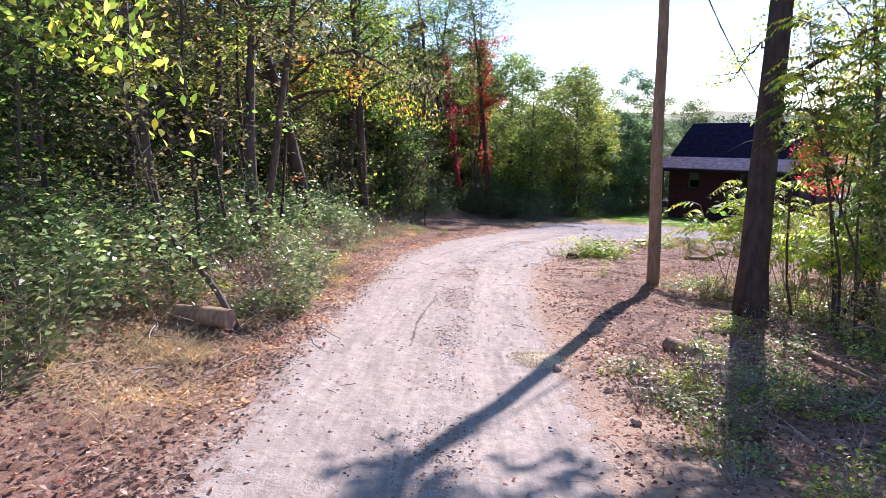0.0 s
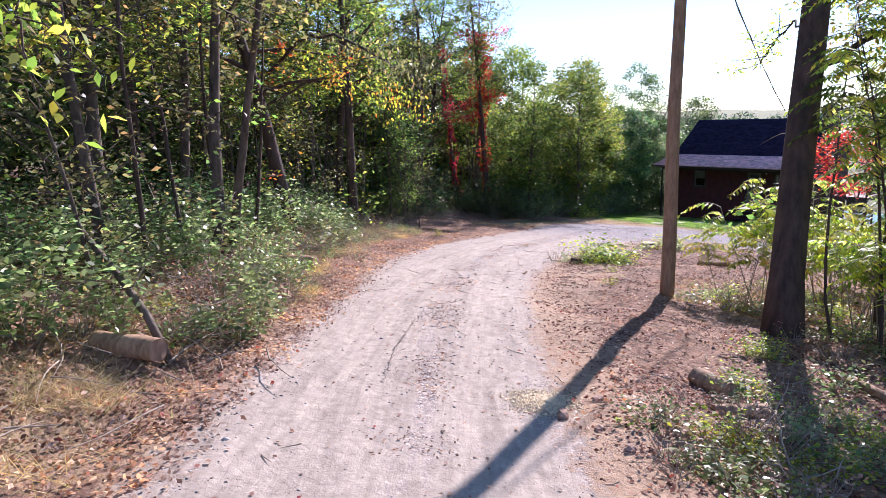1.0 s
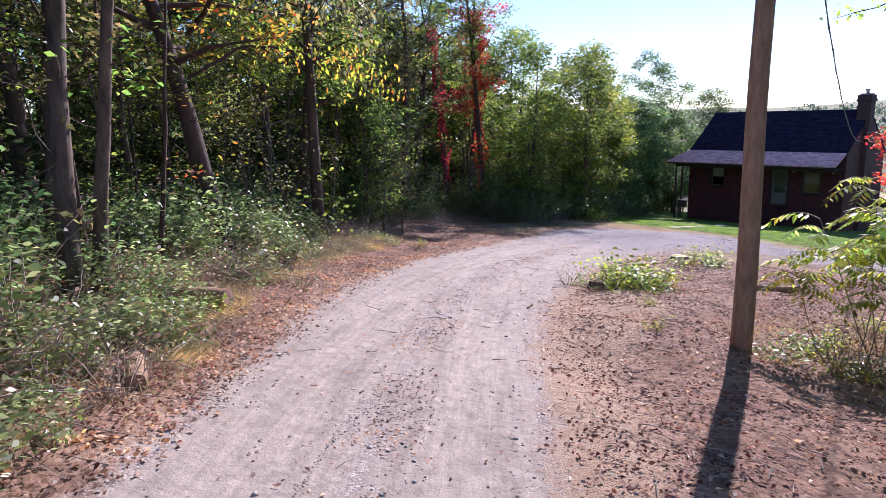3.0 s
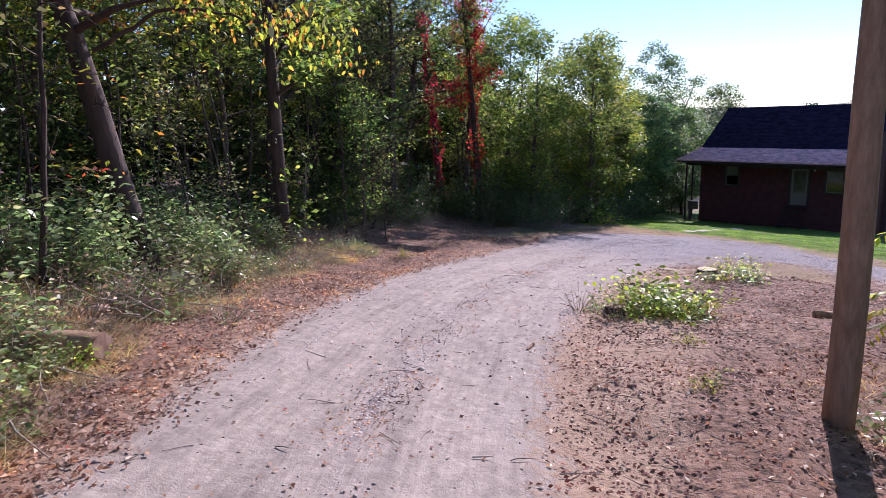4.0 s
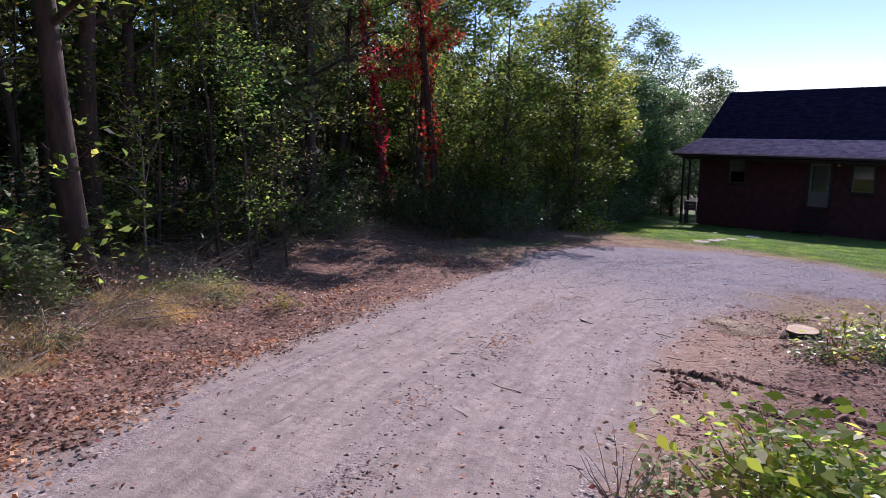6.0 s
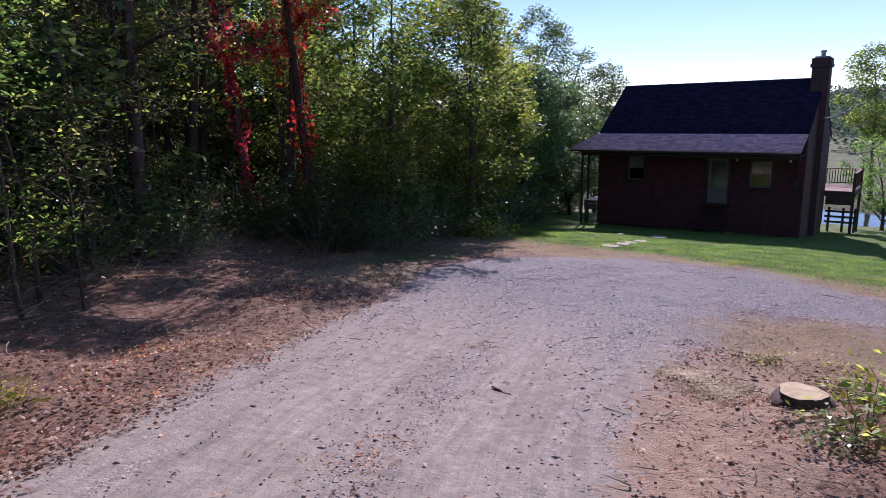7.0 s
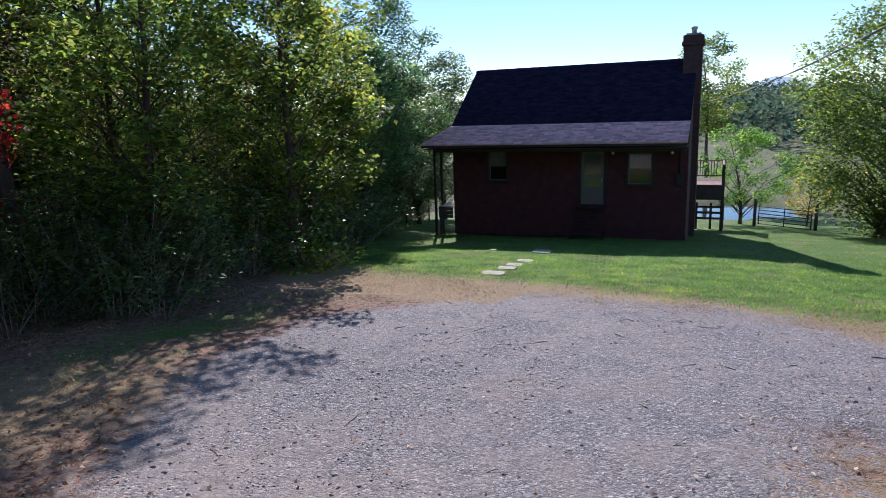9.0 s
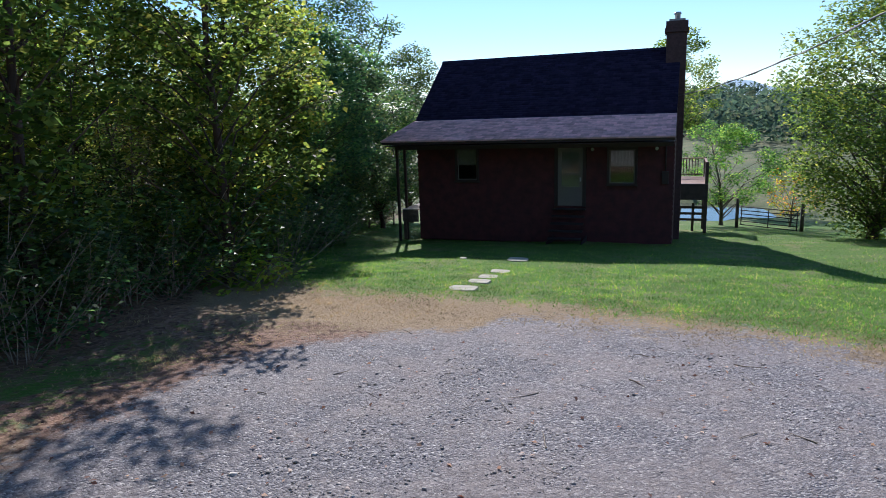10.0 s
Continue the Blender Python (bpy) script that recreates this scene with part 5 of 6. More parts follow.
limb_with_leaves("bough", [(-0.45, -0.35, 3.9), (0.3, 0.5, 4.55), (1.2, 1.2, 4.5), (2.2, 1.6, 4.15), (3.1, 1.7, 3.7)], 0.04, 420, 0.1, LEAF_ORANGE, 89, leaning, 0.2, 16, 1.1)
limb_with_leaves("bough", [(-0.4, -0.3, 4.8), (1.6, -0.2, 5.6), (3.6, -0.4, 5.4), (5.6, -0.6, 4.7), (6.9, -0.7, 4.2)], 0.06, 640, 0.095, LEAF_OLIVE, 90, leaning, 0.28, 18, 1.0)


def frond(base, azim, length, r, pairs=9, leaf=0.19):
    """Arching compound leaf: a midrib with paired leaflets."""
    t = np.linspace(0, 1, pairs + 2)
    out = np.stack([np.cos(azim) * t * length * 0.9, np.sin(azim) * t * length * 0.9, length * (0.55 * t - 0.75 * t * t)], -1) + base
    rib = tube(out, np.linspace(0.009, 0.003, len(out)), 3, False)
    side = np.array([-math.sin(azim), math.cos(azim), 0.0])
    fwd = np.array([math.cos(azim), math.sin(azim), 0.0])
    vs = []
    for k in range(2, pairs + 2):
        for s in (-1, 1):
            d = side * s * 0.85 + fwd * 0.45 + np.array([0, 0, -0.55 + r.normal(0, 0.22)])
            d /= np.linalg.norm(d)
            ln = leaf * (1.1 - 0.5 * abs(k / pairs - 0.5)) * r.uniform(0.85, 1.15)
            w = np.cross(d, (0, 0, 1.0))
            w /= np.linalg.norm(w) + 1e-9
            b = out[k]
            vs += [b, b + d * ln * 0.45 + w * ln * 0.16, b + d * ln, b + d * ln * 0.45 - w * ln * 0.16]
    return rib, np.array(vs)


def make_sumac(seed, stems, tall, mat, label, name="sumac", girth=0.013, fronds=13):
    r = np.random.default_rng(seed)
    root = tagged(new(name), label, "sumac" if name == "sumac" else "tree", "sumacs by the pole" if name == "sumac" else "feather-leaved trees")
    wood, fol = [], []
    for k in range(stems):
        a = r.uniform(0, 2 * math.pi)
        h = tall * r.uniform(0.65, 1.1)
        st = grow((0.5 * r.random() * math.cos(a), 0.5 * r.random() * math.sin(a), -0.1), (0.2 * math.cos(a), 0.2 * math.sin(a), 1), h, 7, r, 0.06)
        wood.append(tube(st, np.linspace(girth, 0.006, 8), 5, False))
        for q in range(fronds):
            z = r.uniform(0.62, 1.0)
            i = min(int(z * 7), 6)
            rib, v = frond(st[i] + (st[i + 1] - st[i]) * (z * 7 - i), q * 2.4 + r.uniform(-0.3, 0.3), r.uniform(0.55, 0.95), r)
            wood.append(rib)
            fol.append(v)
    tri_safe("stem", wood, BARK_DARK if girth > 0.02 else TWIG, root)["kind"] = "stuff"
    v = np.vstack(fol)
    part_np("foliage", v, np.arange(len(v)).reshape(-1, 4), mat, root)
    return root


SUM = "yellow-green sumac with long feathered leaves"
sumacs = [make_sumac(91, 3, 2.9, LEAF_SUMAC, SUM), make_sumac(92, 3, 2.9, LEAF_SUMAC, SUM), make_sumac(93, 3, 2.4, LEAF_SUMAC, SUM), make_sumac(94, 2, 3.4, LEAF_GREEN, "tall green sumac with long feathered leaves")]
for ob, (x, y) in zip(sumacs, ((-2.0, 18.7), (0.3, 17.6), (0.0, 18.6), (0.2, 19.6))):
    set_at(ob, x, y, 0, 1.0)
for k, x, y, t, s in ((2, -0.6, 19.5, 100, 0.9), (1, -2.3, 18.3, 140, 0.85), (1, -0.5, 18.4, 70, 1.0), (1, -1.0, 21.5, 130, 1.0), (3, -0.2, 22.3, 20, 1.0), (3, 0.9, 20.6, 200, 1.1), (0, -0.1, 18.2, 250, 0.8), (3, 0.4, 24.5, 300, 1.2), (1, -1.4, 23.8, 10, 1.1), (2, -2.0, 23.0, 120, 0.8), (3, -1.0, 26.5, 90, 1.2), (0, 1.0, 17.2, 30, 0.9), (3, 1.8, 23.0, 160, 1.3), (2, -0.4, 25.4, 60, 1.1), (1, 0.5, 17.9, 320, 1.0), (0, -1.3, 20.2, 60, 1.0), (1, 0.3, 21.6, 90, 1.1), (2, -1.6, 24.6, 180, 1.0), (3, 1.4, 18.2, 260, 0.9), (1, 1.5, 19.6, 10, 1.1), (0, -2.4, 21.0, 140, 1.0)):
    copy_at(sumacs[k], x, y, t, s)
for k, x, y, t, s in ((3, 0.75, 18.6, 20, 0.9), (1, 1.0, 19.7, 140, 0.9), (0, 2.9, 21.5, 60, 0.8), (3, 0.6, 27.0, 200, 0.8), (1, 2.6, 26.0, 80, 0.9), (2, 4.6, 23.5, 10, 0.8), (0, 1.8, 31.0, 300, 0.9), (1, -0.6, 33.5, 150, 0.8), (3, 3.8, 29.0, 90, 1.0), (0, 5.5, 18.0, 30, 0.9), (1, 4.6, 14.2, 30, 0.8)):
    copy_at(kinds[k], x, y, t, s)
for k, x, y, t, s in ((6, 0.3, 21.0, 10, 0.9), (4, 1.2, 22.5, 70, 0.8), (6, -0.6, 29.0, 130, 1.1), (5, 1.6, 18.3, 50, 0.8), (6, 2.4, 15.2, 250, 0.8), (5, 0.8, 30.0, 20, 1.1), (5, 2.9, 14.2, 100, 0.8), (6, 2.9, 12.4, 60, 0.8)):
    copy_at(kinds[k], x, y, t, s)
yard_tree(-5.5, 34.5, "red_leaved_tree", 95, 5.4, 0.08, 0.4, 1.35, 15, 0.42, 2300, 0.13, LEAF_RED, BARK, "small tree with red autumn leaves beyond the drive")
heaven = [make_sumac(96, 2, 6.4, LEAF_SUMAC, "tall yellow-green tree with long feathered leaves", "feather_leaf_tree", 0.035, 30), make_sumac(97, 2, 5.6, LEAF_GREEN, "tall green tree with long feathered leaves", "feather_leaf_tree", 0.035, 26)]
set_at(heaven[0], 0.5, 18.0, 0)
set_at(heaven[1], 1.5, 17.6, 0)
for k, x, y, t, s in ((0, 0.9, 20.4, 120, 1.0), (1, 0.0, 20.8, 200, 1.0), (0, 2.2, 18.8, 40, 1.1), (1, 0.6, 22.6, 80, 1.15), (0, -0.4, 24.0, 300, 0.9), (1, 2.6, 16.6, 10, 1.0), (1, 0.3, 17.2, 150, 0.95), (0, 1.0, 16.5, 250, 0.95), (1, 1.7, 15.6, 60, 0.9), (0, -0.1, 19.6, 20, 1.0)):
    copy_at(heaven[k], x, y, t, s)
# crowns along the lawn's wooded side
for k, x, y, t, s in ((3, -28.6, 41.6, 140, 0.75), (1, -30.6, 50.6, 200, 0.7), (0, -31.6, 54.0, 300, 0.65), (2, -33.5, 62.0, 70, 0.7), (2, -34.5, 66.0, 110, 0.75)):
    copy_at(kinds[k], x, y, t, s)
for k, x, y, t, s in ((4, -24.4, 36.6, 20, 0.9), (5, -25.5, 40.3, 80, 1.0), (4, -26.3, 44.8, 140, 1.0), (5, -27.2, 48.4, 30, 1.1), (4, -28.0, 52.0, 70, 1.1), (4, -28.8, 55.5, 10, 1.0), (5, -29.4, 59.0, 190, 1.1), (6, -26.3, 46.6, 230, 0.9), (4, -19.4, 22.3, 310, 0.9), (5, -19.6, 23.3, 40, 0.85), (10, -19.4, 21.6, 120, 0.9), (4, -20.3, 22.9, 200, 1.0), (9, -21.5, 24.0, 20, 1.0), (4, -25.0, 38.6, 10, 0.9), (4, -26.2, 42.4, 60, 0.9), (5, -27.0, 46.0, 20, 1.0), (4, -28.2, 50.2, 160, 1.0), (5, -23.6, 34.9, 100, 0.9), (4, -28.9, 53.8, 220, 1.0), (4, -29.5, 62.5, 33, 1.1), (5, -30.0, 66.0, 99, 1.2)):
    copy_at(kinds[k], x, y, t, s)


# ---------------------------------------------------------------- undergrowth
def make_bush(name, seed, tall, wide, n_stems, n_leaves, leaf, mat, label, droop=0.2, flat=0.75, shape=broad_leaves):
    r = np.random.default_rng(seed)
    root = tagged(new(name), label, "bush" if tall > 0.5 else "weeds")
    wood, A = [], []
    for k in range(n_stems):
        a = k * 2.4 + r.uniform(-0.4, 0.4)
        el = r.uniform(0.6, 1.4)
        st = grow((0.12 * wide * math.cos(a), 0.12 * wide * math.sin(a), -0.05), (math.cos(a) * math.cos(el) * wide / tall, math.sin(a) * math.cos(el) * wide / tall, math.sin(el)), tall * r.uniform(0.7, 1.2), 3, r, 0.14)
        wood.append(tube(st, np.linspace(0.009, 0.003, 4), 3, False))
        A += list(st[1:]) + [st[-1]]
    tri_safe("stem", wood, TWIG, root)["kind"] = "stuff"
    A = np.array(A)
    c = A[r.integers(0, len(A), n_leaves)] + r.normal(0, 0.11 * wide + 0.03, (n_leaves, 3))
    c[:, 2] = np.maximum(c[:, 2], 0.03)
    v, f = shape(c, leaf, r, droop, 0.55, flat)
    part_np("foliage", v, f, mat, root)
    return root


bushes = [
    make_bush("bush", 101, 1.1, 0.9, 14, 440, 0.125, LEAF_BUSH, "leafy green bush at the wood's edge"),
    make_bush("bush", 102, 0.85, 0.8, 12, 340, 0.12, LEAF_WILT, "pale-leaved bush at the wood's edge"),
    make_bush("bush", 103, 1.5, 1.0, 14, 460, 0.125, LEAF_BUSH, "tall green bush at the wood's edge"),
    make_bush("weed_clump", 104, 0.4, 0.6, 10, 190, 0.085, LEAF_BUSH, "low clump of green weeds on leaf litter"),
    make_bush("weed_clump", 105, 0.35, 0.5, 9, 150, 0.07, LEAF_SUMAC, "low clump of yellow-green weeds on bare soil"),
    make_bush("weed_clump", 106, 0.6, 0.5, 16, 60, 0.07, LEAF_DRY, "dry brown weed stalks among fallen leaves"),
    make_bush("shrub", 107, 1.1, 0.9, 12, 620, 0.085, LEAF_DARK, "leafy dark green bush under the trees", shape=leaves),
    make_bush("shrub", 108, 1.5, 1.0, 12, 700, 0.085, LEAF_DARK, "tall dark green bush under the trees", shape=leaves),
    make_bush("weed_clump", 109, 0.45, 0.7, 22, 90, 0.06, LEAF_WILT, "straggling pale weeds and dry stems on the verge", shape=leaves),
]
for ob, (x, y) in zip(bushes, ((-7.4, 8.9), (-11.6, 13.6), (-9.4, 8.9), (-4.4, 7.4), (-2.9, 18.9), (-6.0, 9.6), (-12.0, 9.0), (-14.0, 14.0), (-10.4, 13.9))):
    set_at(ob, x, y, 15)
rng = np.random.default_rng(123)


def strew(n, y0, y1, d0, d1, choose, scale, off=0.9):
    for _ in range(n):
        y = rng.uniform(y0, y1)
        x = float(forest_edge(y)) - rng.uniform(d0, d1)
        if chain(np.array([x]), np.array([y]), DRIVE)[0][0] < off or (y < 8.0 and x > -4.4):
            continue
        copy_at(bushes[choose[rng.integers(len(choose))]], x, y, rng.uniform(0, 360), rng.uniform(*scale))


strew(58, 5, 18.5, 0.0, 2.6, (0, 0, 1, 1, 2, 5, 5), (0.65, 1.05))
strew(58, 4.5, 18, -1.3, 0.6, (0, 1, 1, 3, 8, 5), (0.4, 0.8), 0.55)
strew(60, 4, 26, 2.4, 6.0, (6, 1, 7, 7), (0.8, 1.3))
strew(150, 5, 21, -1.5, 0.9, (3, 3, 4, 5, 5, 8, 8, 8), (0.55, 1.05))
strew(30, 22, 36, 0.3, 3.0, (6, 7, 5, 8), (0.7, 1.1))
strew(46, 34, 66, -0.6, 2.5, (6, 7, 7, 1), (0.8, 1.5))
strew(24, 2, 6, 0.5, 4.0, (0, 2, 1), (0.8, 1.2))
strew(60, 33, 64, -0.6, 1.4, (7, 7, 6), (1.2, 2.1))
strew(16, 24, 34, 0.6, 3.0, (7, 6), (1.0, 1.6))
# shrubs that close the wood's edge beside the lawn
for y in np.linspace(31.5, 51, 44):
    x = float(np.interp(y, [31, 36, 41, 47, 52], [-21.6, -22.4, -23.2, -24.9, -27.0])) - rng.uniform(0, 1.8)
    copy_at(bushes[(7, 7, 6, 7, 6)[rng.integers(5)]], x, y + rng.uniform(-0.3, 0.3), rng.uniform(0, 360), rng.uniform(0.9, 1.8))
for k, x, y, s in ((7, -21.3, 33.0, 1.1), (7, -21.8, 32.6, 1.3), (4, -22.3, 38.9, 2.6), (4, -22.6, 39.5, 3.0), (4, -22.0, 39.3, 2.2), (7, -22.9, 41.5, 1.5), (4, -22.8, 40.4, 2.6)):
    copy_at(bushes[k], x, y, 50 * y, s)
for k, x, y, s in ((0, -2.9, 4.5, 0.9), (2, -3.6, 4.7, 0.9), (0, -4.3, 5.2, 1.0), (0, -2.3, 4.0, 0.8)):
    copy_at(bushes[k], x, y, 40 * x, s)
for _ in range(26):
    a, b = rng.normal(0, 1, 2)
    if chain(np.array([1.6 + 0.9 * a]), np.array([11.6 + 1.5 * b]), DRIVE)[0][0] < 0.8:
        continue
    copy_at(bushes[(3, 4, 4, 5)[rng.integers(4)]], 1.6 + 0.9 * a, 11.6 + 1.5 * b, rng.uniform(0, 360), rng.uniform(0.5, 0.9))
for _ in range(100):
    x, y = rng.uniform(0.4, 4.6), rng.uniform(7.6, 12.5)
    if chain(np.array([x]), np.array([y]), DRIVE)[0][0] > 0.7:
        copy_at(bushes[(3, 3, 4, 5, 5)[rng.integers(5)]], x, y, rng.uniform(0, 360), rng.uniform(0.4, 0.8))
for _ in range(30):
    copy_at(bushes[(4, 4, 5, 3)[rng.integers(4)]], rng.uniform(-3.3, 0.2), rng.uniform(17.6, 21.5), rng.uniform(0, 360), rng.uniform(0.6, 1.05))
for _ in range(26):
    copy_at(bushes[(3, 5, 3, 4)[rng.integers(4)]], rng.uniform(-0.4, 2.6), rng.uniform(13.5, 19), rng.uniform(0, 360), rng.uniform(0.6, 1.0))
for k, x, y, s in ((4, -7.6, 20.5, 1.5), (4, -7.9, 20.8, 1.3), (4, -7.0, 21.2, 1.3), (4, -7.4, 20.1, 1.1), (4, -8.0, 21.3, 1.2), (3, -7.1, 20.7, 1.2), (5, -7.7, 19.6, 0.8), (4, -7.2, 20.9, 1.3), (4, -7.5, 21.2, 1.1), (3, -8.4, 20.2, 0.8), (4, -6.9, 20.4, 1.1), (5, -8.6, 19.8, 0.8), (4, -8.5, 26.2, 0.9), (3, -8.2, 25.9, 1.0), (4, -9.0, 26.9, 0.8), (3, -8.9, 25.2, 0.7), (4, -15.3, 20.8, 0.8), (4, -17.0, 20.6, 0.7), (3, -16.2, 20.2, 0.8), (4, -6.0, 19.0, 0.6), (4, -4.8, 17.2, 0.6), (4, -10.1, 28.0, 0.6), (4, -7.45, 20.6, 2.0), (4, -7.2, 20.95, 1.9), (4, -7.75, 20.35, 1.7), (4, -8.75, 25.6, 1.4), (4, -8.5, 26.6, 1.3)):
    copy_at(bushes[k], x, y, 77 * x, s)


def make_brush(seed, wide, n, label):
    """A heap of dead forked branches."""
    r = np.random.default_rng(seed)
    root = tagged(new("dead_brush"), label, "brushwood")
    bits = []
    for k in range(n):
        a, e = r.uniform(0, 6.28), r.normal(0.22, 0.22)
        st = grow((r.normal(0, 0.25) * wide, r.normal(0, 0.25) * wide, r.uniform(0, 0.2)), (math.cos(a) * math.cos(e), math.sin(a) * math.cos(e), math.sin(e)), wide * r.uniform(0.4, 1.1), 5, r, 0.16)
        st[:, 2] = np.maximum(st[:, 2], 0.01)
        w = r.uniform(0.004, 0.013)
        bits.append(tube(st, np.linspace(w, 0.003, 6), 4, False))
        for q in range(2):
            tw = grow(st[r.integers(1, 5)], r.normal(0, 1, 3) * np.array([1, 1, 0.5]), wide * r.uniform(0.15, 0.4), 3, r, 0.2)
            tw[:, 2] = np.maximum(tw[:, 2], 0.01)
            bits.append(tube(tw[[0, 1, 3]], [0.005, 0.004, 0.002], 3, False))
    tri_safe("branch", bits, TWIG, root)["kind"] = "stuff"
    return root


brush = [make_brush(110, 1.2, 16, "heap of pale dead branches on the verge"), make_brush(111, 0.9, 12, "tangle of dead twigs among the weeds")]
set_at(brush[0], -11.2, 13.2, 0)
set_at(brush[1], -6.4, 8.9, 0)
for x, y in ((1.9, 9.9), (2.8, 11.2), (1.2, 10.8), (3.4, 9.4), (0.6, 13.0)):
    copy_at(brush[1], x, y, 60 * x, 0.9)
for _ in range(70):
    y = rng.uniform(6, 29)
    x = float(forest_edge(y)) + rng.uniform(-3.5, 0.9)
    copy_at(brush[rng.integers(2)], x, y, rng.uniform(0, 360), rng.uniform(0.6, 1.15))


# ---------------------------------------------------------------- loose cover on the ground
def random_points(n, x0, x1, y0, y1, weight, seed):
    r = np.random.default_rng(seed)
    out = np.zeros((0, 2))
    while len(out) < n:
        p = np.stack([r.uniform(x0, x1, 4 * n), r.uniform(y0, y1, 4 * n)], -1)
        out = np.vstack([out, p[r.random(4 * n) < weight(p[:, 0], p[:, 1])]])
    out = out[:n]
    return np.column_stack([out, height(out[:, 0], out[:, 1])]), r


def road_distance(x, y):
    return np.minimum(chain(x, y, DRIVE)[0], chain(x, y, APRON)[0])


def litter_weight(x, y):
    d = road_distance(x, y)
    left = x < np.interp(y, [d_[1] for d_ in DRIVE], [d_[0] for d_ in DRIVE])
    w = np.where(left, smooth(d, -0.3, 0.3) * (1 - 0.85 * smooth(d, 1.6, 4.5)), 0.07 * smooth(d, -0.1, 0.8))
    return w * smooth(32 - y, 0, 5) * (1 - 0.55 * smooth(y, 19, 25)) * (0.45 + 0.55 * smooth(vnoise(x, y, 1.1, 31), -0.4, 0.4))


P, r = random_points(44000, -27, 4, 1.5, 34, litter_weight, 201)
P[:, 2] += r.uniform(0.01, 0.04, len(P))
v, f = leaves(P, 0.056, r, 0.0, 0.6, 0.6)
tagged(part_np("fallen_leaves", v, f, LEAF_DRY), "brown and pale fallen leaves along the drive", "leaf litter", kind="stuff")

P, r = random_points(32000, -13, 4, 5, 28.5, lambda x, y: smooth(road_distance(x, y), -0.2, 0.9) * (0.25 + 0.75 * smooth(vnoise(x, y, 0.9, 33), -0.4, 0.4)) * (x > np.interp(y, [d_[1] for d_ in DRIVE], [d_[0] for d_ in DRIVE])), 212)
P[:, 2] += r.uniform(0.004, 0.03, len(P))
v, f = leaves(P, 0.048, r, 0.0, 0.6, 0.85)
tagged(part_np("leaf_mulch", v, f, LEAF_MULCH), "dark brown leaf fragments and bark on turned soil", "leaf litter", kind="stuff")
P, r = random_points(1500, -19, 5, 3, 37, lambda x, y: smooth(-road_distance(x, y), -0.1, 0.4) * 0.5, 202)
P[:, 2] += 0.012
v, f = leaves(P, 0.05, r, 0.0, 0.6, 0.9)
tagged(part_np("stray_leaves", v, f, LEAF_DRY), "scattered small leaves lying on the gravel", "leaf litter", kind="stuff")


P, r = random_points(3200, -14, 5, 3, 26, lambda x, y: np.exp(-((chain(x, y, DRIVE)[1] - 0.2) / 0.3) ** 2) * smooth(vnoise(x, y, 0.7, 34), -0.3, 0.5) * smooth(-chain(x, y, DRIVE)[0], 0.2, 0.6), 214)
P[:, 2] += 0.01
v, f = leaves(P, 0.036, r, 0.0, 0.45, 0.9)
tagged(part_np("road_debris", v, f, LEAF_MULCH), "dark bark crumbs and twigs along the drive's crown", "debris", kind="stuff")


def lumps(P, size, r, flat=0.6):
    """Small angular stones or clods: squashed, jittered octahedra."""
    n = len(P)
    s = size * r.lognormal(0, 0.45, n)
    o = np.array([[1, 0, 0], [0, 1, 0], [-1, 0, 0], [0, -1, 0], [0, 0, 1], [0, 0, -0.6]], float)
    V = o[None] * r.uniform(0.6, 1.3, (n, 6, 1)) + r.normal(0, 0.16, (n, 6, 3))
    V[:, :, 2] *= flat
    a = r.uniform(0, 6.28, n)
    c, sn = np.cos(a)[:, None], np.sin(a)[:, None]
    X, Y = V[:, :, 0] * c - V[:, :, 1] * sn, V[:, :, 0] * sn + V[:, :, 1] * c
    V = np.stack([X, Y, V[:, :, 2]], -1) * s[:, None, None] + P[:, None, :]
    f = np.array([[0, 1, 4], [1, 2, 4], [2, 3, 4], [3, 0, 4], [1, 0, 5], [2, 1, 5], [3, 2, 5], [0, 3, 5]])
    return V.reshape(-1, 3), (f[None] + 6 * np.arange(n)[:, None, None]).reshape(-1, 3)


def pebble_weight(x, y):
    d, ac, al = chain(x, y, DRIVE)
    dd = np.minimum(d, chain(x, y, APRON)[0])
    loose = (np.exp(-((ac - 0.12) / 0.35) ** 2) + 0.35 * smooth(np.abs(ac), 1.0, 1.5)) * smooth(30 - y, 0, 8) + 0.8 * smooth(y, 22, 30)
    patch = smooth(vnoise(x * 1.0, y * 0.6, 1.2, 44) + 0.25, 0.0, 0.6)
    return smooth(-dd, -0.35, 0.15) * (0.05 + 0.95 * loose * patch)


P, r = random_points(14000, -20, 6, 3, 38, pebble_weight, 203)
v, f = lumps(P, 0.0105, r)
tagged(part_np("gravel", v, f, PEBBLE), "loose grey and pale gravel stones on the drive", "gravel", kind="stuff")

TREAD = plain("dust_crumbs", (0.38, 0.32, 0.27), 0.95, 0, 0.25, 9.0, 0.004)
CHIP = plain("pale_chips", (0.62, 0.5, 0.38), 0.8, 0, 0.3, 5.0)
CLOD = plain("soil_clods", (0.27, 0.155, 0.11), 0.95, 0, 0.35, 9.0, 0.01)
P, r = random_points(5500, -13, 3, 7, 28.5, lambda x, y: smooth(road_distance(x, y), 0.2, 1.2) * (0.2 + 0.8 * smooth(vnoise(x, y, 1.0, 45), -0.3, 0.5)) * (x > np.interp(y, [d_[1] for d_ in DRIVE], [d_[0] for d_ in DRIVE])), 204)
v, f = lumps(P, 0.019, r, 0.6)
tagged(part_np("soil_clods", v, f, CLOD), "dark crumbs of turned soil", "soil", kind="stuff")


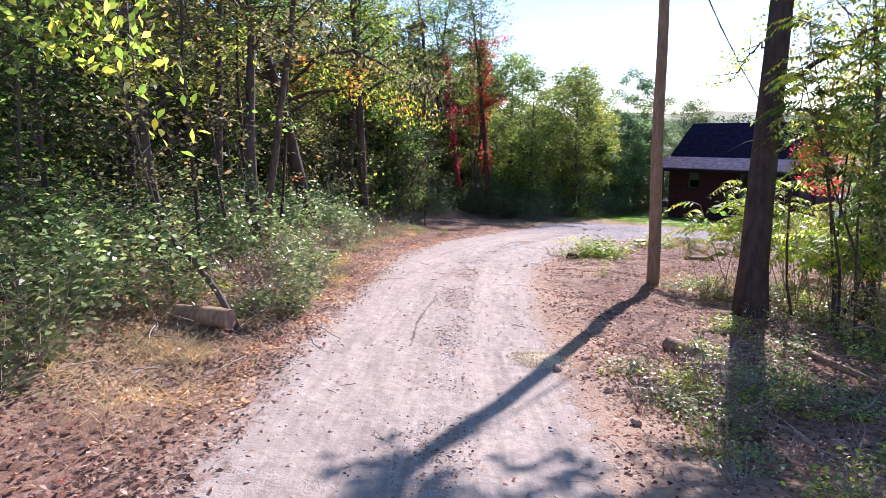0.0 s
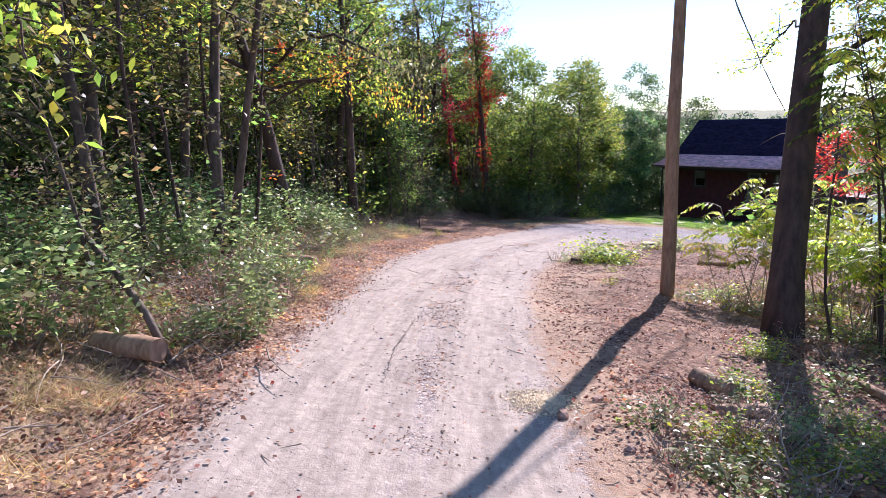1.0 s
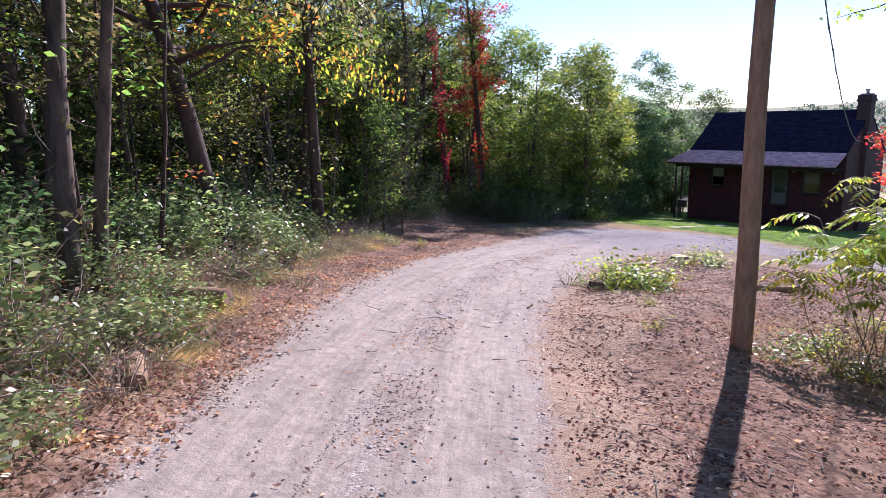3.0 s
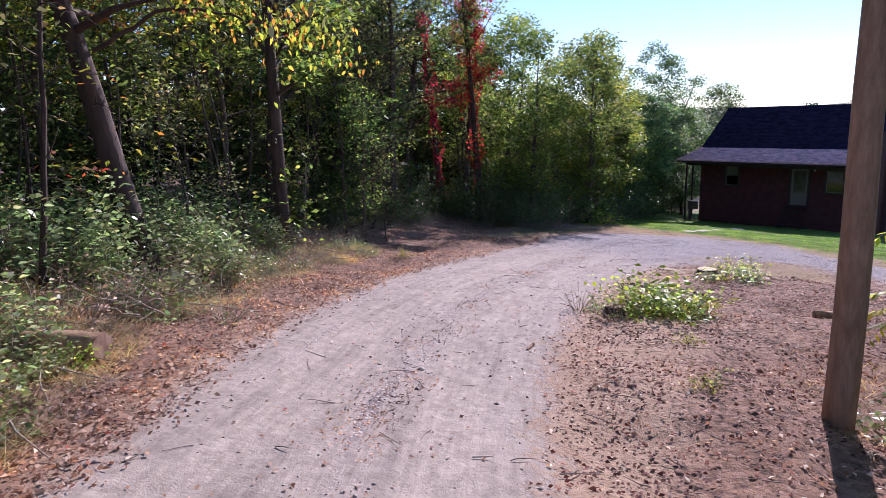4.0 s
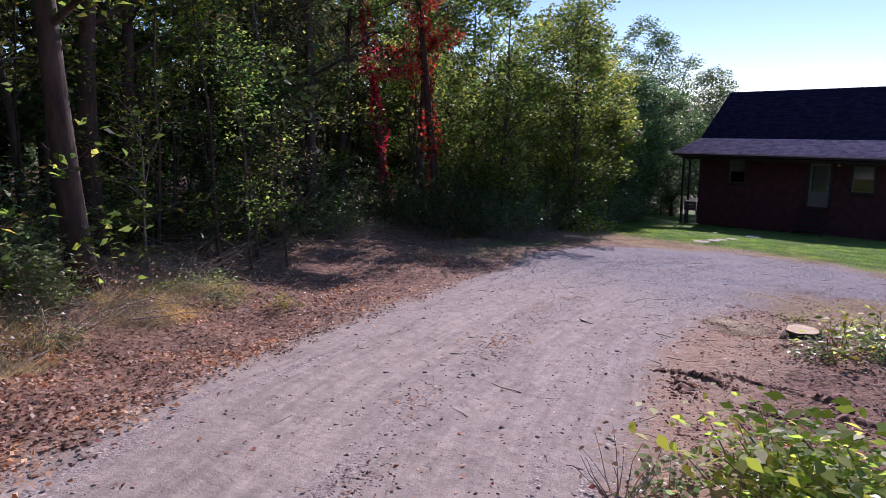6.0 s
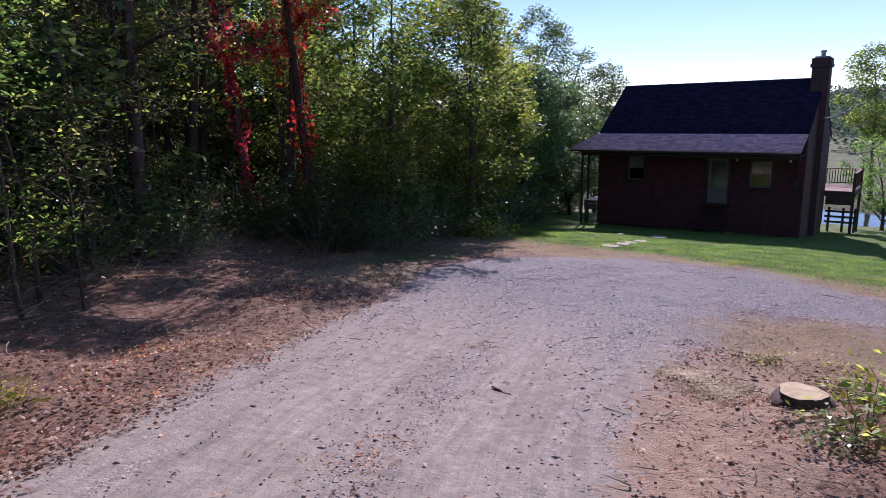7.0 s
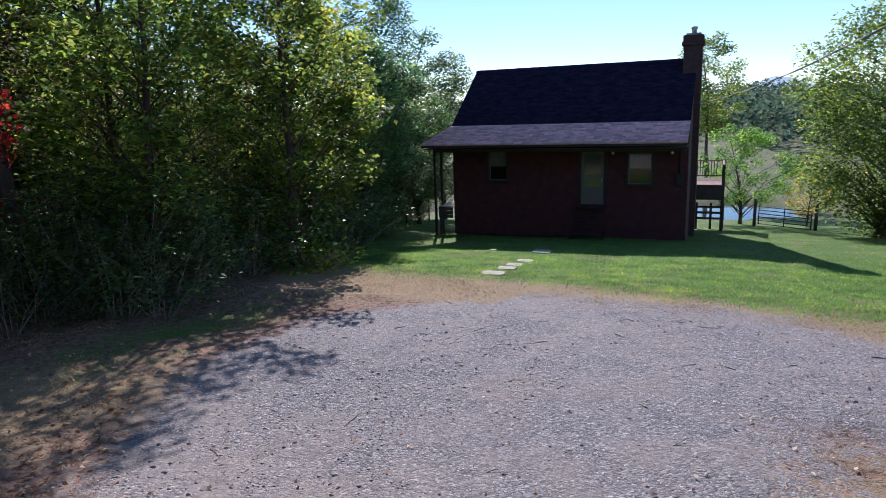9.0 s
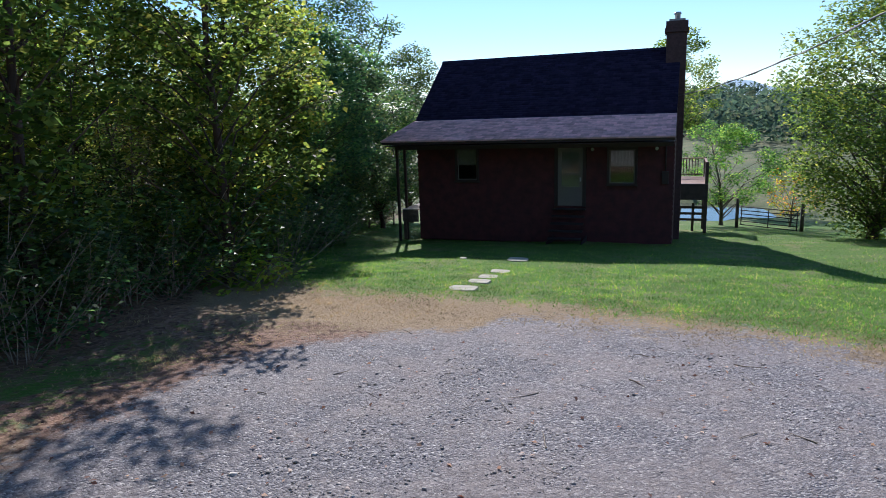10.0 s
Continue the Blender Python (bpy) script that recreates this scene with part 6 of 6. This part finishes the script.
# print of a tyre's tread in the dust
r = np.random.default_rng(217)
k = np.arange(0, 1, 0.0085)
tx, ty = np.interp(k, [0, 0.3, 0.65, 1], [-4.7, -3.75, -3.0, -2.0]), np.interp(k, [0, 0.3, 0.65, 1], [11.55, 10.5, 9.7, 8.8])
side = np.array([0.75, -0.66])
P = np.vstack([np.column_stack([tx, ty]) + side * o + r.normal(0, 0.016, (len(k), 2)) for o in (-0.09, -0.06, -0.03, 0.03, 0.06, 0.09)])
P = np.column_stack([P, height(P[:, 0], P[:, 1])])
P = P[r.random(len(P)) < 0.6]
v, f = lumps(P, 0.007, r, 0.7)
tagged(part_np("tyre_print", v, f, TREAD), "crumbled tyre tread print in the drive's dust", "tyre print", kind="stuff")


def twig_field(n, weight, box, lo, hi, rad, seed, name, label, lift=0.03):
    P, r = random_points(n, *box, weight, seed)
    bits = []
    for p in P:
        a, e = r.uniform(0, 6.28), r.normal(0.03, 0.1)
        d = np.array([math.cos(a) * math.cos(e), math.sin(a) * math.cos(e), math.sin(e)])
        st = grow(p + np.array([0, 0, lift]), d, r.uniform(lo, hi), 4, r, 0.12)
        low = height(st[:, 0], st[:, 1])
        st[:, 2] = np.clip(st[:, 2], low + 0.008, low + 0.02 + lift)
        bits.append(tube(st, np.linspace(rad, rad * 0.4, 5) * r.uniform(0.6, 1.5), 4, False))
    return tagged(tri_safe(name, bits, TWIG), label, "twigs", kind="stuff")


twig_field(1500, lambda x, y: smooth(road_distance(x, y), 0.0, 0.8) * 0.8 * (x > np.interp(y, [d_[1] for d_ in DRIVE], [d_[0] for d_ in DRIVE])), (-12, 3.5, 7, 27), 0.08, 0.42, 0.0055, 205, "twigs", "pale broken twigs strewn on the cleared soil")
twig_field(640, lambda x, y: smooth(forest_edge(y) + 2.0 - x, 0, 0.6) * smooth(x - forest_edge(y) + 6, 0, 1), (-27, -2, 4, 30), 0.4, 1.6, 0.008, 206, "brushwood", "fallen brushwood under the trees", 0.15)
twig_field(120, lambda x, y: smooth(-road_distance(x, y), -0.2, 0.3) * 0.5, (-19, 4, 4, 36), 0.1, 0.4, 0.006, 207, "sticks", "small sticks lying on the gravel", 0.005)

P, r = random_points(90000, -30, 0, 34.5, 62, lambda x, y: smooth(y - np.interp(x, LAWN_X, LAWN_Y), -1.0, 1.2) * smooth(x - forest_edge(y), -1, 1) * (0.12 + 0.88 * smooth(50 - y, 0, 9)), 208)
v, f = blades(P, 0.042, 0.02, r, 0.7)
tagged(part_np("lawn_grass", v, f, GRASS), "short green grass blades on the lawn", "grass", kind="stuff")


def straw_weight(x, y):
    l = y - np.interp(x, LAWN_X, LAWN_Y)
    band = smooth(l, -3.4, -1.0) * (1 - 0.95 * smooth(l, 0.4, 2.2)) * smooth(x - forest_edge(y), -1, 1.5)
    isle = 0.85 * np.exp(-(((x + 9.9) / 2.4) ** 2 + ((y - 29.4) / 3.0) ** 2))
    return np.clip(band + isle, 0, 1) * smooth(road_distance(x, y), -0.3, 0.6) * (0.3 + 0.7 * smooth(vnoise(x, y, 0.9, 46), -0.3, 0.5))


P, r = random_points(5000, -23, -16.5, 26.5, 36, lambda x, y: smooth(road_distance(x, y), -0.1, 0.8) * smooth(x - forest_edge(y), -0.5, 1.0) * (0.15 + 0.85 * smooth(vnoise(x, y, 1.1, 49), -0.2, 0.4)), 213)
v, f = blades(P, 0.035, 0.011, r, 1.2)
tagged(part_np("shaded_grass", v, f, STRAW), "thin patchy dry grass under the wood's edge", "grass", kind="stuff")
P, r = random_points(34000, -28, 2, 25, 43, straw_weight, 209)
v, f = blades(P, 0.03, 0.011, r, 1.4)
tagged(part_np("dry_grass", v, f, STRAW), "tan dry grass between gravel and lawn", "grass", kind="stuff")
P, r = random_points(22000, -24, 0, 4.5, 21, lambda x, y: smooth(forest_edge(y) + 2.4 - x, 0, 0.6) * smooth(x - forest_edge(y) + 2.5, 0, 1) * smooth(road_distance(x, y), 0.2, 0.9) * (0.15 + 0.85 * smooth(vnoise(x, y, 1.0, 47), -0.2, 0.4)), 210)
v, f = blades(P, 0.16, 0.01, r, 1.4)
tagged(part_np("verge_grass", v, f, STRAW), "dry straggling grass on the drive's verge", "grass", kind="stuff")
P, r = random_points(700, -5, 1, 16.5, 22, lambda x, y: smooth(vnoise(x, y, 0.8, 48), -0.2, 0.4) * np.exp(-(((x + 2.2) / 1.6) ** 2 + ((y - 19.0) / 1.6) ** 2)), 211)
v, f = blades(P, 0.13, 0.012, r, 0.9)
tagged(part_np("rough_grass", v, f, STRAW), "sparse rough grass behind the pole", "grass", kind="stuff")


# ---------------------------------------------------------------- logs, stumps and rocks
def make_log(name, x, y, turn, length, radius, label, tilt=0.0, seed=0):
    r = np.random.default_rng(seed)
    root = tagged(new(name), label, "log")
    z = np.linspace(-length / 2, length / 2, 9)
    rad = radius * (1 + 0.05 * np.sin(z * 9 + seed))
    v, f = tube([(q, 0.012 * math.sin(q * 7), 0) for q in z], rad, 18, False)
    v = v + r.normal(0, 0.006, v.shape)
    part_np("bark", v, f, LOG_BARK, root, "", True)
    for s in (0, 8):
        ring = v[s * 18:(s + 1) * 18]
        c = ring.mean(0)
        k = np.arange(18)
        part_np("cut_end", np.vstack([ring, c]), np.stack([k, (k + 1) % 18, np.full(18, 18)], -1), LOG_CUT, root, "reddish sawn end grain")
    root.matrix_basis = pose(x, y, gz(x, y) + radius * 0.65, 0, tilt, turn)
    return root


make_log("log", -3.85, 6.62, 28, 0.9, 0.135, "short sawn log with reddish cut end among weeds", 0, 1)
make_log("log", 0.2, 12.2, -22, 0.56, 0.125, "thick sawn log lying on cleared soil", 0, 2)
make_log("log", 0.85, 11.55, 48, 0.6, 0.085, "thin sawn branch piece beside a log", 0, 3)
make_log("log", 0.55, 11.75, 10, 0.24, 0.05, "short billet of wood on the soil", 0, 4)
make_log("log", -5.35, 23.2, 35, 0.9, 0.07, "thin fallen branch on bare soil", 0, 5)
make_log("log", -9.7, 11.6, 40, 1.3, 0.16, "grey log among the undergrowth", 0, 6)
make_log("log", -11.1, 12.9, 70, 0.6, 0.15, "sawn log half hidden by bushes", 0, 7)
make_log("log", 1.9, 13.6, -30, 2.2, 0.06, "long dead branch by the big tree", 0, 8)
make_log("log", 1.4, 12.3, -10, 1.6, 0.04, "thin dead branch on the soil", 0, 9)
make_log("log", -9.62, 22.75, 100, 0.5, 0.018, "thin bare stick on turned soil", 0, 10)
make_log("log", -7.36, 17.08, 110, 0.3, 0.022, "short brown stick on the drive", 0, 11)
make_log("log", -5.3, 8.2, 25, 1.0, 0.09, "brown fallen branch among verge weeds", 0, 14)
make_log("log", -6.6, 9.9, -15, 0.8, 0.12, "rotten log among verge weeds", 0, 15)
make_log("log", -12.1, 24.5, -20, 0.35, 0.009, "small dark twig on the drive", 0, 13)


def make_stump(x, y, radius, tall, label, seed, wood, top):
    r = np.random.default_rng(seed)
    root = tagged(new("stump"), label, "stump")
    z = np.array([-0.1, 0.0, 0.08, tall * 0.5, tall])
    v, f = tube([(0, 0, q) for q in z], radius * np.array([1.45, 1.3, 1.12, 1.0, 0.97]), 24, False)
    a = np.arctan2(v[:, 1], v[:, 0])
    v[:, :2] *= (1 + 0.07 * np.sin(3 * a + seed) + 0.04 * np.sin(7 * a))[:, None]
    part_np("bark", v, f, BARK_DARK, root, "", True)
    ring = v[-24:]
    k = np.arange(24)
    mid = ring * np.array([0.5, 0.5, 1]) + np.array([0, 0, 0.012])
    vv = np.vstack([ring + np.array([0, 0, 0.003]), mid, [[0, 0, tall + 0.015]]])
    ff = np.vstack([np.stack([k, (k + 1) % 24, 24 + k], -1), np.stack([(k + 1) % 24, 24 + (k + 1) % 24, 24 + k], -1), np.stack([24 + k, 24 + (k + 1) % 24, np.full(24, 48)], -1)])
    part_np("cut_top", vv, ff, wood, root, top)
    root.location = (x, y, gz(x, y))


# churned ridges of soil where a wheel has turned
RIDGES = [[(-10.15, 23.02), (-9.75, 23.11), (-9.47, 23.23), (-9.24, 23.18)], [(-9.41, 23.52), (-9.13, 23.8), (-8.72, 23.85)], [(-8.93, 22.71), (-8.65, 22.8), (-8.4, 22.83)], [(-8.54, 23.75), (-8.15, 23.57)], [(-9.68, 22.88), (-9.4, 22.48)], [(-8.3, 23.2), (-7.7, 23.3), (-7.2, 23.1)]]
TURNED = plain("turned_soil", (0.26, 0.15, 0.11), 0.95, 0, 0.4, 7.0, 0.02)
r = np.random.default_rng(215)
for line in RIDGES:
    q = np.arange(len(line))
    k = np.linspace(0, len(line) - 1, 14 * (len(line) - 1))
    x = np.interp(k, q, [p[0] for p in line]) + r.normal(0, 0.025, len(k))
    y = np.interp(k, q, [p[1] for p in line]) + r.normal(0, 0.025, len(k))
    rad = 0.075 * np.sin(np.pi * np.linspace(0.04, 0.96, len(k))) ** 0.5 * r.uniform(0.7, 1.3, len(k))
    v, f = tube(np.column_stack([x, y, height(x, y) - 0.03]), rad, 9, True)
    v = v + r.normal(0, 0.012, v.shape)
    ridge = tri_safe("soil_ridge", [(v, f)], TURNED)
    tagged(ridge, "churned ridge of dark soil beside the drive", "soil", kind="stuff")
    k = r.uniform(0, len(line) - 1, 200)
    x = np.interp(k, q, [p[0] for p in line]) + r.normal(0, 0.12, 200)
    y = np.interp(k, q, [p[1] for p in line]) + r.normal(0, 0.12, 200)
    v, f = lumps(np.column_stack([x, y, height(x, y)]), 0.016, r, 0.6)
    tagged(part_np("soil_crumbs", v, f, CLOD), "crumbs of dark soil beside the drive", "soil", kind="stuff")
P, r = random_points(1500, -14, 3, 7, 34, lambda x, y: smooth(road_distance(x, y), -0.8, 0.4) * 0.6 * (x > -14.5), 216)
P[:, 2] += 0.02
v, f = leaves(P, 0.06, r, 0.0, 0.5, 0.85)
tagged(part_np("wood_chips", v, f, CHIP), "pale wood chips and bleached leaves on the soil", "chips", kind="stuff")


make_stump(-9.36, 26.05, 0.235, 0.13, "fresh tree stump with a pale sawn top", 1, CUT_WOOD, "pale fresh sawn top")
make_stump(-8.0, 20.05, 0.16, 0.17, "dark weathered stump beside yellow-green weeds", 2, LOG_BARK, "dull reddish weathered top")

SAWDUST = plain("sawdust", (0.78, 0.63, 0.42), 0.95, 0, 0.25, 14.0, 0.006)
for x, y, rad, s in ((-0.55, 9.9, 0.42, 3), (-10.2, 26.2, 0.5, 4), (-10.7, 26.6, 0.4, 5)):
    P, r = random_points(4500, x - 2 * rad, x + 2 * rad, y - 2 * rad, y + 2 * rad, lambda a, b: np.exp(-((a - x) ** 2 + (b - y) ** 2) / (0.6 * rad) ** 2), 300 + s)
    P[:, 2] += 0.035 * np.exp(-((P[:, 0] - x) ** 2 + (P[:, 1] - y) ** 2) / (0.6 * rad) ** 2)
    v, f = lumps(P, 0.0075, r, 0.6)
    tagged(part_np("sawdust", v, f, SAWDUST), "pale heap of sawdust and chips on the soil", "sawdust", kind="stuff")


def make_rock(seed, size):
    r = np.random.default_rng(seed)
    bm = bmesh.new()
    bmesh.ops.create_icosphere(bm, subdivisions=2, radius=size * 0.75)
    off = Vector(r.uniform(0, 50, 3))
    for v in bm.verts:
        n = noise.noise(v.co / size * 0.9 + off) * 0.6 + noise.noise(v.co / size * 2.4 + off) * 0.35
        v.co *= 1 + n
        v.co.z *= 0.62
    return tagged(part("rock", bm, ROCK), "brown weathered rock on bare soil", "rock", "rocks beside the drive")


for k, (x, y, s) in enumerate(((-0.15, 9.75, 0.1), (0.3, 9.75, 0.06), (0.75, 9.6, 0.08), (2.9, 10.35, 0.1), (2.3, 11.4, 0.09), (-0.2, 10.4, 0.08), (0.9, 10.2, 0.1), (-11.0, 12.35, 0.2), (-10.5, 12.2, 0.14), (1.5, 9.0, 0.08))):
    make_rock(400 + k, s).location = (x, y, gz(x, y) + s * 0.25)

lean = tri_safe("leaning_pole", [tube([(-3.55, 7.0, gz(-3.55, 7.0)), (-4.0, 6.9, 1.35), (-4.5, 6.8, 1.7), (-5.05, 6.67, 2.05), (-5.4, 6.6, 2.25)], [0.05, 0.048, 0.045, 0.04, 0.034], 8)], BARK)
tagged(lean, "dead bark-covered stem leaning in the bushes", "dead stem")

# ---------------------------------------------------------------- lawn and far side
for k, (x, y, a, b) in enumerate(((-17.4, 39.9, 0.3, 0.2), (-17.34, 40.85, 0.24, 0.17), (-17.36, 41.65, 0.24, 0.17), (-17.33, 42.6, 0.25, 0.17), (-17.55, 45.4, 0.3, 0.24), (-19.2, 45.2, 0.1, 0.09))):
    r = np.random.default_rng(500 + k)
    bm = bmesh.new()
    ring = []
    for q in range(11):
        t = q / 11 * 2 * math.pi
        w = r.uniform(0.92, 1.06)
        cx, cy = math.cos(t + 0.3), math.sin(t + 0.3)
        ring.append((a * w * math.copysign(abs(cx) ** 0.45, cx), b * w * math.copysign(abs(cy) ** 0.45, cy)))
    top = [bm.verts.new((px, py, 0.018)) for px, py in ring]
    low = [bm.verts.new((px * 1.05, py * 1.05, -0.06)) for px, py in ring]
    bm.faces.new(top)
    for q in range(11):
        bm.faces.new((low[q], low[(q + 1) % 11], top[(q + 1) % 11], top[q]))
    st = tagged(part("stepping_stone", bm, STONE), "flat pale stepping stone set in the lawn", "stepping stone", "stepping stones")
    st.location = (x, y, gz(x, y) + 0.01)

gate = tagged(new("farm_gate"), "tubular metal farm gate between wooden posts", "gate")
g0, g1 = Vector((-10.2, 64.4, 0)), Vector((-7.7, 62.8, 0))
zb = min(gz(g0.x, g0.y), gz(g1.x, g1.y))
for k in range(6):
    z = zb + 0.18 + 0.19 * k
    tri_safe("tube", [tube([(g0.x, g0.y, z), ((g0.x + g1.x) / 2, (g0.y + g1.y) / 2, z), (g1.x, g1.y, z)], [0.022] * 3, 8)], RUST_GATE, gate)
for t in (0.02, 0.5, 0.98):
    q = g0.lerp(g1, t)
    tri_safe("upright", [tube([(q.x, q.y, zb + 0.16), (q.x, q.y, zb + 0.7), (q.x, q.y, zb + 1.16)], [0.025] * 3, 8)], RUST_GATE, gate)
for q, h in ((g0.lerp(g1, -0.06), 1.55), (g0.lerp(g1, 1.06), 1.4)):
    p = tri_safe("fence_post", [tube([(q.x, q.y, gz(q.x, q.y) - 0.2), (q.x, q.y, gz(q.x, q.y) + h * 0.5), (q.x, q.y, gz(q.x, q.y) + h)], [0.09, 0.085, 0.08], 10)], BARK)
    tagged(p, "round weathered wooden gate post", "post", "gate posts")

# woods and scrub beyond the pond
r = np.random.default_rng(600)
cl, sz = [], []
for _ in range(620):
    y = 92 + 520 * r.random() ** 1.2
    x = (r.uniform(-0.6, 0.5) if r.random() < 0.4 else r.uniform(-0.12, 0.3)) * y - 8
    if r.random() > 0.18 + 0.82 * smooth(np.array([y]), 130, 230)[0]:
        continue
    s = r.uniform(0.8, 1.9) if y < 135 else r.uniform(3.0, 6.5)
    z = gz(x, y)
    n = 60 if y < 135 else 110
    u = r.normal(0, 1, (n, 3))
    u /= np.linalg.norm(u, axis=1)[:, None]
    cl.append(np.array([x, y, z + s * 0.8]) + u * s * r.uniform(0.6, 1.05, (n, 1)) * np.array([1.1, 1.1, 0.95]))
    sz.append(np.full(n, s * 0.24))
C, S = np.vstack(cl), np.concatenate(sz)
v, f = leaves(C, 1.0, r, 0.1, 0.75, 0.3)
v = (v.reshape(-1, 4, 3) - C[:, None]) * S[:, None, None] + C[:, None]
tagged(part_np("far_woods", v.reshape(-1, 3), f, LEAF_HAZED), "distant woods and scrub across the valley, blued for haze", "woods", kind="stuff")

cl, sz = [], []
for _ in range(260):
    y = r.uniform(-30, 110)
    x = float(forest_edge(y)) - r.uniform(34, 95)
    s = r.uniform(2.5, 5.0)
    u = r.normal(0, 1, (70, 3))
    u /= np.linalg.norm(u, axis=1)[:, None]
    cl.append(np.array([x, y, gz(x, y) + s * r.uniform(0.6, 1.6)]) + u * s * r.uniform(0.6, 1.05, (70, 1)))
    sz.append(np.full(70, s * 0.24))
C, S = np.vstack(cl), np.concatenate(sz)
v, f = leaves(C, 1.0, r, 0.1, 0.75, 0.3)
v = (v.reshape(-1, 4, 3) - C[:, None]) * S[:, None, None] + C[:, None]
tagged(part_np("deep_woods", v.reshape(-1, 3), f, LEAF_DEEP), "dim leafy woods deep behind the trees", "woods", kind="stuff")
